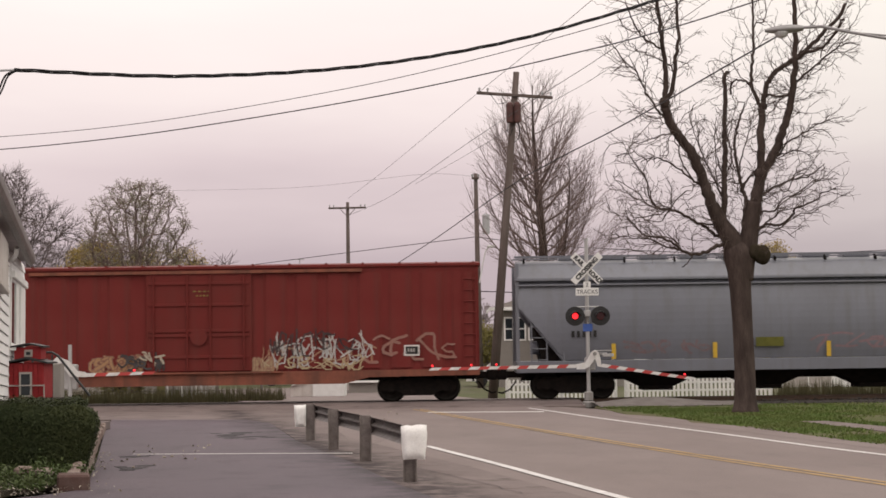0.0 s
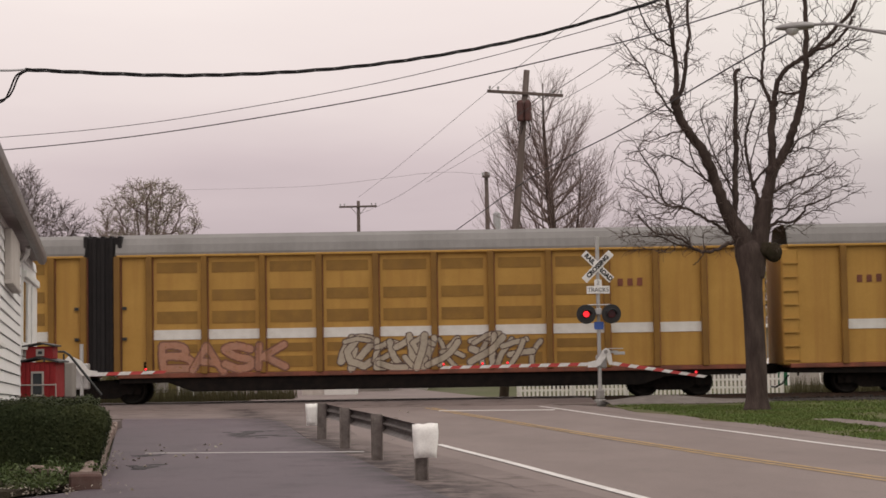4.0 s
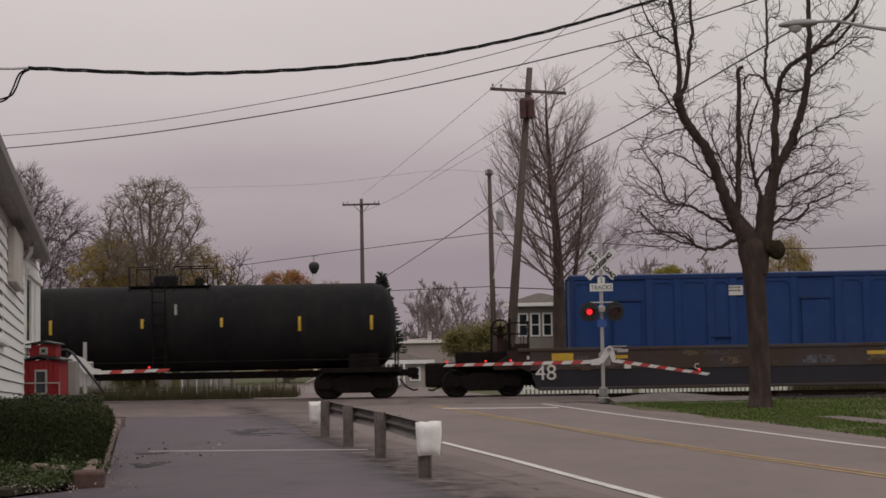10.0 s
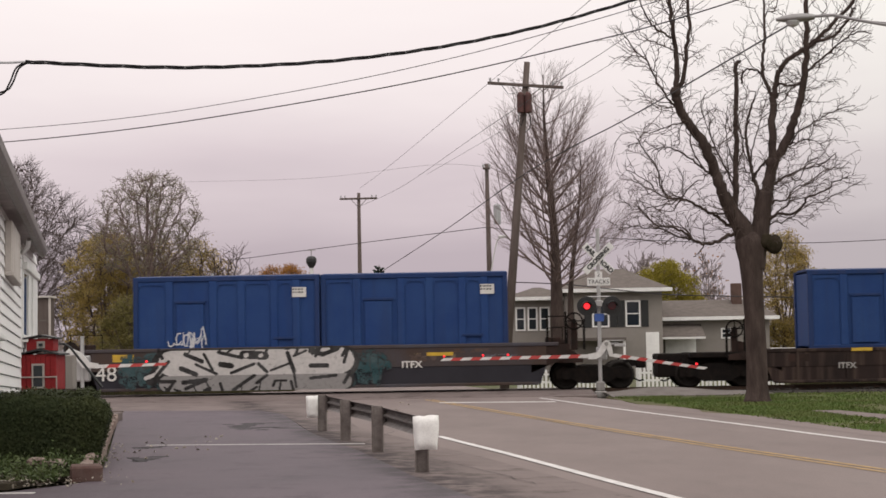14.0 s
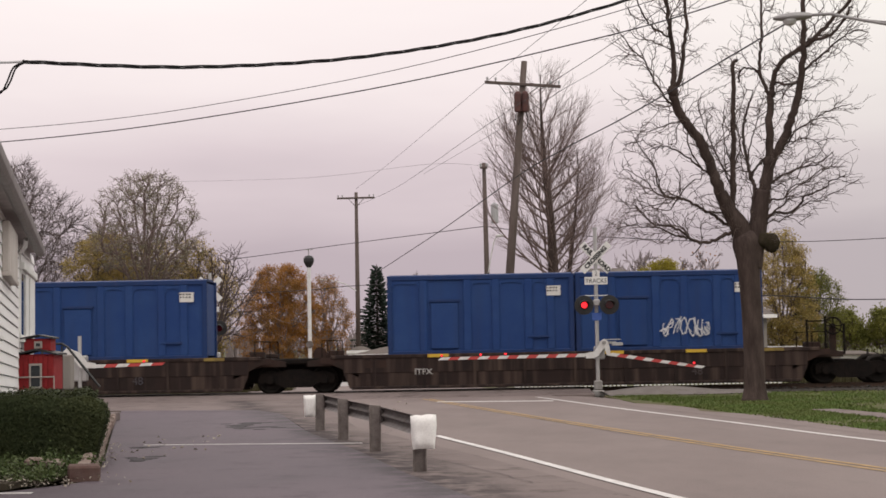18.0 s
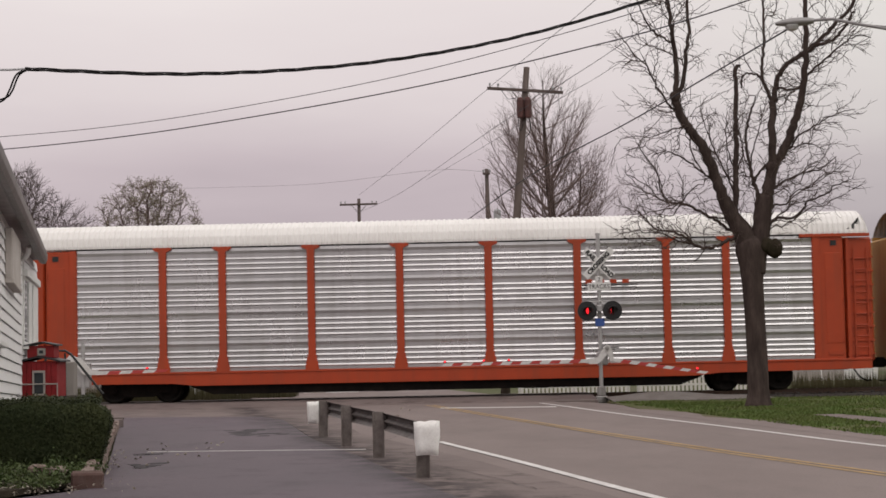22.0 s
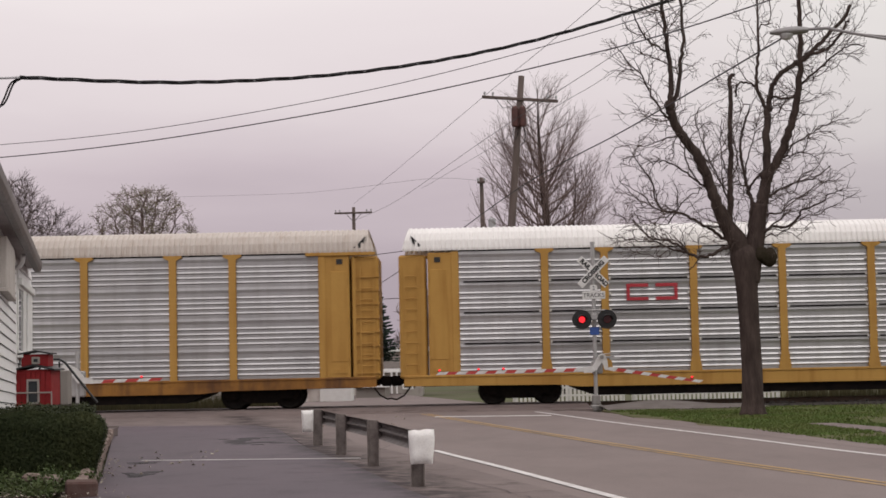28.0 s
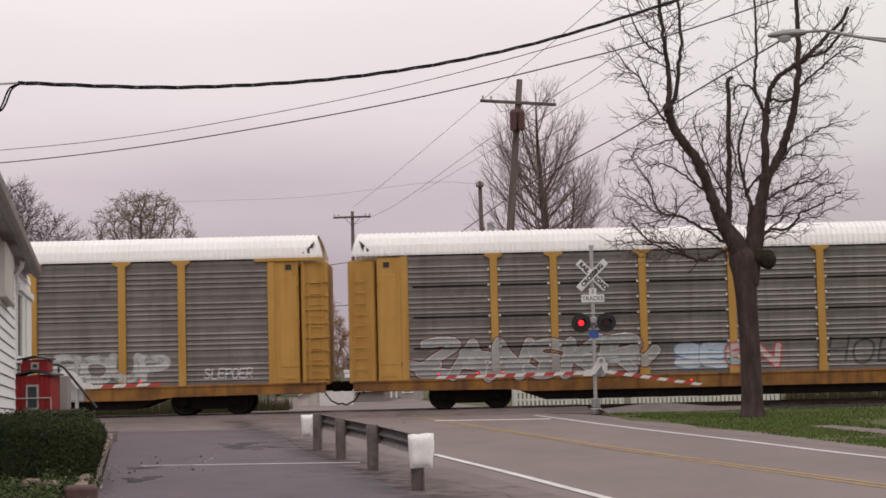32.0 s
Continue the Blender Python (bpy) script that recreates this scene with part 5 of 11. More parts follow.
hedge = thing("hedge", pose(0, 0, 0), "clipped dark green box hedge beside the house", "hedge")


def hedge_at(u, v, w_):
    """A place in the hedge: u along it, v across, w_ up."""
    c = Vector((-4.88, 25.0)).lerp(Vector((-7.75, 39.2)), u)
    width = 2.4 - 1.75 * min(1.0, u * 1.25)
    x = c.x - width * v
    rise = 1.02 - 0.026 * (c.y - 25.0) + 0.03 * math.sin(9 * u + 3 * v) + 0.025 * math.sin(17 * v)
    side = max(0.0, 1 - v / 0.14)
    x -= 0.27 * (1 - w_) * (1 - v) + 0.16 * side * max(0.0, (w_ - 0.7) / 0.3) ** 2
    rise -= 0.10 * side * side + 0.06 * max(0.0, 1 - u / 0.04) ** 2
    return (x, c.y + 0.10 * (1 - w_) + 0.28 * side * side * max(0.0, 1 - u / 0.1) + 0.12 * max(0.0, (w_ - 0.75) / 0.25) ** 2 * (u < 0.02), 0.08 + (rise - 0.08) * w_)


# solid filling behind the leaves, coloured dark as the hedge's inner shade
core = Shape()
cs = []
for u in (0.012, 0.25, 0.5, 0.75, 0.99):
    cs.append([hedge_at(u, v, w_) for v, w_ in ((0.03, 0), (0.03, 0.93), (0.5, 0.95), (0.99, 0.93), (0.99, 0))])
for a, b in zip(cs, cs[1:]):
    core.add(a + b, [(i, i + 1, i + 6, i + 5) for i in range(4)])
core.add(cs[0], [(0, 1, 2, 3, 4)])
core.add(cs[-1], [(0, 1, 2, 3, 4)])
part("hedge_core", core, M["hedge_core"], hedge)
lf = Shape()


def hedge_skin(r):
    k = r.random()
    j = r.gauss(0, 0.025)
    if k < 0.42:
        p = hedge_at(0.0, r.random(), r.random() ** 0.8)
        return (p[0], p[1] + j - 0.03, p[2], 0, -1, 0.25)
    if k < 0.72:
        p = hedge_at(r.random() ** 1.3, 0.0, r.random())
        return (p[0] + j + 0.03, p[1], p[2], 1, -0.15, 0.25)
    p = hedge_at(r.random() ** 1.4, r.random(), 1.0)
    return (p[0], p[1], p[2] + j + 0.01, 0, 0, 1)


leaf_cloud(lf, hedge_skin, 72000, 0.021, random.Random(2))
part("hedge_leaves", lf, M["hedge"], hedge, fix=False)
herbs = Shape()
def herb_at(r):
    while True:
        x, y = r.uniform(-7.0, -4.85), r.uniform(21.3, 24.8)
        if noise.noise(Vector((x * 2.1, y * 1.6, 3.0))) > r.uniform(-0.45, 0.35):
            return (x, y, 0.07 + abs(r.gauss(0, 0.09)) * (0.5 + noise.noise(Vector((x * 3, y * 3, 0))) * 0.8 + 0.3))


leaf_cloud(herbs, herb_at, 5200, 0.032, random.Random(4), 0.8)
leaf_litter = Shape()
leaf_cloud(leaf_litter, lambda r: (r.gauss(-5.3, 0.5), 21.0 + abs(r.gauss(0, 0.35)), 0.02 + 0.1 * r.random()), 260, 0.022, random.Random(8), 2.0)
leaf_cloud(leaf_litter, lambda r: (-4.62 - 0.166 * (y_ - 22.3) + r.gauss(0.05, 0.12), y_, 0.02 + 0.02 * r.random()) if (y_ := r.uniform(22.3, 31)) else None, 220, 0.020, random.Random(9), 2.0)
solid("leaf_litter", leaf_litter, M["litter"], "dry fallen leaves along the kerb and bed", "litter", kind="stuff", fix=False)
solid("ground_cover_plants", herbs, M["herb"], "low leafy herbs and weeds in the bed before the hedge", "plants", kind="stuff", fix=False)
for k, (px, py) in enumerate(((-5.5, 23.3), (-5.15, 22.9), (-6.3, 23.0), (-6.6, 22.4), (-5.8, 22.0))):
    s = Shape().box(-0.12, 0.12, -0.09, 0.09, 0.0, 0.12, 0.04)
    solid("stone", s, M["stone"], "small grey stone lying in the bed", "stone", m=pose(px, py, 0.12, 4, 3, 40 * k))

# ---- trees ----
def limb(s, p, d, length, r, level, rng, tips, spread=0.75, lift=0.06, kids=(2, 4), thin=0.012, wob=0.16, shrink=(0.5, 0.78)):
    n = 4 if level > 0 else 3
    pts, rad = [p.copy()], [r]
    for i in range(n):
        d = (d + Vector((rng.gauss(0, wob), rng.gauss(0, wob), rng.gauss(0, wob) + lift))).normalized()
        p = p + d * (length / n)
        pts.append(p.copy())
        rad.append(max(thin * 0.7, r * (1 - 0.55 * (i + 1) / n)))
    s.tube(pts, rad, 6 if r > 0.06 else (4 if r > 0.025 else 3), False)
    tips.append((p, level))
    if level == 0:
        return
    for k in range(rng.randint(*kids)):
        t = rng.uniform(0.25, 1.0)
        i = min(n - 1, int(t * n))
        q = pts[i].lerp(pts[i + 1], t * n - i)
        ax = Vector((rng.gauss(0, 1), rng.gauss(0, 1), rng.gauss(0, 1))).normalized()
        nd = (Matrix.Rotation(rng.uniform(0.5, 1.2) * spread, 3, ax) @ d).normalized()
        limb(s, q, nd, length * rng.uniform(*shrink), max(thin, rad[i] * rng.uniform(0.45, 0.7)), level - 1, rng, tips, spread, lift, kids, thin, wob, shrink)


def along_path(pts, n=5):
    return [Vector(v) for v in smooth_line(pts, n)]


# limb: (radius at its root, at its tip, the limb it grows from, drift in depth, the line in x and z)
MAIN_LIMBS = {
    "left": (0.19, 0.12, None, -0.5, [(-0.16, 4.2), (-0.22, 4.50), (-0.62, 5.07), (-0.83, 5.66), (-1.01, 6.26), (-1.24, 6.78), (-1.57, 7.24), (-1.84, 7.69), (-1.95, 8.17)]),
    "left_up": (0.085, 0.045, "left", -0.3, [(-1.95, 8.17), (-1.89, 8.84), (-1.96, 9.59), (-2.00, 10.01), (-2.06, 10.61), (-2.10, 11.29)]),
    "left_inner": (0.07, 0.035, "left", 0.4, [(-1.89, 8.17), (-1.70, 8.66), (-1.63, 9.33), (-1.55, 9.85), (-1.57, 10.60), (-1.59, 11.36)]),
    "left_out": (0.04, 0.014, "left", -0.5, [(-1.90, 7.78), (-2.03, 7.83), (-2.23, 8.13), (-2.46, 8.52), (-2.67, 8.97), (-3.01, 9.31), (-3.25, 9.70)]),
    "left_high": (0.035, 0.018, "left_up", -0.3, [(-1.96, 9.59), (-2.20, 9.71), (-2.53, 9.96), (-2.75, 10.36), (-2.91, 10.81)]),
    "dead_stub": (0.10, 0.055, None, 0.2, [(-0.30, 4.3), (-0.45, 4.75), (-0.42, 5.51), (-0.42, 6.18), (-0.38, 6.84), (-0.38, 7.44), (-0.35, 8.33), (-0.36, 8.81), (-0.24, 8.96)]),
    "right": (0.20, 0.165, None, 0.1, [(0.08, 4.2), (0.16, 4.46), (0.30, 5.12), (0.43, 5.71), (0.55, 6.26)]),
    "right_inner": (0.125, 0.105, "right", 0.3, [(0.53, 6.20), (0.57, 7.17), (0.61, 8.05)]),
    "inner_up": (0.06, 0.03, "right_inner", 0.3, [(0.60, 7.99), (0.44, 8.35), (0.36, 8.65), (0.40, 9.22), (0.44, 9.82), (0.43, 10.57), (0.41, 11.24)]),
    "inner_sweep": (0.085, 0.05, "right_inner", -0.3, [(0.62, 8.05), (0.77, 8.61), (1.04, 8.97), (1.41, 9.20), (1.79, 9.49), (2.17, 9.85), (2.63, 10.29), (2.88, 10.73)]),
    "hook": (0.035, 0.025, "inner_up", 0.0, [(0.40, 8.44), (0.23, 8.68), (0.01, 8.73), (-0.16, 8.66), (-0.20, 8.35)]),
    "right_outer": (0.14, 0.055, "right", -0.4, [(0.57, 6.20), (0.92, 6.82), (1.14, 7.34), (1.30, 7.86), (1.44, 8.45), (1.50, 9.05), (1.54, 9.65), (1.54, 10.40), (1.53, 11.22)]),
    "cross_bough": (0.045, 0.035, "right_outer", 0.0, [(1.41, 8.36), (1.05, 8.29), (0.74, 8.32)]),
    "outer_low": (0.04, 0.012, "right_outer", -0.3, [(1.46, 8.57), (1.70, 8.82), (2.08, 9.11), (2.53, 9.48), (2.91, 9.68), (3.23, 9.62)]),
    "outer_high": (0.06, 0.03, "right_outer", -0.4, [(1.52, 9.26), (1.87, 9.46), (2.32, 9.63), (2.62, 9.99), (2.82, 10.31)]),
    "middle": (0.075, 0.03, None, 0.5, [(0.03, 4.3), (0.04, 4.55), (0.09, 5.20), (0.13, 5.57), (0.05, 5.91), (-0.06, 6.39), (-0.13, 6.99), (-0.04, 7.51), (0.13, 7.95)]),
    "middle_tie": (0.045, 0.04, "middle", 0.0, [(0.13, 5.53), (0.31, 5.58), (0.46, 5.76)]),
    "middle_fork": (0.04, 0.03, "middle", 0.1, [(0.05, 5.85), (0.17, 6.09), (0.39, 6.31)]),
    "low_left": (0.065, 0.016, None, -0.5, [(-0.12, 4.30), (-0.34, 4.42), (-0.64, 4.38), (-0.94, 4.21), (-1.31, 4.16), (-1.60, 4.27), (-1.82, 4.48), (-2.11, 4.60), (-2.55, 4.67), (-2.77, 4.94), (-3.01, 5.17)]),
    "low_spur": (0.022, 0.012, "low_left", 0.0, [(-1.29, 4.16), (-1.37, 4.00), (-1.57, 3.82)]),
    "low_tip": (0.03, 0.010, "low_left", -0.3, [(-1.62, 4.29), (-2.03, 4.39), (-2.33, 4.56), (-2.70, 4.60), (-3.14, 4.66), (-3.47, 4.79)]),
    "mid_left": (0.06, 0.014, None, 0.5, [(-0.15, 4.35), (-0.37, 4.54), (-0.68, 4.65), (-0.89, 4.83), (-1.23, 5.03), (-1.61, 5.26), (-1.89, 5.35), (-2.15, 5.39), (-2.32, 5.54), (-2.49, 6.17), (-2.76, 6.59), (-2.97, 6.95)]),
    "mid_tip": (0.025, 0.010, "mid_left", 0.3, [(-2.09, 5.37), (-2.44, 5.48), (-2.72, 5.81), (-3.27, 6.15)]),
    "mid_tie": (0.03, 0.022, "left", 0.1, [(-0.60, 4.95), (-0.95, 4.95), (-1.23, 5.02)]),
    "high_left": (0.04, 0.012, "left", 0.4, [(-0.98, 6.00), (-1.19, 6.07), (-1.52, 6.34), (-1.91, 6.62), (-2.30, 6.71), (-2.6, 6.6)]),
    "low_right": (0.055, 0.016, None, -0.4, [(0.16, 4.40), (0.28, 4.61), (0.40, 4.74), (0.61, 4.91), (1.00, 4.89), (1.36, 5.16), (1.42, 5.33), (1.98, 5.54), (2.13, 5.74), (2.50, 5.84)]),
    "right_twist": (0.035, 0.010, "right", 0.4, [(0.36, 5.16), (0.65, 5.27), (0.90, 5.28), (1.09, 5.58), (1.48, 5.68), (1.79, 5.88)]),
    "right_mid": (0.045, 0.012, "right", 0.4, [(0.45, 5.66), (0.61, 5.71), (0.79, 5.84), (1.33, 6.08), (1.83, 6.18), (2.22, 6.50)]),
    "right_long": (0.035, 0.010, "right_outer", 0.3, [(0.85, 6.62), (1.03, 6.76), (1.29, 7.10), (1.78, 7.36), (2.26, 7.62), (2.76, 7.73)]),
    "right_droop": (0.025, 0.010, "right_outer", -0.2, [(0.88, 6.68), (1.12, 6.74), (1.51, 6.86), (1.90, 6.68)]),
    "shoot_a": (0.03, 0.010, "dead_stub", -0.3, [(-0.44, 5.60), (-0.68, 6.11), (-0.94, 6.68), (-1.10, 7.15), (-1.27, 7.60)]),
    "shoot_b": (0.025, 0.010, "dead_stub", 0.3, [(-0.42, 6.10), (-0.58, 6.62), (-0.66, 7.15), (-0.58, 7.74)]),
    "shoot_c": (0.025, 0.010, "middle", 0.3, [(-0.06, 6.24), (0.06, 6.76), (0.25, 7.35), (0.36, 7.72)]),
    "shoot_d": (0.022, 0.010, "dead_stub", -0.3, [(-0.40, 6.10), (-0.20, 6.69), (-0.26, 7.21), (-0.17, 7.73)]),
}


def bare_tree(x, y, height, seed, label, material="bark_far", width=0.5, levels=5, thin=0.016, stems=1, leaf=None, leaves=0, leaf_size=0.12, low=0.25, z0=-0.14, r0=None, kids=(2, 4), name="tree"):
    rng = random.Random(seed)
    tr = thing(name, pose(x, y, z0), label, "tree")
    wood, tips = Shape(), []
    r0 = r0 or height * 0.018
    trunk = Shape()
    for st in range(stems):
        lean = Vector((rng.uniform(-0.12, 0.12) * stems, rng.uniform(-0.1, 0.1), 1)).normalized()
        base = Vector((0.12 * st * (1 if st % 2 else -1), 0, -0.05))
        tall = height * low * rng.uniform(0.9, 1.1)
        pts = [base]
        for i in range(5):
            lean = (lean + Vector((rng.gauss(0, 0.03), rng.gauss(0, 0.03), 0.02))).normalized()
            pts.append(pts[-1] + lean * (height * 0.8 / 5))
        rad = [r0 * (1 - 0.16 * i) / (1 + 0.3 * (stems - 1)) for i in range(6)]
        trunk.tube(pts, rad, 9)
        for k in range(int(12 + height * 0.4)):
            t = low + (1 - low) * (k + rng.random()) / (12 + height * 0.4)
            f = t * 5
            i = min(4, int(f))
            q = pts[i].lerp(pts[i + 1], f - i)
            a = rng.uniform(0, 6.28)
            out = width * height * (1.05 - 0.75 * (t - low) / (1 - low)) * 0.42
            d = Vector((math.cos(a), math.sin(a), rng.uniform(0.7, 1.5))).normalized()
            limb(wood, q, d, out * rng.uniform(0.75, 1.15), max(thin, rad[i] * 0.42), levels - 2, rng, tips, 0.7, 0.07, kids, thin, 0.14)
    part("trunk", trunk, M[material], tr, smooth=True)
    tagged(part("branch_mass", wood, M[material], tr, fix=False), kind="stuff")
    if leaf:
        cr = Shape()
        pick = [p for p, l in tips if l <= 1]

        def place(r):
            p = pick[r.randrange(len(pick))]
            q = leaf_size * 2.4
            return (p.x + r.gauss(0, q), p.y + r.gauss(0, q), p.z + r.gauss(0, q))
        leaf_cloud(cr, place, leaves, leaf_size, rng)
        part("crown", cr, M[leaf], tr, fix=False)
    return tr


# ---- poles and wires ----
def pole(x, y, base_dx, h, arm, arm_z, label, r=0.15, dip=0.0):
    p = thing("utility_pole", pose(x, y, -0.14), label, "utility pole", "poles along the road")
    part("shaft", Shape().tube([(base_dx, 0, -0.1), (base_dx * 0.5, 0, h / 2), (0, 0, h + 0.14)], [r, r * 0.85, r * 0.62], 12), M["wood_pole"], p, smooth=True)
    s = Shape().box(-arm / 2, arm / 2, -0.22, -0.10, arm_z - 0.06, arm_z + 0.06, 0.01)
    a = part("crossarm", s, M["wood_pole"], p)
    a.matrix_basis = pose(base_dx * (1 - arm_z / h), 0, arm_z) @ pose(0, 0, 0, 0, dip, -6) @ pose(0, 0, -arm_z)
    for k in (-0.47, -0.36, 0.36, 0.47):
        part("insulator", Shape().lathe((arm * k, -0.16, arm_z + 0.06), [(0.03, 0), (0.03, 0.06), (0.05, 0.08), (0.045, 0.15), (0.02, 0.17)], 8), M["grey_can"], a)
    for sgn in (-1, 1):
        part("brace", Shape().tube([(sgn * arm * 0.2, -0.13, arm_z - 0.05), (base_dx * 0.1, -0.13, arm_z - 0.6)], 0.02, 5), M["post"], p)
    return p


mp_ = pole(3.09, 72.0, -1.18, 13.1, 3.1, 12.27, "tall leaning wooden utility pole with crossarm and rusty transformers", 0.2, 5.4)
for dx in (-0.31, 0.0):
    part("transformer", Shape().lathe((dx, -0.32, 11.12), [(0.12, 0), (0.145, 0.04), (0.15, 0.72), (0.12, 0.80), (0.04, 0.86)], 14), M["transformer"], mp_, "rust-brown transformer can")
part("transformer_bracket", Shape().box(-0.36, 0.05, -0.28, 0.0, 11.68, 11.76).box(-0.36, 0.05, -0.28, 0.0, 11.24, 11.32), M["post"], mp_)
for line, rad in (([(-0.38, -0.32, 11.1), (-0.42, -0.3, 10.8), (-0.3, -0.28, 10.6), (-0.2, -0.2, 10.9)], 0.018), ([(0.02, -0.32, 11.1), (0.1, -0.3, 10.85), (0.04, -0.28, 10.5), (-0.12, -0.2, 10.35)], 0.018), ([(-1.1, -0.2, 12.35), (-0.8, -0.3, 11.9), (-0.45, -0.34, 11.95)], 0.014)):
    part("jumper_wire", Shape().tube(line, rad, 5), M["cable"], mp_)
p2 = pole(1.80, 95.0, 0.10, 11.33, 0.4, 11.2, "wooden utility pole with grey transformer and lamp arm", 0.17)
part("transformer", Shape().lathe((0.52, -0.1, 8.2), [(0.18, 0), (0.2, 0.05), (0.2, 1.0), (0.1, 1.1)], 12), M["grey_can"], p2, "pale grey transformer")
part("lamp_arm", Shape().tube([(0.12, -0.1, 5.6), (0.3, -0.15, 6.55), (0.46, -0.2, 7.25), (0.62, -0.2, 7.5)], 0.035, 6).box(0.56, 1.02, -0.3, -0.1, 7.46, 7.6, 0.04), M["white_metal"], p2)
p3 = pole(-6.25, 117.0, 0.0, 11.8, 2.5, 11.55, "slim grey utility pole with crossarm and street lamp", 0.17)
part("lamp_arm", Shape().tube([(0, -0.1, 5.4), (-0.9, -0.15, 5.95), (-1.9, -0.2, 6.2)], 0.035, 6).box(-2.5, -1.8, -0.3, -0.1, 6.15, 6.28, 0.03), M["white_metal"], p3)
lp = thing("signal_mast", pose(-6.29, 78.0, -0.14), "white mast with a round black lamp head", "signal mast")
part("mast", Shape().tube([(0, 0, 0), (0, 0, 5.3)], 0.085, 10), M["white_metal"], lp)
part("lamp_head", Shape().lathe((0, 0, 5.25), [(0.07, 0), (0.16, 0.12), (0.23, 0.28), (0.23, 0.42), (0.16, 0.52), (0.05, 0.55)], 14), M["black"], lp)
part("finial", Shape().tube([(0, 0, 5.8), (0, 0, 6.1)], 0.02, 5).tube([(-0.2, 0, 6.05), (0.2, 0, 6.05)], 0.015, 5), M["galv"], lp)
part("bell", Shape().disc((0, -0.12, 1.9), "y", 0.16, 0.1, 12), M["post"], lp)


def wire(pts, r, label, material="wire", name="wire"):
    return solid(name, Shape().tube(pts, r, 5), M[material], label, "wire")


def twisted(pts, r, label):
    c = thing("service_cable", pose(0, 0, 0), label, "cable")
    for ph in range(3):
        q = []
        for i, p in enumerate(pts):
            a = ph * 2.094 + i * 0.16
            q.append(p + Vector((0, math.cos(a), math.sin(a))) * r * 0.9)
        part("strand", Shape().tube(q, r * 0.62, 6), M["cable"], c)
    return c




# ---- grown crowns: shoots reach for points in the crown from the nearest fitting twig ----
class Grown:
    def __init__(self, cap=40000):
        self.p = np.zeros((cap, 3))
        self.d = np.zeros((cap, 3))
        self.parent, self.n, self.chains = [], 0, []

    def node(self, p, d, parent):
        self.p[self.n], self.d[self.n] = p, d
        self.parent.append(parent)
        self.n += 1
        return self.n - 1

    def reach(self, target, step, rng, lift=0.0, wob=0.03, far=1e9, lo=0):
        t = np.array(target)
        v = t - self.p[lo:self.n]
        dist = np.sqrt((v * v).sum(1)) + 1e-6
        along = (v * self.d[lo:self.n]).sum(1) / dist
        k = int(np.argmin(dist * (1.55 - along) + 0.35 * np.maximum(0, -v[:, 2]))) + lo
        L = float(dist[k - lo])
        if L > far or L < step * 0.4:
            return False
        a, c = Vector(self.p[k]), Vector(t)
        b = a + Vector(self.d[k]) * L * 0.45 + Vector((0, 0, -lift * L))
        m = max(1, round(L / step))
        chain, last, q = [k], k, a
        for i in range(1, m + 1):
            u = i / m
            r = a * (1 - u) ** 2 + b * 2 * u * (1 - u) + c * u * u + Vector((rng.gauss(0, wob), rng.gauss(0, wob), rng.gauss(0, wob)))
            dd = (r - q).normalized()
            last = self.node(tuple(r), tuple(dd), last)
            chain.append(last)
            q = r
        self.chains.append(chain)
        return True

    def wood(self, shape, thin, power=0.42, most=1.0, fixed=None, twigs=0, twig_len=0.35, rng=None, droop=0.0):
        load = [0] * self.n
        for ch in self.chains:
            load[ch[-1]] += 1
        for i in range(self.n - 1, -1, -1):
            if self.parent[i] >= 0:
                load[self.parent[i]] += load[i]
        rad = [min(most, thin * max(1, x) ** power) for x in load]
        for ch in self.chains:
            pts = [Vector(self.p[i]) for i in ch]
            rr = [rad[i] for i in ch]
            rr[0] = rr[1]
            shape.tube(pts, rr, 7 if rr[0] > 0.07 else (5 if rr[0] > 0.03 else 3), False)
            if twigs:
                for i in range(1, len(pts)):
                    if rr[i] > thin * 4.5:
                        continue
                    for _ in range(twigs if rng.random() < 0.8 else twigs + 1):
                        d = Vector(self.d[ch[i]])
                        ax = Vector((rng.gauss(0, 1), rng.gauss(0, 1), rng.gauss(0, 1))).normalized()
                        d = Matrix.Rotation(rng.uniform(0.4, 1.0), 3, ax) @ d
                        L = twig_len * rng.uniform(0.5, 1.3)
                        m1 = pts[i] + d * L * 0.5
                        m2 = m1 + (d + Vector((rng.gauss(0, 0.3), rng.gauss(0, 0.3), rng.gauss(0, 0.3) - droop))).normalized() * L * 0.5
                        shape.tube([pts[i], m1, m2], [thin, thin * 0.8, thin * 0.6], 3, False)
        return rad


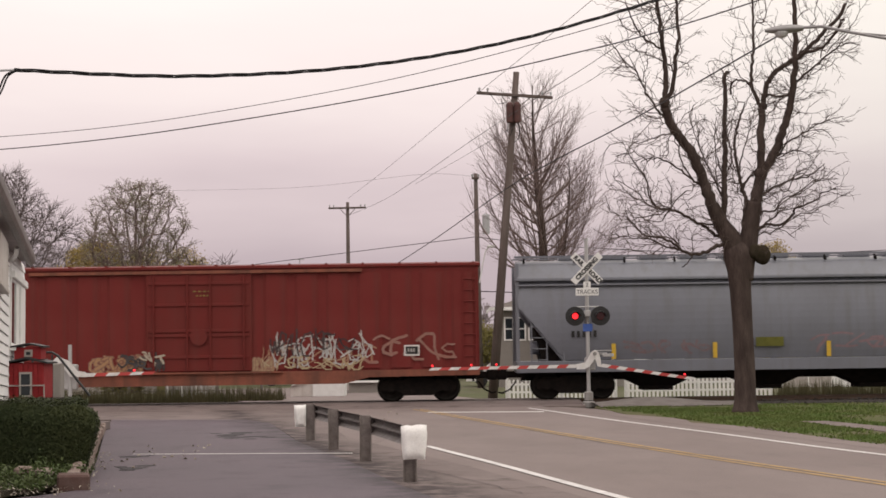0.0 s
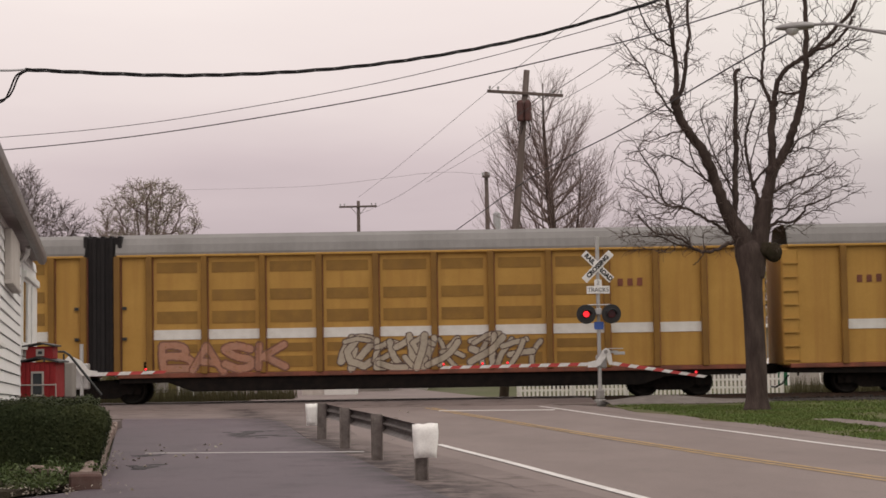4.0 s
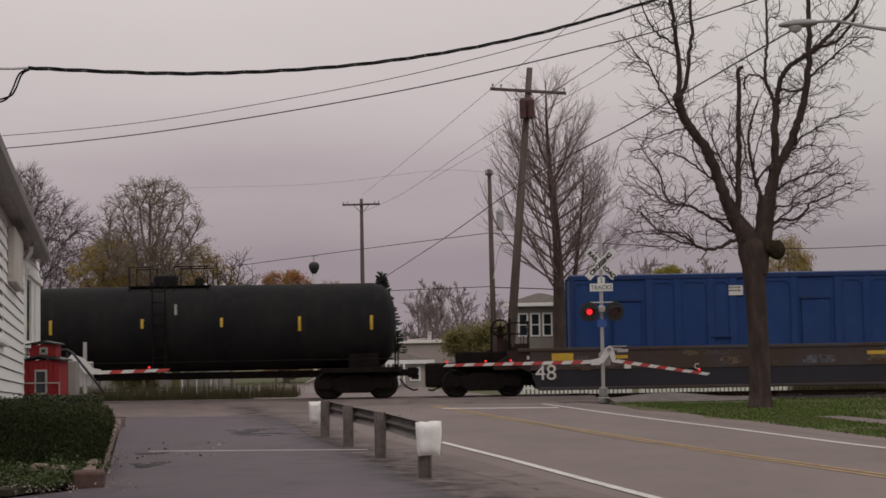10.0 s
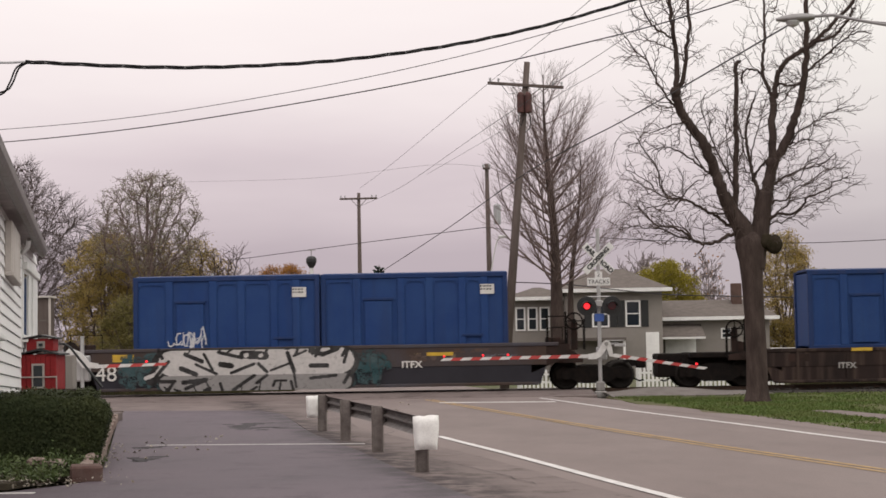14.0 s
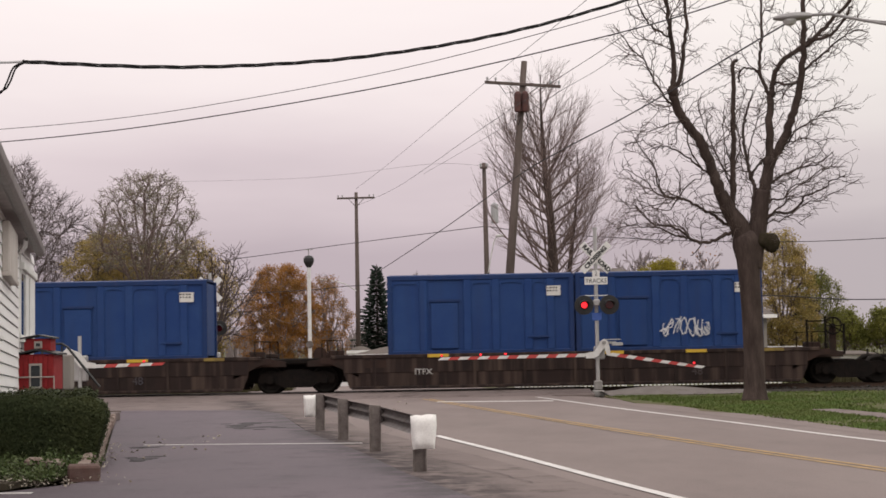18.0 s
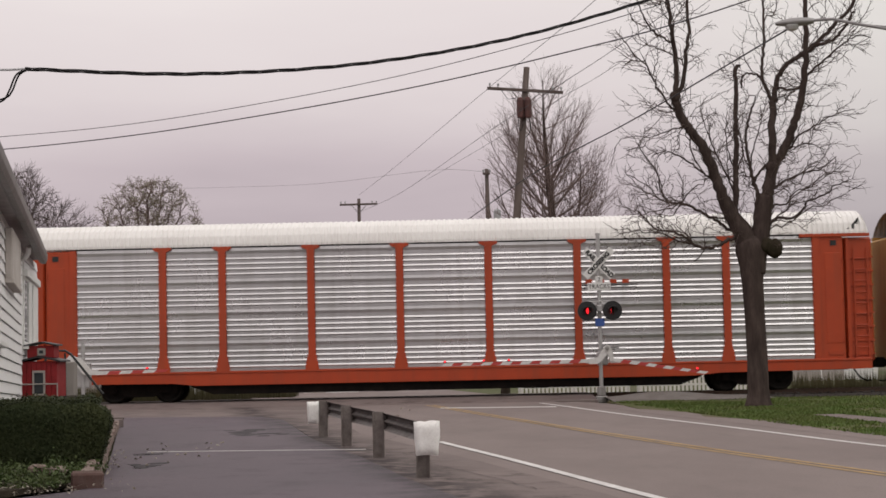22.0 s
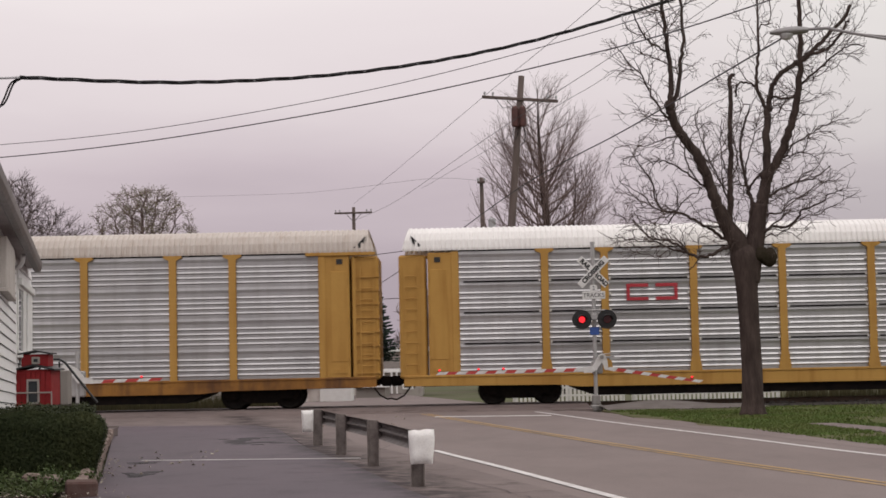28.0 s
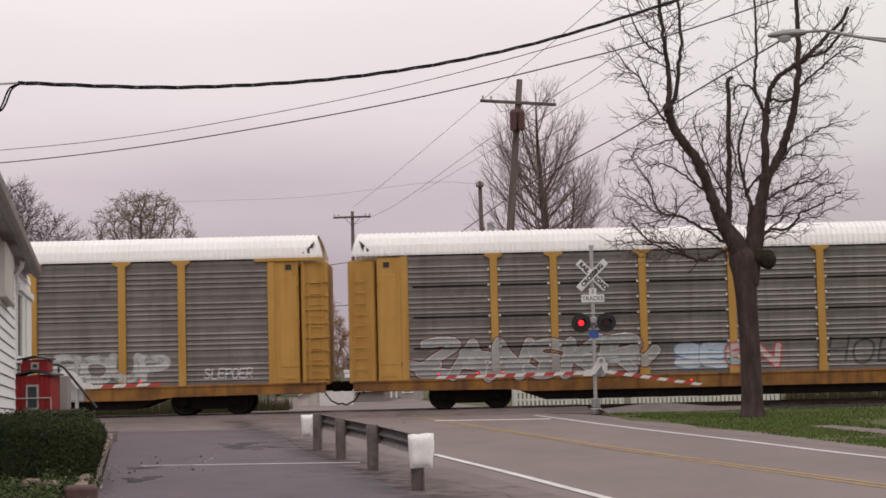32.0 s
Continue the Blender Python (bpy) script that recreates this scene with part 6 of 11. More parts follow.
def crown_tree(x, y, height, seed, label, outline, wide, fork, shoots, bark="bark_far", thin=0.012, step=0.4, stems=1, r0=0.2, lift=0.0, twigs=2, twig_len=0.4, leaf=None, leaves=0, leaf_size=0.08, leaf_low=0.0, deep=0.75, fresh=0.0, droop=0.0, z0=-0.14, power=0.42, lean=0.0, leaders=8, reach=1e9, bow=0.35, low=0.6):
    """A tree grown into an outline: (height share, width share) pairs; wide is the crown's half width."""
    rng = random.Random(seed)
    tr = thing("tree", pose(x, y, z0), label, "tree")
    g_ = Grown()
    trunk = Shape()
    roots = []
    for st in range(stems):
        off = (st - (stems - 1) / 2) * 0.16
        tilt = (st - (stems - 1) / 2) * 0.16 + rng.uniform(-0.03, 0.03)
        last = -1
        pts = []
        m = 7
        for k in range(m + 1):
            z = fork * k / m
            p = (off + tilt * z + lean * z + rng.gauss(0, 0.02), rng.gauss(0, 0.02), z - 0.05 * (k == 0))
            last = g_.node(p, (tilt, 0, 1), last)
            pts.append(p)
        trunk.tube(pts, [r0 * (1.25 if k == 0 else 1 - (0.62 if low < 0.5 else 0.3) * k / m) / (1 + 0.2 * (stems - 1)) for k in range(m + 1)], 10)
        roots.append(last)

    def half(f):
        for (a, b), (c, d) in zip(outline, outline[1:]):
            if a <= f <= c:
                return wide * (b + (d - b) * (f - a) / (c - a))
        return 0.0
    targets = []
    base = fork / height
    while len(targets) < shoots:
        f = rng.uniform(outline[0][0], 1.0)
        w = half(f)
        if rng.random() > w / wide + 0.05:
            continue
        a, q = rng.uniform(0, 6.283), math.sqrt(rng.random())
        knob = 1 + 0.22 * noise.noise(Vector((math.cos(a) * 1.6 + seed, math.sin(a) * 1.6, f * 5)))
        targets.append((w * q * math.cos(a) * knob + lean * f * height, w * q * math.sin(a) * deep * knob, f * height * (0.94 + 0.06 * knob)))
    # straight leaders fan out to the crown's edge first
    for i in range(leaders):
        a = 2.4 * i + rng.uniform(-0.3, 0.3)
        f = 1.0 - 0.55 * (i / max(1, leaders - 1)) ** 1.3 * (1 - base)
        w = half(max(min(f, 0.995), outline[0][0])) * rng.uniform(0.75, 1.0)
        end = Vector((w * math.cos(a) + lean * f * height, w * math.sin(a) * deep, f * height))
        k = roots[i % stems] - int((1 - low) * 7 * (i / max(1, leaders)) + 0.5)
        p0 = Vector(g_.p[k])
        ctl = p0.lerp(end, bow) + Vector((0, 0, 0.22 * (end.z - p0.z)))
        chain, last, q = [k], k, p0
        m = max(3, round((end - p0).length / step))
        for j in range(1, m + 1):
            u = j / m
            r = p0 * (1 - u) ** 2 + ctl * 2 * u * (1 - u) + end * u * u + Vector((rng.gauss(0, 0.04), rng.gauss(0, 0.04), 0))
            last = g_.node(tuple(r), tuple((r - q).normalized()), last)
            chain.append(last)
            q = r
        g_.chains.append(chain)
    targets.sort(key=lambda t: rng.uniform(0, 1) + 0.3 * t[2] / height)
    lo = max(0, roots[0] - int((1 - low) * 7))
    for t in targets:
        g_.reach(t, step, rng, lift, 0.02 + 0.02 * step, far=reach, lo=lo if stems == 1 else 4)
    wood = Shape()
    g_.wood(wood, thin, power, r0 * 0.72, None, twigs, twig_len, rng, droop)
    part("trunk", trunk, M[bark], tr, smooth=True)
    tagged(part("branch_mass", wood, M[bark], tr, fix=False), kind="stuff")
    if leaf:
        cr = Shape()
        ends = [Vector(g_.p[ch[-1]]) for ch in g_.chains if g_.p[ch[-1]][2] >= leaf_low]

        def place(r):
            p = ends[int(len(ends) * r.random() ** (1 + fresh))]
            s = leaf_size * 3.2
            return (p.x + r.gauss(0, s), p.y + r.gauss(0, s), p.z + r.gauss(0, s * 0.8))
        leaf_cloud(cr, place, leaves, leaf_size, rng)
        tagged(part("crown", cr, M[leaf], tr, fix=False), kind="stuff")
    return tr


def fan_tree(x, y, label, trunk, r0, low, count, edge, bark, seed, thin=0.008, deep=0.8, rise=(0.15, 1.1), z0=-0.14):
    """A tree with straight ascending branches all up its trunk, each feathered with finer ones. trunk: (x, z) points; edge: (z, left, right) reach."""
    rng = random.Random(seed)
    tr = thing("tree", pose(x, y, z0), label, "tree")
    spine = along_path([(q[0], 0.0, q[1]) for q in trunk], 6)
    top = spine[-1].z
    part("trunk", Shape().tube(spine, [r0 * (1.0 - 0.96 * (p.z / top) ** 0.72) for p in spine], 10), M["bark"], tr, smooth=True)

    def room(z, right):
        if z <= edge[0][0]:
            return edge[0][2 if right else 1]
        for a, b in zip(edge, edge[1:]):
            if a[0] <= z <= b[0]:
                f = (z - a[0]) / (b[0] - a[0])
                return a[2 if right else 1] * (1 - f) + b[2 if right else 1] * f
        return 0.0

    def shoot(s, p, d, length, r, level):
        n = max(2, round(length / (0.4 if level else 0.22)))
        pts = [p]
        for i in range(n):
            d = (d + Vector((rng.gauss(0, 0.07), rng.gauss(0, 0.07), rng.gauss(0, 0.04) + (0.24 * length / n if level == 2 else 0.06)))).normalized()
            pts.append(pts[-1] + d * (length / n))
        rad = [max(thin * 0.75, r * (1 - 0.85 * i / n)) for i in range(n + 1)]
        s.tube(pts, rad, 5 if r > 0.04 else 3, False)
        if level:
            gap = 0.27 if level == 2 else 0.20
            m = max(2, int(length / gap))
            for k in range(m):
                u = 0.14 + 0.84 * (k + rng.random()) / m
                i = min(n - 1, int(u * n))
                q = pts[i].lerp(pts[i + 1], u * n - i)
                dd = (pts[i + 1] - pts[i]).normalized()
                ax = Vector((rng.gauss(0, 1), rng.gauss(0, 1), rng.gauss(0, 1))).normalized()
                nd = (Matrix.Rotation(rng.uniform(0.45, 0.85), 3, ax) @ dd + Vector((0, 0, 0.1))).normalized()
                rest = length * (1 - u)
                shoot(s, q, nd, min(rest * 0.5 + rng.uniform(0.25, 0.5), 1.7) if level == 2 else rng.uniform(0.2, 0.55), max(thin, rad[i] * 0.5), level - 1)
    wood = Shape()
    for k in range(count):
        u = low + (0.93 - low) * ((k + rng.random()) / count) ** 1.25
        i = min(len(spine) - 2, int(u * (len(spine) - 1)))
        p = spine[i].lerp(spine[i + 1], u * (len(spine) - 1) - i)
        a = 2.4 * k + rng.uniform(-0.4, 0.4)
        d = Vector((math.cos(a), math.sin(a) * deep, rise[0] + (rise[1] - rise[0]) * rng.random() ** (1.3 - 0.7 * u))).normalized()
        reach = rng.uniform(0.78, 1.03)
        L, q, way = 0.0, p, d
        while L < 6.0:
            way = (way + Vector((0, 0, 0.024))).normalized()
            q = q + way * 0.1
            c = spine[min(range(len(spine)), key=lambda j: abs(spine[j].z - q.z))].x if q.z < top else spine[-1].x
            if math.hypot(q.x - c, q.y) > room(q.z, q.x > c) * reach:
                break
            L += 0.1
        shoot(wood, p, d, L, max(0.014, r0 * 0.15 * (1 - 0.7 * u)), 2)
    tagged(part("branch_mass", wood, M[bark], tr, fix=False), kind="stuff")
    return tr


def main_tree():
    rng = random.Random(21)
    tr = thing("tree", pose(7.82, 46.5, 0.0), "large bare street tree with forked limbs and a burl", "tree")
    s = Shape()
    prof = [(0.42, -0.05), (0.34, 0.10), (0.285, 0.35), (0.27, 1.2), (0.265, 2.4), (0.28, 3.2), (0.32, 3.7), (0.39, 4.05), (0.38, 4.25), (0.26, 4.42), (0.08, 4.5)]
    pts = [Vector((0.02 * math.sin(z) - 0.02 * z, 0, z)) for _, z in prof]
    s.tube(pts, [r for r, _ in prof], 18)
    s.v = [(x * (1 + 0.05 * noise.noise(Vector((x * 4, y * 4, z * 1.3)))), y * (1 + 0.05 * noise.noise(Vector((y * 4, x * 4, z * 1.3)))), z) for x, y, z in s.v]
    part("trunk", s, M["bark"], tr, smooth=True)
    for line, radii in (([(-0.06, 0.0, 3.45), (-0.14, 0, 4.0), (-0.26, -0.02, 4.5), (-0.56, -0.04, 5.0), (-0.76, -0.07, 5.45)], (0.25, 0.30, 0.26, 0.20, 0.165)), ([(0.02, 0, 3.45), (0.05, 0, 4.0), (0.16, 0, 4.46), (0.29, 0.01, 5.05), (0.38, 0.01, 5.5)], (0.25, 0.29, 0.25, 0.205, 0.18))):
        s = Shape().tube(along_path(line), [radii[min(4, k // 5)] + (radii[min(4, k // 5 + 1)] - radii[min(4, k // 5)]) * (k % 5) / 5 for k in range(21)], 14)
        s.v = [(x + 0.02 * noise.noise(Vector((x * 4, y * 4, z * 2))), y + 0.02 * noise.noise(Vector((y * 4, z * 2, x * 4))), z) for x, y, z in s.v]
        part("limb_collar", s, M["bark"], tr, smooth=True)
    s = Shape()
    prof = [(0.0, -0.30), (0.12, -0.27), (0.21, -0.18), (0.26, -0.04), (0.255, 0.08), (0.20, 0.19), (0.11, 0.25), (0.0, 0.27)]
    s.lathe((0.50, -0.14, 4.12), [(r * 0.86, h * 0.9) for r, h in prof], 16)
    s.tube([(0.20, -0.06, 4.22), (0.42, -0.12, 4.16)], [0.26, 0.20], 12)
    s.v = [(x + 0.06 * noise.noise(Vector((x * 6, y * 6, z * 6))), y + 0.06 * noise.noise(Vector((z * 6, x * 6, y * 6))), z + 0.05 * noise.noise(Vector((y * 6, z * 6, x * 6)))) for x, y, z in s.v]
    part("burl", s, M["burl"], tr, "round dark mossy burl on the trunk", smooth=True)
    twigs = Shape()
    g_ = Grown()
    lines = {}
    for name_, (r, tip, root, drift, line) in MAIN_LIMBS.items():
        y0 = 0.0
        if root:
            y0 = min(lines[root], key=lambda p: ((7.82 + p.x) / (1 + p.y / 46.5) - 7.82 - line[0][0]) ** 2 + (1.6 + (p.z - 1.6) / (1 + p.y / 46.5) - line[0][1]) ** 2).y
        m = len(line) - 1
        pts = along_path([(x, y0 + drift * 1.6 * (i / m) ** 1.3, z) for i, (x, z) in enumerate(line)])
        pts = [Vector(((7.82 + p.x) * (1 + p.y / 46.5) - 7.82, p.y, 1.6 + (p.z - 1.6) * (1 + p.y / 46.5))) for p in pts]
        n = len(pts)
        pts = [pts[0]] + [p + Vector((rng.gauss(0, 0.014), rng.gauss(0, 0.02), rng.gauss(0, 0.014))) for p in pts[1:]]
        lines[name_] = pts
        rad = [(r + (tip - r) * i / (n - 1)) * (1 + 0.08 * noise.noise(p * 2.2)) for i, p in enumerate(pts)]
        ls = Shape()
        ls.tube(pts, [q * 0.9 for q in rad], 10 if r > 0.1 else 7)
        part("limb", ls, M["bark"], tr, smooth=True)
        last = -1
        for i, p in enumerate(pts):
            d = (pts[min(i + 1, n - 1)] - pts[max(i - 1, 0)]).normalized()
            last = g_.node(tuple(p), tuple(d), last)
    # swellings where the two leaders were once cut
    for nm, k, q in (("left", -1, 0.16), ("right_inner", -1, 0.13), ("right", -1, 0.19)):
        c = lines[nm][k]
        kn = Shape().lathe(tuple(c), [(0.0, -q), (0.7 * q, -0.72 * q), (q, 0.0), (0.72 * q, 0.66 * q), (0.0, q)], 12)
        kn.v = [(x + 0.04 * noise.noise(Vector((x * 7, y * 7, z * 7))), y + 0.04 * noise.noise(Vector((z * 7, x * 7, y * 7))), z) for x, y, z in kn.v]
        part("knot", kn, M["bark"], tr, smooth=True)
    # shoots sprout round the limbs' outer lengths, longer on the upper left, sparse on the right
    thick = [(nm, 1.0 if nm in ("left", "right", "right_inner", "dead_stub") else 2.2) for nm in lines]
    names, weights = [n_ for n_, _ in thick], [w_ * len(lines[n_]) for n_, w_ in thick]
    aims = []
    while len(aims) < 2300:
        nm = rng.choices(names, weights)[0]
        pts = lines[nm]
        u = rng.random() ** 0.7
        p = pts[int(u * (len(pts) - 1))]
        if nm in ("left", "right") and u < 0.45:
            continue
        spread = rng.uniform(0.25, 1.0) * (0.95 if p.x < 0.3 else 0.75)
        q = p + Vector((rng.gauss(0, 0.62), rng.gauss(0, 0.7), rng.gauss(0.22, 0.55))) * spread
        q.x += 0.25 * (1 if q.x > 0.2 else -1) * rng.random()
        if q.z > 4.1 and -4.0 < q.x < 3.2:
            aims.append(tuple(q))
    aims.sort(key=lambda t: min((t[0] - l[0].x) ** 2 + (t[2] - l[0].z) ** 2 for l in lines.values()) + rng.uniform(0, 0.8))
    for t in aims:
        g_.reach(t, 0.16, rng, 0.03, 0.034, far=1.5)
    g_.wood(twigs, 0.0062, 0.40, 0.035, None, 1, 0.22, rng, 0.05)
    tagged(part("twig_mass", twigs, M["bark_twig"], tr, fix=False), kind="stuff")


main_tree()
# overhead lines
def line_of(pts, n=10):
    return [Vector(v) for v in smooth_line(pts, n)]


twisted(line_of([(-3.86, 16.00, 4.24), (-2.43, 16.74, 4.28), (-0.86, 17.56, 4.48), (0.75, 18.40, 4.87), (2.46, 19.29, 5.48), (3.85, 20.00, 6.07), (7.5, 21.8, 7.8)], 60), 0.013, "thick twisted black service cable")
wire(line_of([(-4.75, 16.45, 4.36), (-4.15, 16.13, 4.26), (-3.86, 16.00, 4.24)]), 0.011, "pale insulated cable end", "grey_can", "cable_end")
for k in (0.0, 0.028):
    wire(line_of([(-3.86 + k, 16.00, 4.235), (-3.97 + k, 16.10, 4.20), (-4.05 + k, 16.17, 4.07), (-4.14 + k, 16.26, 3.99 + k), (-4.41, 16.50, 3.97 + k)]), 0.009, "looped black drop cable", "cable", "drop_cable")
mast = thing("service_mast", pose(-4.75, 16.45, 3.0), "grey conduit mast on the house that carries the cable", "conduit mast")
part("conduit", Shape().tube([(0, 0, 0), (0, 0, 1.5)], 0.035, 8), M["galv"], mast)
wire(line_of([(-14.5, 43.7, 6.98), (-10.38, 40.30, 6.70), (-7.30, 37.75, 6.55), (-4.59, 35.50, 6.54), (-1.08, 32.59, 6.67), (1.91, 30.12, 6.97), (4.48, 28.00, 7.38), (9, 24.4, 8.3)]), 0.0075, "thin grey overhead wire above the street")
wire(line_of([(-14.5, 43.6, 6.64), (-10.41, 40.41, 6.42), (-7.35, 38.00, 6.33), (-4.64, 35.87, 6.35), (-1.10, 33.08, 6.48), (1.93, 30.69, 6.73), (4.48, 28.69, 7.08), (9, 25.2, 8.1)]), 0.012, "dark overhead wire above the street")
wire(line_of([(-5.00, 105.00, 5.65), (-0.45, 76.82, 6.58), (2.18, 60.56, 7.26), (3.44, 52.83, 7.41), (4.40, 46.84, 7.42), (5.26, 41.60, 7.50), (6.50, 34.00, 7.66)]), 0.018, "dark wire rising to the street lamp")
wire(line_of([(-6.23, 117.00, 12.05), (-3.20, 94.31, 11.38), (1.20, 61.50, 10.64), (3.48, 44.58, 10.22), (5.0, 33.0, 10.1)]), 0.008, "thin line between utility poles")
wire(line_of([(-6.25, 117.00, 10.9), (-2.73, 93.02, 9.99), (1.16, 66.62, 9.69), (3.28, 52.29, 9.45), (4.31, 45.33, 9.33), (6.2, 32.0, 9.2)]), 0.009, "thin line between utility poles")
wire(line_of([(-1.49, 100.00, 11.30), (1.78, 74.73, 10.47), (3.73, 59.65, 10.08), (4.84, 51.07, 9.81), (7.6, 30.0, 9.6)]), 0.008, "thin line over the street")
wire(line_of([(-28.94, 160.00, 16.82), (-13.21, 126.75, 13.69), (-7.57, 114.82, 12.73), (-1.17, 101.31, 11.97), (1.5, 95.0, 11.2)]), 0.007, "faint line to the second pole")
wire(line_of([(-14.67, 110.00, 7.05), (-5.42, 100.96, 7.53), (1.80, 95.0, 7.93)]), 0.02, "wire between poles across the tracks")
wire(line_of([(1.80, 95.0, 7.93), (3.63, 93.83, 7.58), (6.58, 93.54, 7.25), (14.47, 92.78, 6.74), (22.51, 92.00, 6.73), (40, 91, 7.6)]), 0.02, "long wire behind the houses")
wire(line_of([(-15.05, 110.00, 4.96), (-8.22, 103.40, 4.98), (-5.44, 100.71, 5.08), (1.80, 95.0, 5.06)]), 0.02, "low wire across the trees")
wire(line_of([(1.80, 95.0, 5.02), (5.94, 93.60, 4.73), (10.92, 93.13, 4.13), (17.00, 92.55, 3.86), (22.71, 92.00, 3.57), (40, 91, 3.9)]), 0.028, "low wire in front of the houses")

# ---- street lamp at the kerb ----
sl = thing("street_lamp", pose(13.0, 31.0, -0.1), "cobra-head street lamp on a long arm over the road", "street lamp")
part("pole", Shape().tube([(0, 0, 0), (0, 0, 9.0)], [0.14, 0.09], 12), M["wood_pole"], sl)
part("arm", Shape().tube([(0, 0, 6.2), (-2.6, 1.0, 7.10), (-4.6, 2.0, 7.50), (-5.25, 2.31, 7.69), (-5.73, 2.54, 7.85), (-6.1, 2.8, 7.88)], [0.045, 0.035, 0.03, 0.03, 0.03, 0.03], 8), M["lamp_grey"], sl)
part("stay", Shape().tube([(0, 0, 6.6), (-2.6, 1.0, 7.18), (-4.6, 2.0, 7.56), (-5.3, 2.33, 7.70)], 0.015, 6), M["lamp_grey"], sl)
hd = Shape()
LX = [0, 0.10, 0.25, 0.42, 0.58, 0.68, 0.72]
hd.sheet([k * math.pi / 6 for k in range(13)], LX, lambda x, a: (-6.05 - x, 2.8 + 0.15 * math.cos(a) * math.sin(math.pi * (0.15 + 0.8 * x / 0.72)) ** 0.6, 7.86 - 0.05 * x + (0.10 if math.sin(a) > 0 else 0.07) * math.sin(a) * math.sin(math.pi * (0.15 + 0.8 * x / 0.72)) ** 0.6))
part("lamp_head", hd, M["lamp_grey"], sl, smooth=True)
part("lens", Shape().lathe((-6.46, 2.8, 7.68), [(0.03, 0.0), (0.10, 0.03), (0.135, 0.09), (0.14, 0.12)], 14), M["lens"], sl)

# ---- houses across the tracks ----
def window_on(parent, x0, x1, z0, z1, y, shutters=False):
    f = Shape().box(x0, x1, y - 0.05, y + 0.03, z0, z1, 0.01)
    w = part("window", f, M["trim"], parent)
    part("pane", Shape().box(x0 + 0.09, x1 - 0.09, y - 0.058, y - 0.03, z0 + 0.09, (z0 + z1) / 2 - 0.03), M["window"], w)
    part("pane", Shape().box(x0 + 0.09, x1 - 0.09, y - 0.058, y - 0.03, (z0 + z1) / 2 + 0.03, z1 - 0.09), M["window"], w)
    if shutters:
        for a in (x0 - 0.42, x1 + 0.04):
            part("shutter", Shape().box(a, a + 0.38, y - 0.05, y - 0.01, z0, z1, 0.01), M["black"], w)


def hip_house(x0, x1, y0, y1, eave, ridge, wall, roof, label, over=0.5, crest=None):
    h = thing("house", pose((x0 + x1) / 2, y0, -0.14), label, "house")
    w, d = (x1 - x0) / 2, y1 - y0
    part("wall", Shape().box(-w, w, 0, d, 0, eave), M[wall], h)
    s = Shape()
    rx = crest or max(0.2, w - d * 0.45)
    s.add([(-w - over, -over, eave), (w + over, -over, eave), (w + over, d + over, eave), (-w - over, d + over, eave), (-rx, d / 2, ridge), (rx, d / 2, ridge)], [(0, 1, 5, 4), (1, 2, 5), (2, 3, 4, 5), (3, 0, 4), (0, 1, 2, 3)])
    part("roof", s, M[roof], h)
    f = Shape()
    f.box(-w - over, w + over, -over - 0.04, -over, eave - 0.16, eave + 0.03, 0.01)
    f.box(-w - over - 0.04, -w - over, -over, d + over, eave - 0.16, eave + 0.03, 0.01)
    part("fascia", f, M["trim"], h, "white fascia board")
    return h


h1 = hip_house(5.9, 10.9, 94.0, 103.0, 4.6, 5.85, "greige", "shingle", "grey-beige hip-roofed house with white fascia and dark shutters", crest=0.9)
window_on(h1, -1.2, -0.3, 2.6, 4.0, 0.0, True)
window_on(h1, 0.55, 1.35, 2.6, 4.0, 0.0, True)
part("porch_roof", Shape().prism([(-2.7, 1.9), (0.4, 1.9), (0.4, 2.05), (-2.7, 2.05)], -1.8, 0, "y"), M["shingle"], h1)
for x in (-2.5, -1.0, 0.25):
    part("porch_post", Shape().box(x, x + 0.12, -1.7, -1.58, 0, 1.9), M["trim"], h1)
part("door", Shape().box(1.6, 2.3, -0.05, 0.02, 0.3, 2.3, 0.01), M["trim"], h1)
h2 = hip_house(3.0, 6.2, 97.0, 103.0, 4.3, 4.95, "greige", "shingle", "lower side wing with a row of sash windows")
for k in range(4):
    window_on(h2, -1.35 + 0.66 * k, -0.8 + 0.66 * k, 2.5, 3.8, 0.0)
h3 = hip_house(11.0, 17.4, 99.0, 106.0, 3.1, 4.15, "greige", "shingle", "long low grey-beige house with white gutter and a small window", crest=2.6)
window_on(h3, 0.5, 1.1, 1.9, 2.5, 0.0)
part("garage_door", Shape().box(-2.6, -0.9, -0.06, 0.02, 0.15, 2.1, 0.01), M["trim"], h3)
part("porch_roof", Shape().prism([(-1.8, 1.95), (-1.8, 2.03), (0.0, 2.75), (0.0, 2.67)], -3.6, -0.6, "x"), M["shingle"], h3)
part("porch_fascia", Shape().box(-3.6, -0.6, -1.84, -1.80, 1.92, 2.03, 0.005), M["trim"], h3)
part("chimney", Shape().box(1.55, 2.1, 2.4, 3.0, 3.2, 5.05, 0.02), M["chimney"], h3, "dark brick chimney")
h4 = hip_house(-5.1, 0.55, 132.0, 139.0, 2.6, 2.85, "pinkish", "pinkish", "low pale pinkish shed behind the crossing", 0.2)
part("vent", Shape().tube([(0.1, 1, 2.4), (0.1, 1, 3.3)], 0.15, 8), M["white_metal"], h4)
hip_house(-6.6, -5.3, 112.0, 116.0, 1.5, 1.8, "greige", "shingle", "small grey shed beside the pole", 0.1)
cab_ = thing("storage_box", pose(-6.35, 74.0, -0.14), "low white shed with a sloping lid beyond the second track", "storage box")
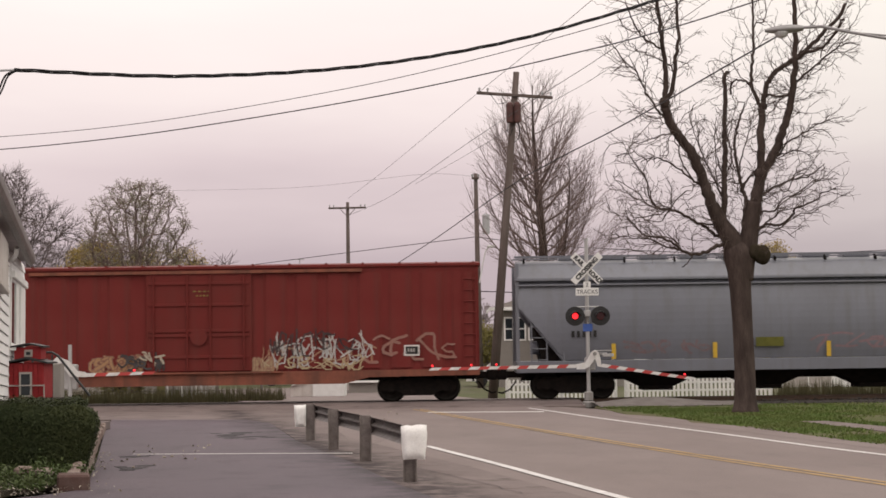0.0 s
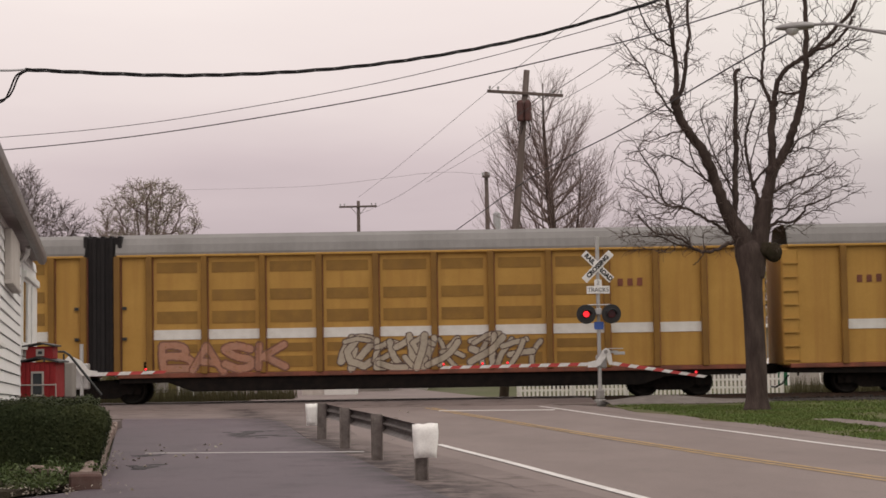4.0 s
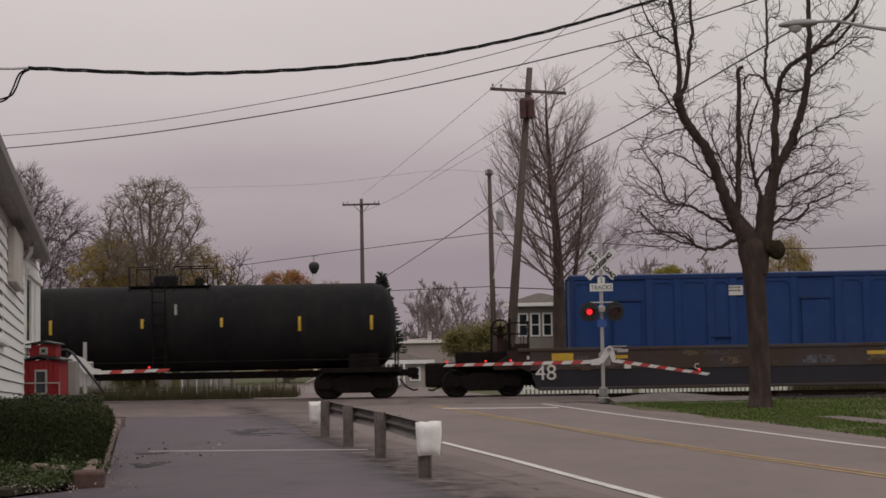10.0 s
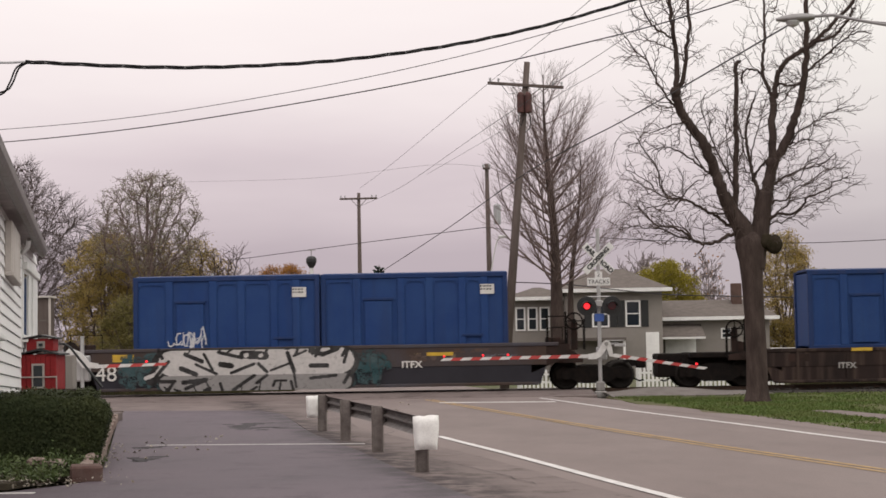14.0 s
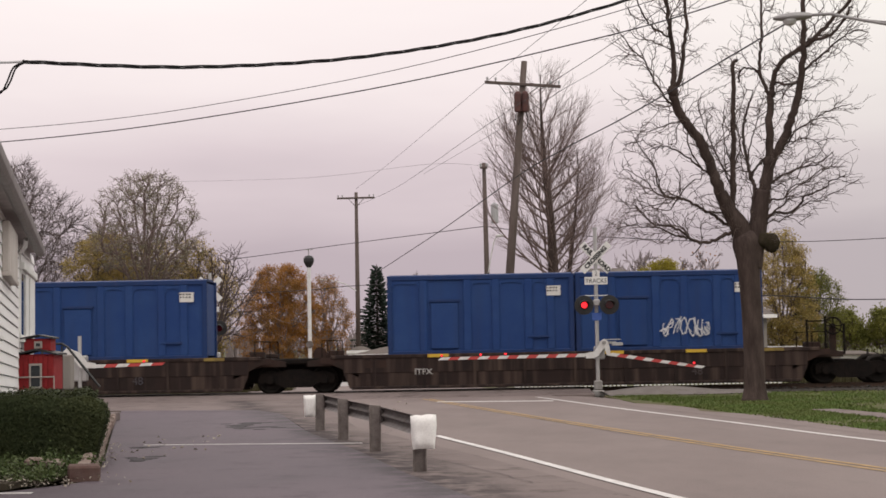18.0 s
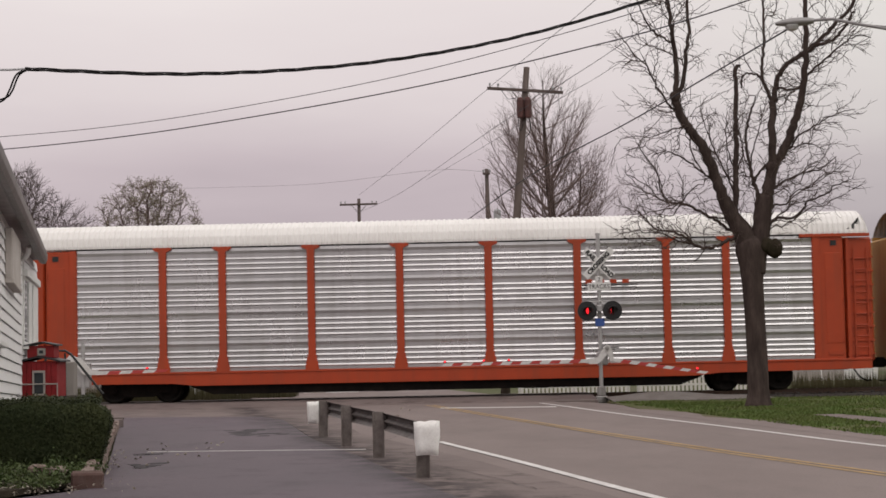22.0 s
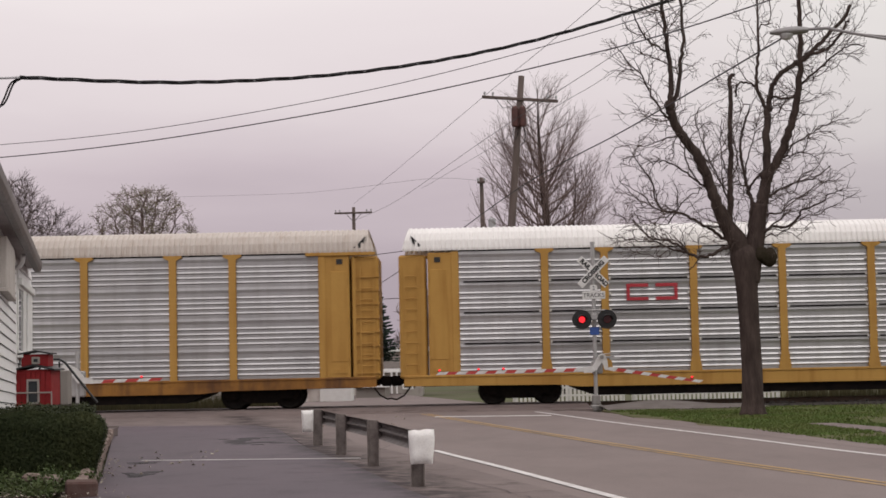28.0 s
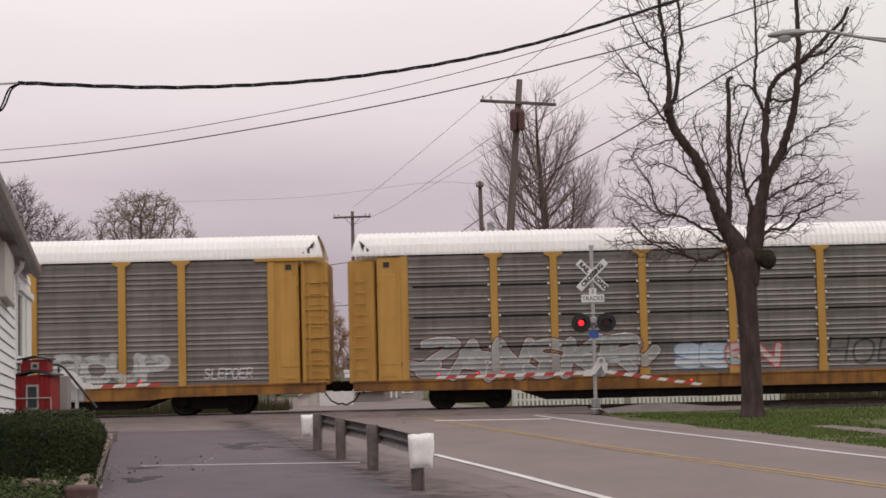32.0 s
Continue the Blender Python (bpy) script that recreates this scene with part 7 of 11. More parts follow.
part("body", Shape().box(0.86, 2.2, 0, 1.6, 0, 0.98, 0.02), M["white"], cab_)
part("lid", Shape().prism([(-0.05, 0.55), (0.02, 0.62), (0.9, 1.02), (2.28, 1.06), (2.28, 0.98), (0.86, 0.94)], -0.08, 1.7, "y"), M["white_metal"], cab_)
part("ramp", Shape().prism([(-0.05, 0.0), (-0.05, 0.55), (0.86, 0.9), (0.86, 0.0)], 0.1, 1.5, "y"), M["cabinet"], cab_)
tan = hip_house(-4.95, -1.45, 88.0, 93.0, 1.35, 1.75, "beige", "shingle", "low tan cottage with white porch columns", 0.25)
window_on(tan, -1.2, -0.65, 0.35, 1.05, 0.0)
window_on(tan, 0.75, 1.3, 0.35, 1.05, 0.0)
for x in (-0.42, -0.2, 0.2, 0.45):
    part("porch_column", Shape().box(x, x + 0.09, -0.5, -0.41, 0, 1.3, 0.01), M["trim"], tan)
part("porch_step", Shape().box(-0.6, 0.7, -0.9, -0.05, 0, 0.16, 0.01), M["apron"], tan)
gw = thing("corrugated_shed", pose(-12.55, 80.0, -0.14), "low grey corrugated shed with pale pipes", "shed")
part("wall", Shape().box(0, 1.95, 0, 2.5, 0, 1.15), M["greige"], gw)
for k in range(9):
    part("pipe", Shape().tube([(0.12 + 0.215 * k, -0.05, 0), (0.12 + 0.215 * k, -0.05, 1.12)], 0.035, 6), M["galv" if k % 3 else "white_metal"], gw)
part("roof", Shape().prism([(-0.1, 1.13), (-0.1, 1.2), (2.05, 1.28), (2.05, 1.21)], -0.15, 2.6, "y"), M["roof_grey"], gw)
hw = thing("house", pose(-18.15, 76.0, -0.14), "brown-grey clad house end with white eave beyond the tracks", "house")
part("wall", Shape().box(-3.5, 0.78, 0, 1.0, 0, 4.10), M["wood_pole"], hw)
part("eave", Shape().box(-3.6, 0.86, -0.12, 1.1, 4.10, 4.18, 0.01), M["cabinet"], hw)
part("corner_board", Shape().box(0.76, 0.84, -0.03, 0.06, 0, 4.1), M["cabinet"], hw)
for z in (2.0, 3.1):
    part("trim_band", Shape().box(-3.5, 0.77, -0.02, 0.01, z, z + 0.07), M["shingle"], hw)
hip_house(-4.3, -3.0, 80.0, 86.0, 0.75, 1.1, "greige", "shingle", "grey-brown house with sash windows across the tracks", 0.2)
hip_house(20.9, 23.6, 118, 124, 2.6, 2.85, "beige", "beige", "low beige shed beyond the tracks", 0.3)
hip_house(-19.5, -15.0, 92, 98, 1.5, 2.2, "beige", "shingle", "low pale shed seen beneath the passing cars", 0.2)
hip_house(-14.2, -12.6, 88, 92, 1.4, 2.0, "leaf_olive", "shingle", "low olive shed seen beneath the passing cars", 0.1)


# ---- picket fence ----
def picket_fence(x0, x1, y, h, gap=0.16):
    f = thing("picket_fence", pose(x0, y, -0.14), "white painted picket fence across the tracks", "fence")
    for z in (0.25, h - 0.25):
        part("fence_rail", Shape().box(0, x1 - x0, 0.02, 0.06, z, z + 0.08, 0.01), M["trim"], f)
    me = Shape().prism([(-0.045, 0.05), (0.045, 0.05), (0.045, h - 0.06), (0, h), (-0.045, h - 0.06)], -0.015, 0.015, "y").mesh("picket", M["trim"])
    k = 0.1
    while k < x1 - x0:
        same("picket", me, f, pose(k, 0, 0))
        k += gap
    for k in (0, (x1 - x0) / 2, x1 - x0):
        part("fence_post", Shape().box(k - 0.06, k + 0.06, 0.03, 0.13, 0, h + 0.05, 0.01), M["white"], f)


picket_fence(2.4, 6.6, 69.0, 0.80)
picket_fence(7.0, 12.6, 69.0, 0.80)
low_row = thing("shed_row", pose(14.2, 85.0, -0.14), "row of low pale sheds with a green door", "shed")
part("wall", Shape().box(0, 5.8, 0, 3, 0, 0.95), M["beige"], low_row)
part("wall_panel", Shape().box(4.2, 5.8, -0.05, 0.0, 0, 0.93), M["white"], low_row, "white painted end wall")
part("door", Shape().box(1.1, 1.55, -0.06, 0.0, 0, 0.9, 0.01), M["shed_green"], low_row, "dark green door")
part("door_frame", Shape().box(1.55, 1.65, -0.06, 0.0, 0, 0.9, 0.01).box(1.0, 1.1, -0.06, 0.0, 0, 0.9, 0.01), M["trim"], low_row)
part("downpipe", Shape().tube([(3.1, -0.06, 0.9), (3.1, -0.06, 0.15), (3.22, -0.1, 0.05)], 0.035, 6), M["trim"], low_row)
part("roof", Shape().prism([(-0.2, 0.93), (-0.2, 1.0), (3.2, 1.12), (3.2, 1.05)], -0.1, 5.9, "x"), M["shingle"], low_row)
for x, y, w_, h_, nm in ((1.2, 100, 4.4, 1.4, "parked_car"), (13.8, 86, 4.4, 1.4, "parked_car")):
    pc = thing(nm, pose(x, y, -0.14), "white parked car half hidden beyond the tracks", "car", "parked cars")
    part("body", Shape().prism([(0, 0.3), (0.05, 0.8), (0.9, 0.92), (1.5, h_), (3.2, h_), (3.9, 0.95), (w_, 0.85), (w_, 0.3)], -0.85, 0.85, "y"), M["white"], pc)
    part("side_window", Shape().prism([(1.15, 0.95), (1.6, h_ - 0.08), (3.1, h_ - 0.08), (3.6, 0.95)], -0.87, 0.87, "y"), M["window"], pc)
    for wx in (0.85, 3.45):
        for wy in (-0.8, 0.8):
            part("wheel", Shape().disc((wx, wy, 0.32), "y", 0.32, 0.2, 14), M["black"], pc)

# ---- trees across the tracks ----
fan_tree(4.45, 82.0, "tall bare maple with a broad fan of fine twigs", [(0.28, 0.0), (0.22, 4.2), (0.15, 7.1), (-0.02, 9.0), (-0.1, 10.0), (-0.2, 12.4), (-0.2, 14.2)], 0.46, 0.17, 74, [(4.8, 2.2, 1.6), (5.9, 2.7, 2.0), (7.2, 3.0, 2.4), (9.0, 3.2, 2.6), (10.9, 3.5, 2.7), (11.6, 3.3, 2.7), (12.5, 2.5, 2.5), (13.7, 1.7, 2.2), (14.7, 1.1, 1.3), (15.3, 0.3, 0.4)], "bark_mid", 31, 0.0048)
fan_tree(5.9, 84.0, "slender bare maple leaning against its taller neighbour", [(-0.5, 0.0), (-0.45, 4.2), (-0.22, 6.3), (-0.02, 7.9), (0.15, 9.9), (0.1, 11.0)], 0.25, 0.26, 52, [(4.8, 0.9, 1.6), (6.9, 1.4, 2.6), (8.5, 1.6, 2.7), (9.8, 1.6, 2.3), (10.8, 1.3, 1.6), (11.6, 0.5, 0.6), (12.0, 0.1, 0.1)], "bark_mid", 32, 0.0052)
crown_tree(-15.9, 92.0, 10.9, 33, "rounded half-bare tree with sparse pale leaves", [(0.46, 0.35), (0.58, 0.9), (0.75, 1.0), (0.9, 0.8), (1.0, 0.35)], 2.95, 4.4, 760, "bark_mid", 0.012, 0.35, 1, 0.24, lift=0.05, twigs=2, twig_len=0.4, leaf="leaf_pale", leaves=15000, leaf_size=0.045, leaders=12, bow=0.5)
crown_tree(-18.6, 95.0, 7.9, 34, "bushy yellow-green tree beside the sheds", [(0.08, 0.5), (0.3, 0.9), (0.6, 1.0), (0.85, 0.75), (1.0, 0.25)], 2.6, 1.3, 420, "bark_far", 0.014, 0.35, 2, 0.16, twigs=1, leaf="leaf_yellow", leaves=36000, leaf_size=0.055, leaders=9)
crown_tree(-13.9, 96.0, 7.6, 134, "yellowing tree thinning into bare twigs", [(0.15, 0.5), (0.4, 0.95), (0.7, 1.0), (0.9, 0.6), (1.0, 0.2)], 2.5, 1.8, 420, "bark_far", 0.014, 0.35, 1, 0.16, twigs=2, leaf="leaf_yellow", leaves=20000, leaf_size=0.055, leaders=8)
crown_tree(-16.3, 89.0, 4.4, 135, "low dark olive-green bush", [(0.05, 0.7), (0.4, 1.0), (0.8, 0.7), (1.0, 0.3)], 1.6, 0.6, 260, "bark_far", 0.014, 0.3, 2, 0.1, twigs=1, leaf="leaf_moss", leaves=22000, leaf_size=0.05)
crown_tree(-16.4, 97.0, 7.6, 137, "olive-yellow tree behind the rounded one", [(0.08, 0.6), (0.4, 1.0), (0.75, 0.9), (1.0, 0.3)], 2.8, 1.2, 380, "bark_far", 0.013, 0.35, 2, 0.14, twigs=1, leaf="leaf_yellow", leaves=34000, leaf_size=0.055)
crown_tree(-12.7, 93.0, 7.0, 35, "crooked bare tree leaning beside the sheds", [(0.3, 0.5), (0.5, 1.0), (0.8, 0.8), (1.0, 0.3)], 2.6, 2.0, 260, "bark_far", 0.013, 0.4, 1, 0.15, twigs=2, twig_len=0.5, lean=0.12)
crown_tree(-26.0, 105.0, 12.9, 36, "broad bare tree with dense twigs", [(0.2, 0.5), (0.4, 1.0), (0.65, 0.95), (0.85, 0.6), (1.0, 0.15)], 5.6, 3.2, 1600, "bark_far", 0.0105, 0.5, 1, 0.3, lift=-0.05, twigs=5, twig_len=0.75, leaders=18, bow=0.7, power=0.38)
crown_tree(-20.9, 110.0, 9.8, 46, "bare tree with drooping twigs", [(0.25, 0.5), (0.45, 1.0), (0.7, 0.9), (1.0, 0.2)], 3.6, 2.6, 520, "bark_far", 0.014, 0.5, 1, 0.2, lift=0.06, twigs=2, twig_len=0.7, droop=0.2)

crown_tree(-10.9, 112.0, 6.9, 38, "rust-orange autumn tree beside the mast", [(0.06, 0.6), (0.3, 0.95), (0.6, 1.0), (0.85, 0.7), (1.0, 0.25)], 2.9, 1.2, 420, "bark_haze", 0.015, 0.4, 2, 0.14, twigs=1, leaf="leaf_orange", leaves=54000, leaf_size=0.05, low=0.4)
crown_tree(-8.2, 114.0, 6.2, 39, "rust-orange autumn tree thinning out", [(0.1, 0.6), (0.4, 1.0), (0.7, 0.9), (1.0, 0.3)], 1.9, 1.4, 260, "bark_haze", 0.015, 0.4, 2, 0.12, twigs=2, leaf="leaf_orange", leaves=11000, leaf_size=0.05, low=0.4)
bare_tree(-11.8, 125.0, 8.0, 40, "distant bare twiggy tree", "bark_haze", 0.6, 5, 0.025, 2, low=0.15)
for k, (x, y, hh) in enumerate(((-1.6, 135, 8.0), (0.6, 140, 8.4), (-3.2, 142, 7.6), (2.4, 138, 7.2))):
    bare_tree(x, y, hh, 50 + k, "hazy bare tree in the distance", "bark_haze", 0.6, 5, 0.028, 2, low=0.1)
for x, hh in ((0.2, 3.4), (1.9, 3.9), (3.4, 3.5)):
    bare_tree(x, 126, hh, int(58 + 10 * x), "low olive-brown bush in the distance", "bark_haze", 0.9, 4, 0.03, 3, "leaf_moss", 3600, 0.12, low=0.05)
crown_tree(13.1, 112.0, 6.75, 41, "rounded mossy yellow-olive bush behind the houses", [(0.05, 0.9), (0.4, 1.0), (0.65, 0.94), (0.85, 0.68), (0.96, 0.35), (1.0, 0.15)], 2.75, 0.9, 520, "bark_far", 0.014, 0.4, 2, 0.14, twigs=1, leaf="leaf_gold", leaves=70000, leaf_size=0.06)
bare_tree(12.0, 120.0, 8.8, 42, "bare tree rising behind the roofs", "bark_haze", 0.7, 5, 0.025, 2, low=0.15)
bare_tree(17.2, 122.0, 9.0, 43, "bare tree with a few orange leaves behind the roofs", "bark_haze", 0.6, 5, 0.025, 2, "leaf_orange", 220, 0.09, low=0.15)
crown_tree(19.2, 104.0, 8.0, 44, "yellow-green leafy tree behind the houses", [(0.1, 0.6), (0.35, 1.0), (0.65, 0.9), (0.88, 0.6), (1.0, 0.2)], 2.3, 1.6, 420, "bark_far", 0.013, 0.4, 1, 0.15, twigs=1, leaf="leaf_yellow", leaves=30000, leaf_size=0.055)
crown_tree(21.6, 106.0, 5.8, 45, "yellow-green tree with thinning leaves", [(0.1, 0.6), (0.4, 1.0), (0.75, 0.8), (1.0, 0.25)], 1.9, 1.2, 300, "bark_far", 0.013, 0.4, 1, 0.12, twigs=1, leaf="leaf_lime", leaves=16000, leaf_size=0.055)
for k, x in enumerate((23.8, 26.0, 28.5)):
    bare_tree(x, 108.0, 3.6, 60 + k, "low green bush beyond the tracks", "bark_far", 0.9, 4, 0.025, 2, "leaf_lime", 6000, 0.085, low=0.06)


def spruce(x, y, h, seed):
    r = random.Random(seed)
    t = thing("spruce", pose(x, y, -0.14), "dark narrow spruce with drooping boughs", "tree")
    part("trunk", Shape().tube([(0, 0, 0), (0, 0, h)], [0.14, 0.02], 7), M["bark_far"], t)
    s = Shape()
    for k in range(230):
        z = h * (0.06 + 0.92 * k / 230)
        L = ((h - z) * 0.30 + 0.14) * r.uniform(0.7, 1.1)
        a = k * 2.4 + r.random()
        d = Vector((math.cos(a), math.sin(a), -0.12))
        for j in range(18):
            u = (j + r.random()) / 18
            p = d * L * u + Vector((0, 0, z + 0.16 * u * u))
            side = Vector((-math.sin(a), math.cos(a), 0)) * r.choice((-1, 1)) * L * 0.42 * (1.15 - u)
            s.add([p, p + side + d * 0.10 + Vector((0, 0, -0.13)), p + side * 0.7 + d * 0.22, p + d * 0.14], [(0, 1, 2, 3)])
    tagged(part("bough_mass", s, M["needle"], t, fix=False), kind="stuff")


spruce(-5.2, 122.0, 7.4, 3)
spruce(27.2, 96.0, 5.6, 4)

# distant wood line, so far off that it never shifts
wood = Shape()
rw = random.Random(9)
for k in range(1500):
    x = rw.uniform(-260, 260)
    y = rw.uniform(330, 380)
    h = rw.uniform(3.0, 6.5)
    for j in range(3):
        a = rw.uniform(-0.5, 0.5)
        wood.tube([(x, y, -0.2), (x + a * h * 0.3, y, h * 0.6), (x + a * h * 0.8, y, h)], [0.35, 0.2, 0.05], 3, False)
# the woods look hazy only through their paled bark colour
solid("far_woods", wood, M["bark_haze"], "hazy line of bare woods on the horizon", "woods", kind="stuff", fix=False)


# weeds and low scrub along the far side of the second track
def scrub_at(r):
    x = r.uniform(-34, -6.2) if r.random() < 0.75 else r.uniform(12.8, 30)
    return x, 67.3 + abs(r.gauss(0, 1.4)), -0.14


solid("trackside_weeds", blades(scrub_at, 16000, 71, 0.25, 0.8, 0.02), M["weed"], "tall brown-olive weeds beyond the second track", "weeds", kind="stuff", fix=False)
posts_ = thing("wire_fence", pose(-30, 70.6, -0.14), "grey post and wire fence behind the weeds", "fence")
for k in range(14):
    part("fence_post", Shape().tube([(1.75 * k, 0, 0), (1.75 * k, 0, 1.25)], 0.05, 7), M["post"], posts_)
for z in (0.5, 0.85, 1.2):
    part("fence_wire", Shape().tube([(0, 0, z), (22.75, 0, z)], 0.012, 4), M["wire"], posts_)

# ---- the train ----
TRACK_Y, RAIL_TOP = TRACK_Y0, 0.12
SPEED, GAIN = 21.268, 0.0095
ROLLING = []


def car_at(name, off, label, category, group=""):
    """A piece of rolling stock whose leading coupling stands at off when the clip starts."""
    ob = thing(name, pose(off, TRACK_Y, RAIL_TOP), label, category, group)
    ROLLING.append((ob, off, 0.0, 0.0))
    return ob


def make_truck_meshes():
    frame_s = Shape()
    for s in (-1, 1):
        y = s * 1.02
        prof = [(-1.25, 0.62), (-0.95, 0.72), (-0.55, 0.70), (-0.35, 0.78), (0.35, 0.78), (0.55, 0.70), (0.95, 0.72), (1.25, 0.62), (1.22, 0.34), (0.75, 0.36), (0.45, 0.20), (-0.45, 0.20), (-0.75, 0.36), (-1.22, 0.34)]
        frame_s.prism(prof, y - 0.09, y + 0.09, "y")
        for k in range(-2, 3):
            frame_s.tube([(k * 0.13, y - s * -0.05, 0.24), (k * 0.13, y - s * -0.05, 0.7)], 0.05, 6)
        for x in (-0.89, 0.89):
            frame_s.disc((x, y + s * 0.12, 0.46), "y", 0.14, 0.1, 10)
    frame_s.box(-0.28, 0.28, -0.95, 0.95, 0.42, 0.80, 0.04)
    frame_s.box(-0.9, 0.9, -0.08, 0.08, 0.44, 0.55)
    wheel_s = Shape()
    wheel_s.lathe((0, 0, 0), [(0.08, -0.09), (0.14, -0.09), (0.15, -0.03), (0.34, -0.02), (0.37, -0.07), (0.455, -0.07), (0.46, 0.05), (0.49, 0.06), (0.49, 0.08), (0.36, 0.08), (0.33, 0.03), (0.14, 0.03), (0.08, 0.08)], 20, "y")
    axle_s = Shape()
    axle_s.tube([(0, -0.66, 0), (0, 0.66, 0)], 0.09, 8)
    return frame_s.mesh("truck", M["under"]), wheel_s.mesh("wheel", M["wheel"], True), axle_s.mesh("axle", M["under"], True)


TRUCK, WHEEL, AXLE = make_truck_meshes()


def truck(car, x):
    t = same("truck", TRUCK, car, pose(x, 0, 0))
    for dx in (-0.89, 0.89):
        same("axle", AXLE, t, pose(dx, 0, 0.46))
        same("wheel", WHEEL, t, pose(dx, -0.735, 0.46))
        same("wheel", WHEEL, t, pose(dx, 0.735, 0.46, 0, 0, 180))


def make_coupler_mesh():
    s = Shape()
    s.box(0.0, 0.75, -0.10, 0.10, 0.72, 0.94, 0.02)
    s.box(-0.12, 0.22, -0.16, 0.16, 0.66, 1.0, 0.04)
    s.tube([(0.5, -0.45, 0.62), (0.3, -0.5, 0.35), (0.05, -0.5, 0.22), (-0.1, -0.5, 0.25)], 0.03, 6)
    s.box(0.6, 0.68, -1.3, 1.3, 0.84, 0.92)
    s.box(0.62, 0.68, -1.36, -1.3, 0.6, 1.1)
    return s.mesh("coupler", M["under"])


COUPLER = make_coupler_mesh()


def couplers(car, length):
    same("coupler", COUPLER, car, pose(0.12, 0, 0))
    same("coupler", COUPLER, car, pose(length - 0.12, 0, 0, 0, 0, 180))


def ladder(x, y, z0, z1, wide=0.42, step=0.36, axis="x"):
    s = Shape()
    n = int((z1 - z0) / step)
    for k in range(n + 1):
        z = z0 + k * step
        if axis == "x":
            s.tube([(x - wide / 2, y, z), (x + wide / 2, y, z)], 0.016, 5)
        else:
            s.tube([(x, y - wide / 2, z), (x, y + wide / 2, z)], 0.016, 5)
    for e in (-wide / 2, wide / 2):
        p = (x + e, y) if axis == "x" else (x, y + e)
        s.box(p[0] - 0.02, p[0] + 0.02, p[1] - 0.02, p[1] + 0.02, z0 - 0.1, z1 + 0.1)
    return s


def bars(car, x0, x1, z0, z1, y, material, n=6, seed=0, name="marking"):
    """Unreadable stencilling: a row of plain bars."""
    r = random.Random(seed)
    w = (x1 - x0) / n
    for k in range(n):
        part(name, Shape().box(x0 + k * w, x0 + (k + (0.55 if n > 2 else 0.72)) * w, y - 0.003, y, z0, z1 - r.random() * 0.1 * (z1 - z0)), material, car)


def plate(car, x0, x1, z0, z1, y, material, name="placard", label=""):
    return part(name, Shape().box(x0, x1, y - 0.006, y, z0, z1), material, car, label)


# ---- spray paint on the cars: coats that lie on ribs, posts and sills ----
SURFACE, COATS = {}, {}


def strokes_mask(gx, gz, pts, r):
    """The cells of a grid within r of a line of points."""
    hit = np.zeros(gx.shape, bool)
    for (ax, az), (bx, bz) in zip(pts, pts[1:]):
        dx, dz = bx - ax, bz - az
        q = dx * dx + dz * dz + 1e-9
        u = np.clip(((gx - ax) * dx + (gz - az) * dz) / q, 0, 1)
        hit |= (gx - ax - u * dx) ** 2 + (gz - az - u * dz) ** 2 < r * r
    return hit


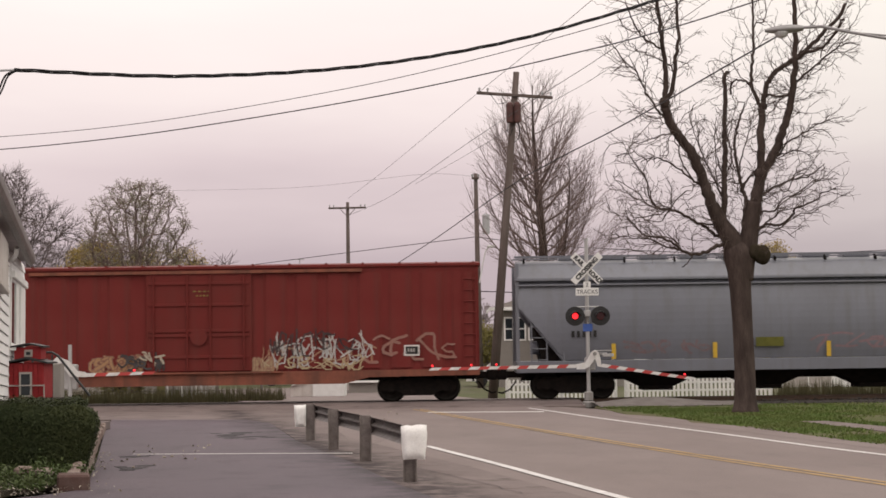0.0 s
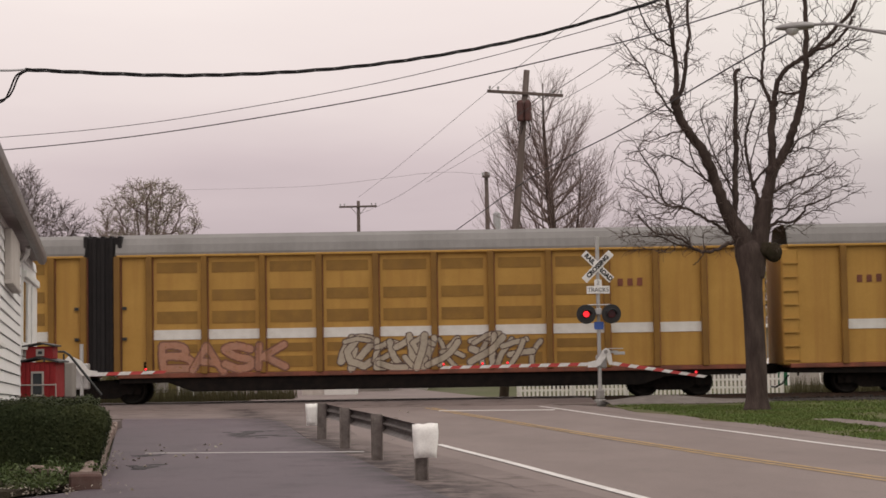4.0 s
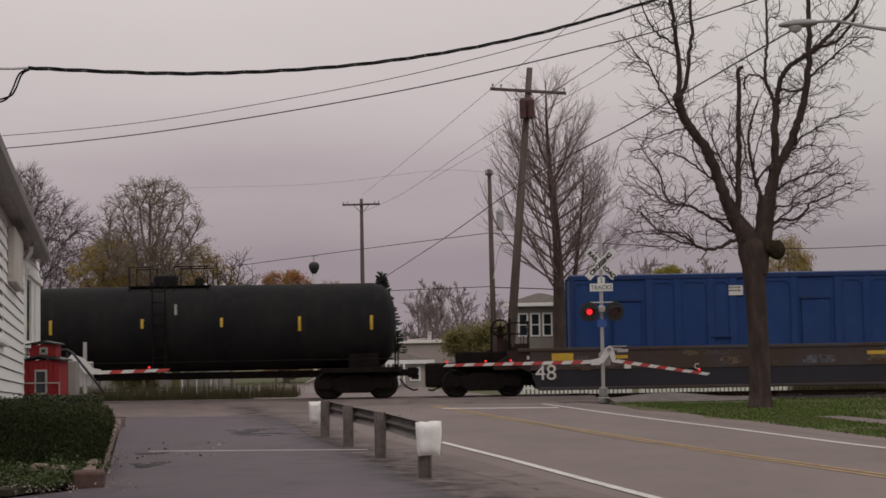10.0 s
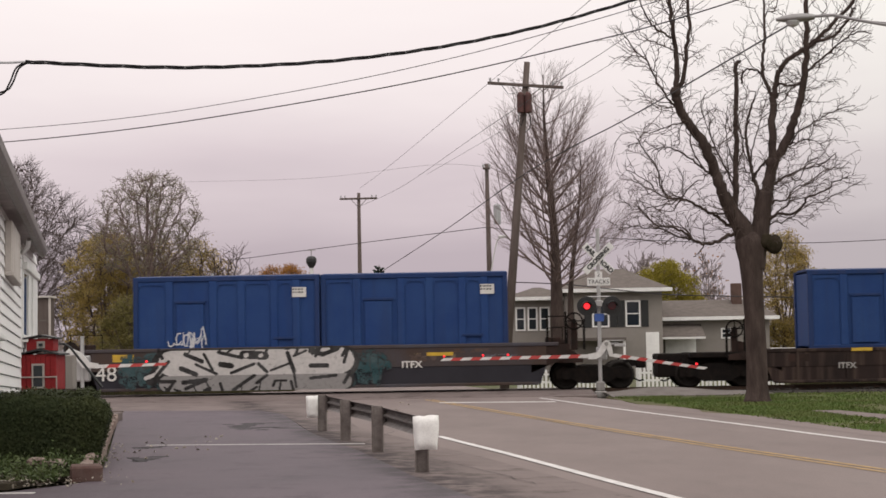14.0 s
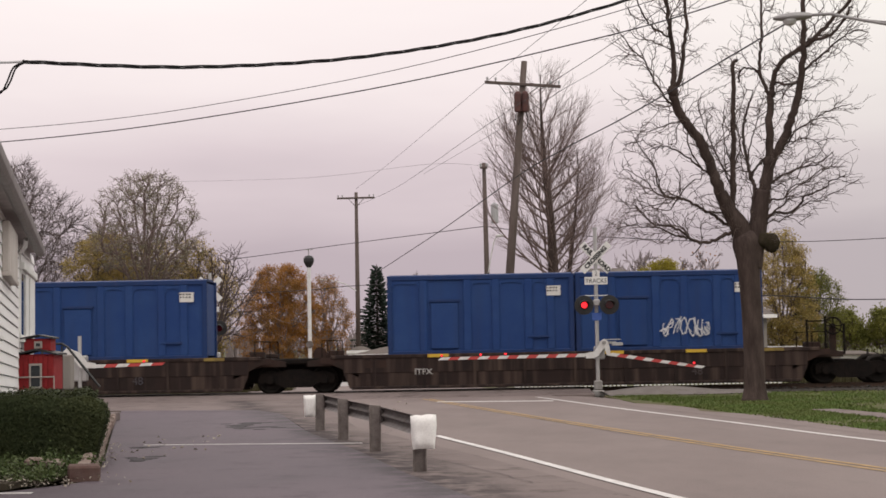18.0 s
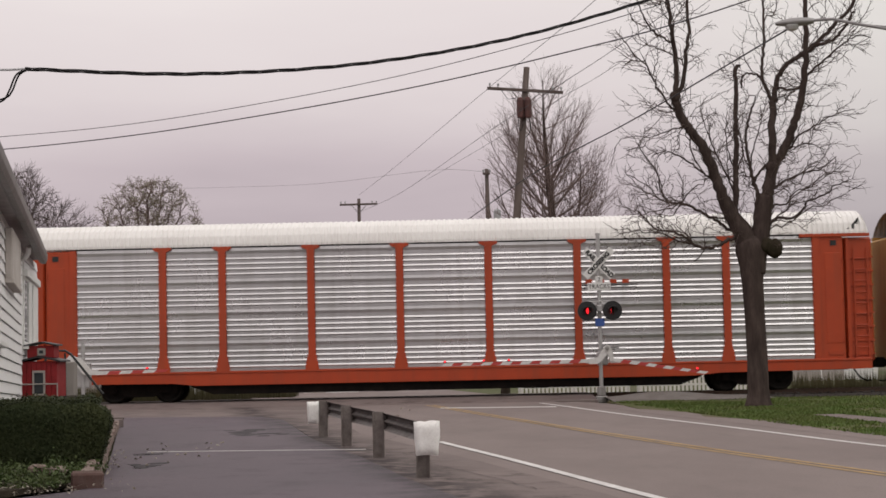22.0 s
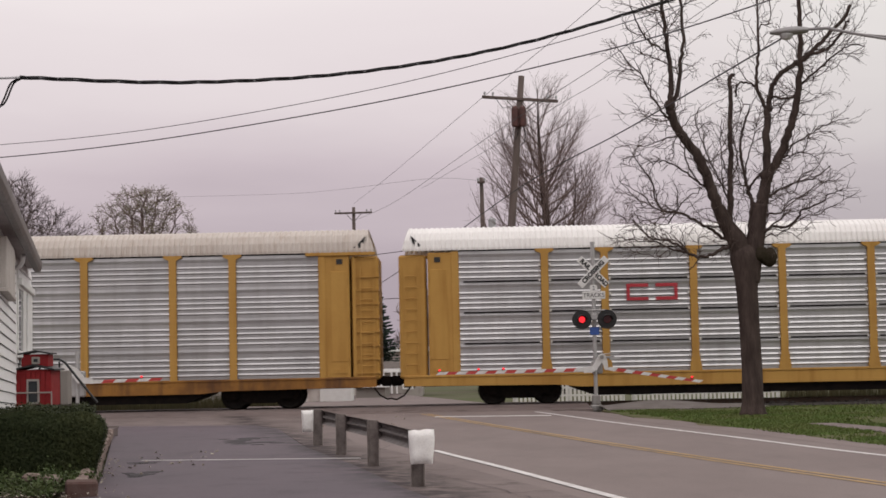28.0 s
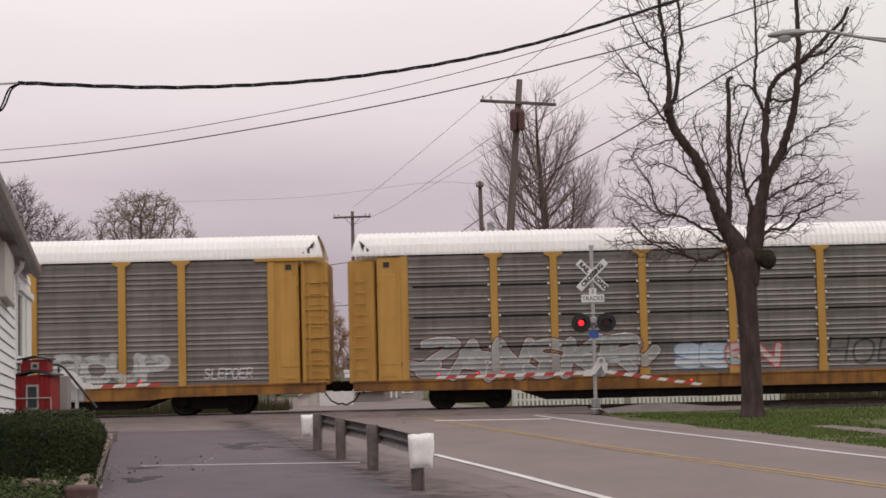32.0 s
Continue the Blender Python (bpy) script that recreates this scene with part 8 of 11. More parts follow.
def coat(car, strokes, colours, y, worn=0.0, seed=0, cell=0.02, rise=0.024, low=0.0):
    """Lays strokes (points, half width, layer) one over another on the car's side, a mesh a layer."""
    xs = [q[0] for pts, r, _ in strokes for q in pts]
    zs = [q[1] for pts, r, _ in strokes for q in pts]
    m = max(r for _, r, _ in strokes)
    x0, x1, z0, z1 = min(xs) - m, max(xs) + m, max(low, min(zs) - m), max(zs) + m
    nx, nz = int((x1 - x0) / cell) + 1, int((z1 - z0) / rise) + 1
    ex, ez = x0 + cell * np.arange(nx + 1), z0 + rise * np.arange(nz + 1)
    gx, gz = np.meshgrid(ex[:-1] + cell / 2, ez[:-1] + rise / 2)
    layer = np.full(gx.shape, -1)
    for pts, r, k in strokes:
        i0, i1 = max(0, int((min(q[0] for q in pts) - r - x0) / cell) - 1), int((max(q[0] for q in pts) + r - x0) / cell) + 2
        j0, j1 = max(0, int((min(q[1] for q in pts) - r - z0) / rise) - 1), int((max(q[1] for q in pts) + r - z0) / rise) + 2
        if j1 <= 0 or i1 <= 0:
            continue
        box = (slice(j0, j1), slice(i0, i1))
        layer[box][strokes_mask(gx[box], gz[box], pts, r)] = k
    if worn:
        rw_ = np.random.default_rng(seed)
        coarse = rw_.random((nz // 5 + 2, nx // 8 + 2)).repeat(5, 0).repeat(8, 1)[:gx.shape[0], :gx.shape[1]]
        layer[(0.55 * coarse + 0.45 * rw_.random(gx.shape)) < worn] = -1
    COATS[car.name] = COATS.get(car.name, 0.003) + 0.0007
    surface = SURFACE.get(car.name)
    if surface:
        mid_x = ex[:-1] + cell / 2
        lo = np.array([surface(mid_x, np.full(nx, z + 1e-4)) for z in ez[:-1]]) - COATS[car.name]
        hi = np.array([surface(mid_x, np.full(nx, z - 1e-4)) for z in ez[1:]]) - COATS[car.name]
    else:
        lo = hi = np.full(gx.shape, y - COATS[car.name])
    sheets = [Shape() for _ in colours]
    for j in range(nz):
        row, a = layer[j], 0
        key = np.round(lo[j] * 2000).astype(int) * 16 + row
        ends = [0] + list(np.nonzero(np.diff(key))[0] + 1) + [nx]
        for a, b in zip(ends, ends[1:]):
            k = row[a]
            if k >= 0:
                ya, yb = float(lo[j][a]), float(hi[j][a])
                xa, xb, za, zb = float(ex[a]), float(ex[b]), float(ez[j]), float(ez[j + 1])
                sheets[k].add([(xa, ya, za), (xb, ya, za), (xb, yb, zb), (xa, yb, zb)], [(0, 1, 2, 3)])
    for sh_, (nm, c) in zip(sheets, colours):
        if sh_.f:
            tagged(part(nm, sh_, ink(*c), car, fix=False), kind="stuff")


STROKES = (
    ((0.15, 0.0), (0.12, 0.5), (0.2, 1.0)), ((0.85, 0.0), (0.8, 0.5), (0.88, 0.98)), ((0.1, 0.95), (0.5, 1.02), (0.92, 0.9)),
    ((0.1, 0.05), (0.5, 0.0), (0.95, 0.08)), ((0.1, 0.5), (0.5, 0.55), (0.85, 0.48)), ((0.1, 0.0), (0.5, 0.55), (0.9, 1.0)),
    ((0.1, 1.0), (0.5, 0.5), (0.95, 0.0)), ((0.8, 0.9), (0.4, 1.0), (0.15, 0.7), (0.4, 0.5), (0.75, 0.4), (0.8, 0.12), (0.4, 0.0), (0.1, 0.15)),
    ((0.85, 0.85), (0.5, 1.0), (0.15, 0.75), (0.12, 0.3), (0.45, 0.0), (0.9, 0.15)), ((0.2, 0.0), (0.18, 0.6), (0.45, 1.0), (0.8, 0.85), (0.75, 0.55), (0.3, 0.45)),
    ((0.1, 1.0), (0.3, 0.1), (0.5, 0.7), (0.7, 0.05), (0.92, 1.0)), ((0.5, 1.0), (0.52, 0.5), (0.48, 0.0)),
)
# letter skeletons, each a few lines in a unit cell
GLYPHS = {
    "A": (((0.0, 0.0), (0.28, 0.55), (0.5, 1.0)), ((0.5, 1.0), (0.74, 0.5), (1.0, 0.0)), ((0.2, 0.36), (0.82, 0.34))),
    "B": (((0.08, 0.0), (0.06, 0.5), (0.1, 1.0)), ((0.1, 1.0), (0.75, 0.95), (0.78, 0.62), (0.15, 0.53)), ((0.15, 0.53), (0.92, 0.46), (0.92, 0.08), (0.08, 0.0))),
    "D": (((0.08, 0.0), (0.08, 1.0)), ((0.08, 1.0), (0.7, 0.92), (0.95, 0.5), (0.7, 0.06), (0.08, 0.0))),
    "E": (((0.95, 0.98), (0.15, 0.95), (0.06, 0.5), (0.15, 0.05), (0.98, 0.0)), ((0.12, 0.5), (0.8, 0.52))),
    "G": (((0.92, 0.82), (0.55, 1.0), (0.14, 0.8), (0.05, 0.4), (0.3, 0.03), (0.75, 0.02), (0.95, 0.25), (0.92, 0.48), (0.55, 0.46)),),
    "H": (((0.08, 0.0), (0.1, 1.0)), ((0.9, 0.0), (0.92, 1.0)), ((0.1, 0.5), (0.9, 0.52))),
    "I": (((0.5, 0.0), (0.48, 1.0)),),
    "K": (((0.1, 0.0), (0.1, 1.0)), ((0.9, 1.0), (0.2, 0.48)), ((0.3, 0.52), (0.98, 0.0))),
    "L": (((0.15, 1.0), (0.1, 0.5), (0.15, 0.05), (0.95, 0.02)),),
    "M": (((0.02, 0.0), (0.1, 0.98), (0.5, 0.35), (0.88, 1.0), (0.98, 0.0)),),
    "N": (((0.05, 0.0), (0.1, 0.98)), ((0.1, 0.98), (0.85, 0.03)), ((0.85, 0.03), (0.95, 1.0))),
    "O": (((0.5, 1.0), (0.12, 0.85), (0.03, 0.45), (0.25, 0.03), (0.7, 0.02), (0.96, 0.4), (0.88, 0.85), (0.5, 1.0)),),
    "P": (((0.1, 0.0), (0.1, 1.0)), ((0.1, 1.0), (0.85, 0.96), (0.92, 0.6), (0.15, 0.42))),
    "R": (((0.1, 0.0), (0.1, 1.0)), ((0.1, 1.0), (0.85, 0.96), (0.88, 0.6), (0.15, 0.48)), ((0.4, 0.48), (0.98, 0.0))),
    "S": (((0.92, 0.85), (0.5, 1.0), (0.1, 0.8), (0.4, 0.55), (0.85, 0.4), (0.88, 0.12), (0.45, 0.0), (0.05, 0.14)),),
    "T": (((0.0, 0.96), (0.5, 1.0), (1.0, 0.94)), ((0.52, 0.96), (0.5, 0.0))),
    "U": (((0.08, 1.0), (0.06, 0.35), (0.35, 0.0), (0.72, 0.03), (0.92, 0.4), (0.94, 1.0)),),
    "X": (((0.05, 0.0), (0.95, 1.0)), ((0.05, 1.0), (0.95, 0.0))),
    "Y": (((0.05, 1.0), (0.5, 0.5)), ((0.95, 1.0), (0.5, 0.5), (0.48, 0.0))),
    "Z": (((0.05, 0.97), (0.92, 0.98), (0.1, 0.05), (0.97, 0.02)),),
}


def stroke_points(line, a, w, z0, H, lean, seed, r, stretch=1.3):
    """A skeleton stroke set into its cell, eased between its corners."""
    pts = []
    for (u0, v0), (u1, v1) in zip(line, line[1:]):
        for f in (0.0, 0.34, 0.67):
            pts.append((u0 + (u1 - u0) * f, v0 + (v1 - v0) * f))
    pts.append(line[-1])
    if r.random() < 0.4:
        pts = [(1 - u, v) for u, v in pts]
    if r.random() < 0.35:
        pts = [(u, 1 - v) for u, v in pts]
    turn, du = r.uniform(-0.45, 0.45), r.uniform(-0.3, 0.3)
    pts = [(0.5 + du + (u - 0.5) * math.cos(turn) - (v - 0.5) * math.sin(turn), 0.5 + (u - 0.5) * math.sin(turn) + (v - 0.5) * math.cos(turn)) for u, v in pts]
    sw = r.uniform(-0.1, 0.1)
    return [(a + w * (u * stretch - (stretch - 1) / 2) + lean * v + 0.06 * w * math.sin(5 * v + seed), z0 + H * min(1.05, max(0.0, v + sw * math.sin(4 * u)))) for u, v in pts]


def piece(car, x0, x1, z0, z1, y, word, fill, edge, seed, fat=0.11, rim=0.04, halo=None, glow=0.08, second=None, shine=None, lean=0.0, wild=0, worn=0.0, thin=None):
    """Big painted letters with an outline, a halo, a fading lower half and a shine."""
    r = random.Random(seed)
    H, n = z1 - z0, len(word)
    low = 0.66 if car.name in SURFACE else 0.0
    pad = fat * H + rim + (glow if halo else 0)
    a0, w = x0 + pad, (x1 - x0 - 2 * pad) / n
    zb, zt = z0 + pad * 0.8, z1 - pad
    cells = []
    for k, ch in enumerate(word):
        up, dn, tilt = r.uniform(-0.05, 0.02) * H, r.uniform(-0.03, 0.06) * H, lean * H + r.uniform(-0.08, 0.08) * w
        lines = []
        for line in GLYPHS[ch]:
            pts = smooth_line(line, 5) if len(line) > 2 else list(line)
            lines.append([(a0 + k * w + w * (0.02 + 0.98 * u) + tilt * v, zb + dn + (zt + up - zb - dn) * v + 0.03 * H * math.sin(4 * u + k)) for u, v in pts])
        for _ in range(wild):
            u = r.uniform(-0.1, 1.0)
            s_ = r.choice((-1, 1))
            lines.append([(a0 + k * w + w * u, zb + (zt - zb) * r.random()), (a0 + k * w + w * (u + 0.5 * s_), zb + (zt - zb) * r.random()), (a0 + k * w + w * (u + 0.8 * s_), zb + (zt - zb) * r.random())])
        cells.append((lines, fat * H * r.uniform(0.85, 1.12)))
    out = []
    if halo:
        for lines, wd in cells:
            out += [(pts, wd + rim + glow, 0) for pts in lines]
    for k, (lines, wd) in enumerate(cells):
        out += [(pts, wd + rim, 1) for pts in lines]
        out += [(pts, wd, 2) for pts in lines]
        if second:
            cut = zb + (zt - zb) * r.uniform(0.3, 0.5)
            for pts in lines:
                lowp = [p for p in pts if p[1] < cut]
                if len(lowp) > 1:
                    out.append((lowp, wd * 0.94, 3))
        if thin:
            out += [([(px + wd * 0.35, pz - wd * 0.35) for px, pz in pts], 0.018, 1) for pts in lines]
        if shine:
            out += [([(px - wd * 0.4, pz + wd * 0.4) for px, pz in pts[: max(2, len(pts) // 2)]], wd * 0.16, 4) for pts in lines]
    coat(car, out, (("paint_halo", halo or edge), ("paint_outline", edge), ("paint_fill", fill), ("paint_second", second or fill), ("paint_shine", shine or fill)), y, worn, seed, low=low)


def spray(car, x0, x1, z0, z1, y, fill, edge, seed, n=5, wide=0.30, second=None, shadow=None, glow=None, worn=0.0):
    """A painted tangle: bulging strokes, each with its outline, a shine and a halo; nothing to read."""
    r = random.Random(seed)
    n = max(n + 1, int(n * 1.4))
    H, w = z1 - z0, (x1 - x0) / n
    fat = min(0.11, max(0.03, 0.07 * H + 0.05 * wide * H))
    rim = 0.020 + 0.016 * min(1.0, H)
    out, over = [], []
    for k in range(n):
        a = x0 + k * w
        lean = r.uniform(-0.25, 0.3) * w
        zb, zt = z0 + H * r.uniform(0.02, 0.12), z0 + H * r.uniform(0.84, 1.0)
        two = second and r.random() < 0.5
        for q, line in enumerate(r.sample(STROKES, r.randint(3, 4))):
            pts = stroke_points(line, a, w, zb, zt - zb, lean, seed + q, r)
            wd = fat * r.uniform(0.7, 1.25)
            if glow:
                out.append((pts, wd + rim + 0.05 + 0.03 * H, 0))
            over.append((pts, wd + rim, 1))
            over.append((pts, wd, 3 if two else 2))
            if shadow and r.random() < 0.7:
                over.append(([(px - wd * 0.3, pz + wd * 0.3) for px, pz in pts[1:4]], wd * 0.2, 4))
    coat(car, out + over, (("paint_halo", glow or edge), ("paint_outline", edge), ("paint_fill", fill), ("paint_second", second or fill), ("paint_shine", shadow or fill)), y, worn, seed, low=0.66 if y < -1.56 else 0.0)


def wild(car, x0, x1, z0, z1, y, colours, seed, n=8, wide=0.03):
    """Layers of thin tags over one another."""
    for k, c in enumerate(colours):
        scrawl(car, x0 + 0.2 * (k % 3), x1 - 0.15 * (k % 2), z0 + 0.06 * k, z1 - 0.10 * (k % 3), y, c, seed + k, n + k % 3, wide)


def scrawl(car, x0, x1, z0, z1, y, colour, seed, n=5, wide=0.04, worn=0.0):
    """A thin quick tag of hooks, bars and loops."""
    r = random.Random(seed)
    w = (x1 - x0) / n
    out = []
    for k in range(n):
        lean = r.uniform(-0.1, 0.4) * w
        zb, zt = z0 + (z1 - z0) * r.uniform(0.0, 0.3), z0 + (z1 - z0) * r.uniform(0.65, 1.0)
        for line in r.sample(STROKES, 2):
            out.append((stroke_points(line, x0 + k * w, w, zb, zt - zb, lean, seed, r, 1.15), wide * r.uniform(0.6, 1.0), 0))
    coat(car, out, (("paint_scrawl", colour),), y, worn, seed, 0.012, 0.014)


def tag(car, x0, x1, z0, z1, y, word, colour, seed, wide=0.03, lean=0.15, worn=0.0):
    """A thin-lined word, written quickly."""
    r = random.Random(seed)
    w = (x1 - x0) / len(word)
    out = []
    for k, ch in enumerate(word):
        dz = r.uniform(-0.06, 0.06) * (z1 - z0)
        for line in GLYPHS[ch]:
            pts = smooth_line(line, 4) if len(line) > 2 else list(line)
            out.append(([(x0 + k * w + 0.86 * w * u + lean * w * (v - 0.5), z0 + dz + (z1 - z0) * v) for u, v in pts], wide, 0))
    coat(car, out, (("paint_scrawl", colour),), y, worn, seed, 0.012, 0.014)


def ribbon(s, pts, w, y):
    """A flat band along a line of points, with rounded joints."""
    for i, p in enumerate(pts):
        s.add([(p[0] + w * math.cos(a), y, p[1] + w * math.sin(a)) for a in [k * math.pi / 4 for k in range(8)]], [tuple(range(8))])
        y -= 0.0003
        if i:
            q = pts[i - 1]
            d = Vector((p[0] - q[0], p[1] - q[1]))
            d = Vector((-d.y, d.x)).normalized() * w
            s.add([(q[0] + d.x, y, q[1] + d.y), (p[0] + d.x, y, p[1] + d.y), (p[0] - d.x, y, p[1] - d.y), (q[0] - d.x, y, q[1] - d.y)], [(0, 1, 2, 3)])
            y -= 0.0003


def rack_surface(flare, groups):
    prof = panel_profile(1.0, 5.02, groups)
    pz, py = [p[1] for p in prof], [p[0] for p in prof]

    def at(x, z):
        y = np.interp(z, pz, py)
        for p in POSTS:
            y = np.where(np.abs(x - RACK_LEN / 2 - p) < 0.12 + flare * 0.6 * np.clip((1.55 - z) / 0.43, 0, 1), -1.56, y)
        y = np.where(np.abs(x - RACK_LEN / 2) > 12.0, -1.525, y)
        return np.where(z < 0.93, -1.53, np.where(z < 1.0, -1.56, y))
    return at


def hopper_surface(sill_z, lip):
    def at(x, z):
        u = np.clip((z - sill_z - 0.28) / (lip - sill_z - 0.28), 0, 1)
        y = -1.30 - 0.24 * np.sin(math.pi * np.minimum(1, 0.08 + 0.92 * u)) ** 0.7
        return np.where(z < sill_z + 0.27, -1.52, y)
    return at


def twin_surface(stops, length):
    xs = list(stops) + [length - q for q in stops]

    def at(x, z):
        y = np.full(x.shape, -1.442)
        for p in xs:
            y = np.where(np.abs(x - p) < 0.10, -1.60, y)
        return np.where(z < 1.0, -1.55, y)
    return at


# ---- auto carriers ----
RACK_LEN = 28.6
POSTS = (-9.2, -7.25, -4.35, -1.45, 1.45, 4.35, 7.25, 9.2)


def panel_profile(z0, z1, groups):
    """Four sharp ribs to a group, then a plain field; each rib has a sloping top and an undercut."""
    step = (z1 - z0) / groups
    prof = [(-1.45, z0)]
    for g in range(groups):
        z = z0 + g * step
        for k in range(4):
            a = z + step * (0.10 + 0.165 * k)
            prof += [(-1.45, a), (-1.482, a + 0.024), (-1.486, a + 0.032), (-1.456, a + 0.086), (-1.45, a + 0.092)]
        prof += [(-1.45, z + step * 0.80), (-1.462, z + step * 0.90), (-1.45, z + step * 0.99)]
    prof.append((-1.45, z1))
    return prof


def make_panel(wide, material, z0=1.0, z1=5.02, groups=4):
    s = Shape()
    s.sheet(panel_profile(z0, z1, groups)[::-1], (-wide / 2, wide / 2), lambda a, p: (a, p[0], p[1]))
    s.box(-wide / 2, wide / 2, -1.445, -1.42, z0, z1)
    return s.mesh("panel", material, fix=False)


def make_post(material, flare=0.0):
    prof = [(-0.12, 0.98), (-0.12, 4.90), (-0.30, 4.99), (-0.30, 5.06), (0.30, 5.06), (0.30, 4.99), (0.12, 4.90), (0.12, 0.98)]
    if flare:
        prof = [(-0.12 - flare * 0.6, 0.94), (-0.12 - flare * 0.6, 1.12), (-0.12, 1.55)] + prof[1:7] + [(0.12, 1.55), (0.12 + flare * 0.6, 1.12), (0.12 + flare * 0.6, 0.94)]
    s = Shape()
    s.prism(prof, -1.56, -1.45, "y")
    return s.mesh("post", material)


def make_roof(material, half=13.84):
    prof = [(-1.52, 5.06), (-1.52, 5.14), (-1.44, 5.40), (-1.24, 5.64), (-0.88, 5.80), (-0.4, 5.86), (0.4, 5.86), (0.88, 5.80), (1.24, 5.64), (1.44, 5.40), (1.52, 5.14), (1.52, 5.06)]
    stations, k = [], 0
    x = -half
    while x <= half + 0.01:
        stations.append((x, 0.0 if k % 4 < 2 else 0.05))
        k += 1
        x += (0.02, 0.066)[k % 2]
    s = Shape()

    def at(st, p):
        d = 1 + st[1] / 1.5
        reach = max(0.0, (p[1] - 5.2) * 0.35)
        xx = max(-half + reach, min(half - reach, st[0]))
        return (xx, p[0] * d, 5.06 + (p[1] - 5.06) * d)
    s.sheet(prof, stations, at)
    return s.mesh("roof", material, fix=False)


def auto_rack(off, name, label, post, panel, roof, sill, end=None, edge=None, flare=0.0, seams=False, groups=4):
    """A covered auto carrier: flat car, posts, corrugated side panels, end doors and a ribbed roof."""
    car = car_at(name, off, label, "rail car", "auto carriers in the train")
    mid = RACK_LEN / 2
    SURFACE[car.name] = rack_surface(flare, groups)
    end, edge = end or post, edge or end or post
    shell = Shape()
    shell.box(mid - 12.0, mid + 12.0, -1.39, 1.39, 0.96, 5.08)
    part("deck_body", shell, M["under"], car)
    sm = shared(("post", post, flare), lambda: make_post(M[post], flare))
    for x in POSTS:
        same("post", sm, car, pose(mid + x, 0, 0))
        same("post", sm, car, pose(mid + x, 0, 0, 0, 0, 180))
    stops = (-12.0,) + POSTS + (12.0,)
    for a, b in zip(stops, stops[1:]):
        ga, gb = (0.0 if a == -12.0 else 0.13), (0.0 if b == 12.0 else 0.13)
        w = round(b - a - ga - gb, 3)
        me = shared(("panel", panel, w, groups), lambda: make_panel(w, M[panel], groups=groups))
        same("panel", me, car, pose(mid + (a + b + ga - gb) / 2, 0, 0))
        same("panel", me, car, pose(mid + (a + b + ga - gb) / 2, 0, 0, 0, 0, 180))
    if seams:
        for z in (1.98, 2.99, 4.0):
            s = Shape()
            for a, b in zip(stops, stops[1:]):
                s.box(mid + a + 0.14, mid + b - 0.14, -1.50, -1.44, z, z + 0.045)
            part("panel_seam", s, M["under"], car)
    clips = Shape()
    for x in POSTS if seams else ():
        for z in (1.45, 1.98, 2.45, 2.99, 3.5, 4.0, 4.5):
            for e in (-0.17, 0.17):
                clips.box(mid + x + e - 0.03, mid + x + e + 0.03, -1.52, -1.45, z, z + 0.08)
    if seams:
        tagged(part("clip_strip", clips, M["car_white"], car), kind="stuff")
    same("roof", shared(("roof", roof), lambda: make_roof(M[roof])), car, pose(mid, 0, 0))
    gap = Shape()
    gap.box(mid - 12.0, mid + 12.0, -1.47, 1.47, 5.03, 5.10)
    part("roof_gap", gap, M["under"], car)
    for s_ in (-1, 1):
        tear = Shape().prism([(mid + s_ * 13.04, 5.12), (mid + s_ * 13.28, 5.30), (mid + s_ * 13.56, 5.58), (mid + s_ * 13.50, 5.34), (mid + s_ * 13.34, 5.12)], -1.50, -1.2, "y")
        part("roof_notch", tear, M["black"], car, "dark notch at the roof's end")
    for s_ in (-1, 1):
        flip = pose(mid, 0, 0, 0, 0, 0 if s_ > 0 else 180)
        key = ("end", end, edge)

        def build():
            a, b, c, d = Shape(), Shape(), Shape(), Shape()
            a.box(12.0, 13.02, -1.50, 1.50, 0.96, 5.0, 0.03)
            a.box(12.02, 12.24, -1.54, 1.54, 0.96, 5.02, 0.01)
            a.box(11.6, 13.88, -1.57, -1.47, 4.96, 5.07, 0.01)
            b.box(13.08, 13.97, -1.40, 1.40, 0.9, 4.94, 0.06)
            for k in range(8):
                b.box(13.10, 13.99, -1.45, -1.38, 1.1 + k * 0.45, 1.16 + k * 0.45)
            b.box(13.12, 13.22, -1.47, -1.36, 0.9, 4.92)
            c.box(12.4, 12.95, -1.515, -1.49, 1.5, 4.45, 0.02)
            c.box(12.46, 12.90, -1.525, -1.50, 1.12, 1.24)
            for z in (1.6, 2.9, 4.2):
                c.disc((12.98, -1.52, z), "z", 0.03, 0.14, 8)
            d.box(12.6, 12.8, -1.52, -1.50, 4.68, 4.85)
            return a.mesh("end_bay", M[end]), b.mesh("end_door", M[edge]), c.mesh("side_door", M[end]), d.mesh("hole", M["black"])
        ea, eb, ec, ed = shared(key, build)
        for nm, me in (("end_bay", ea), ("end_door", eb), ("side_door", ec), ("vent_hole", ed)):
            same(nm, me, car, flip)
            if nm in ("side_door", "vent_hole"):
                same(nm, me, car, flip @ Matrix.Diagonal((1, -1, 1, 1)))
    def build_sill():
        s = Shape()
        prof = [(-13.85, 0.99), (-13.85, 0.66), (-8.9, 0.62), (-8.1, 0.54), (8.1, 0.54), (8.9, 0.62), (13.85, 0.66), (13.85, 0.99)]
        for y0, y1 in ((-1.53, -1.40), (1.40, 1.53)):
            s.prism(prof, y0, y1, "y")
        s.box(-13.85, 13.85, -1.56, -1.38, 0.93, 1.0, 0.01)
        return s.mesh("side_sill", M[sill])
    same("side_sill", shared(("sill", sill), build_sill), car, pose(mid, 0, 0))
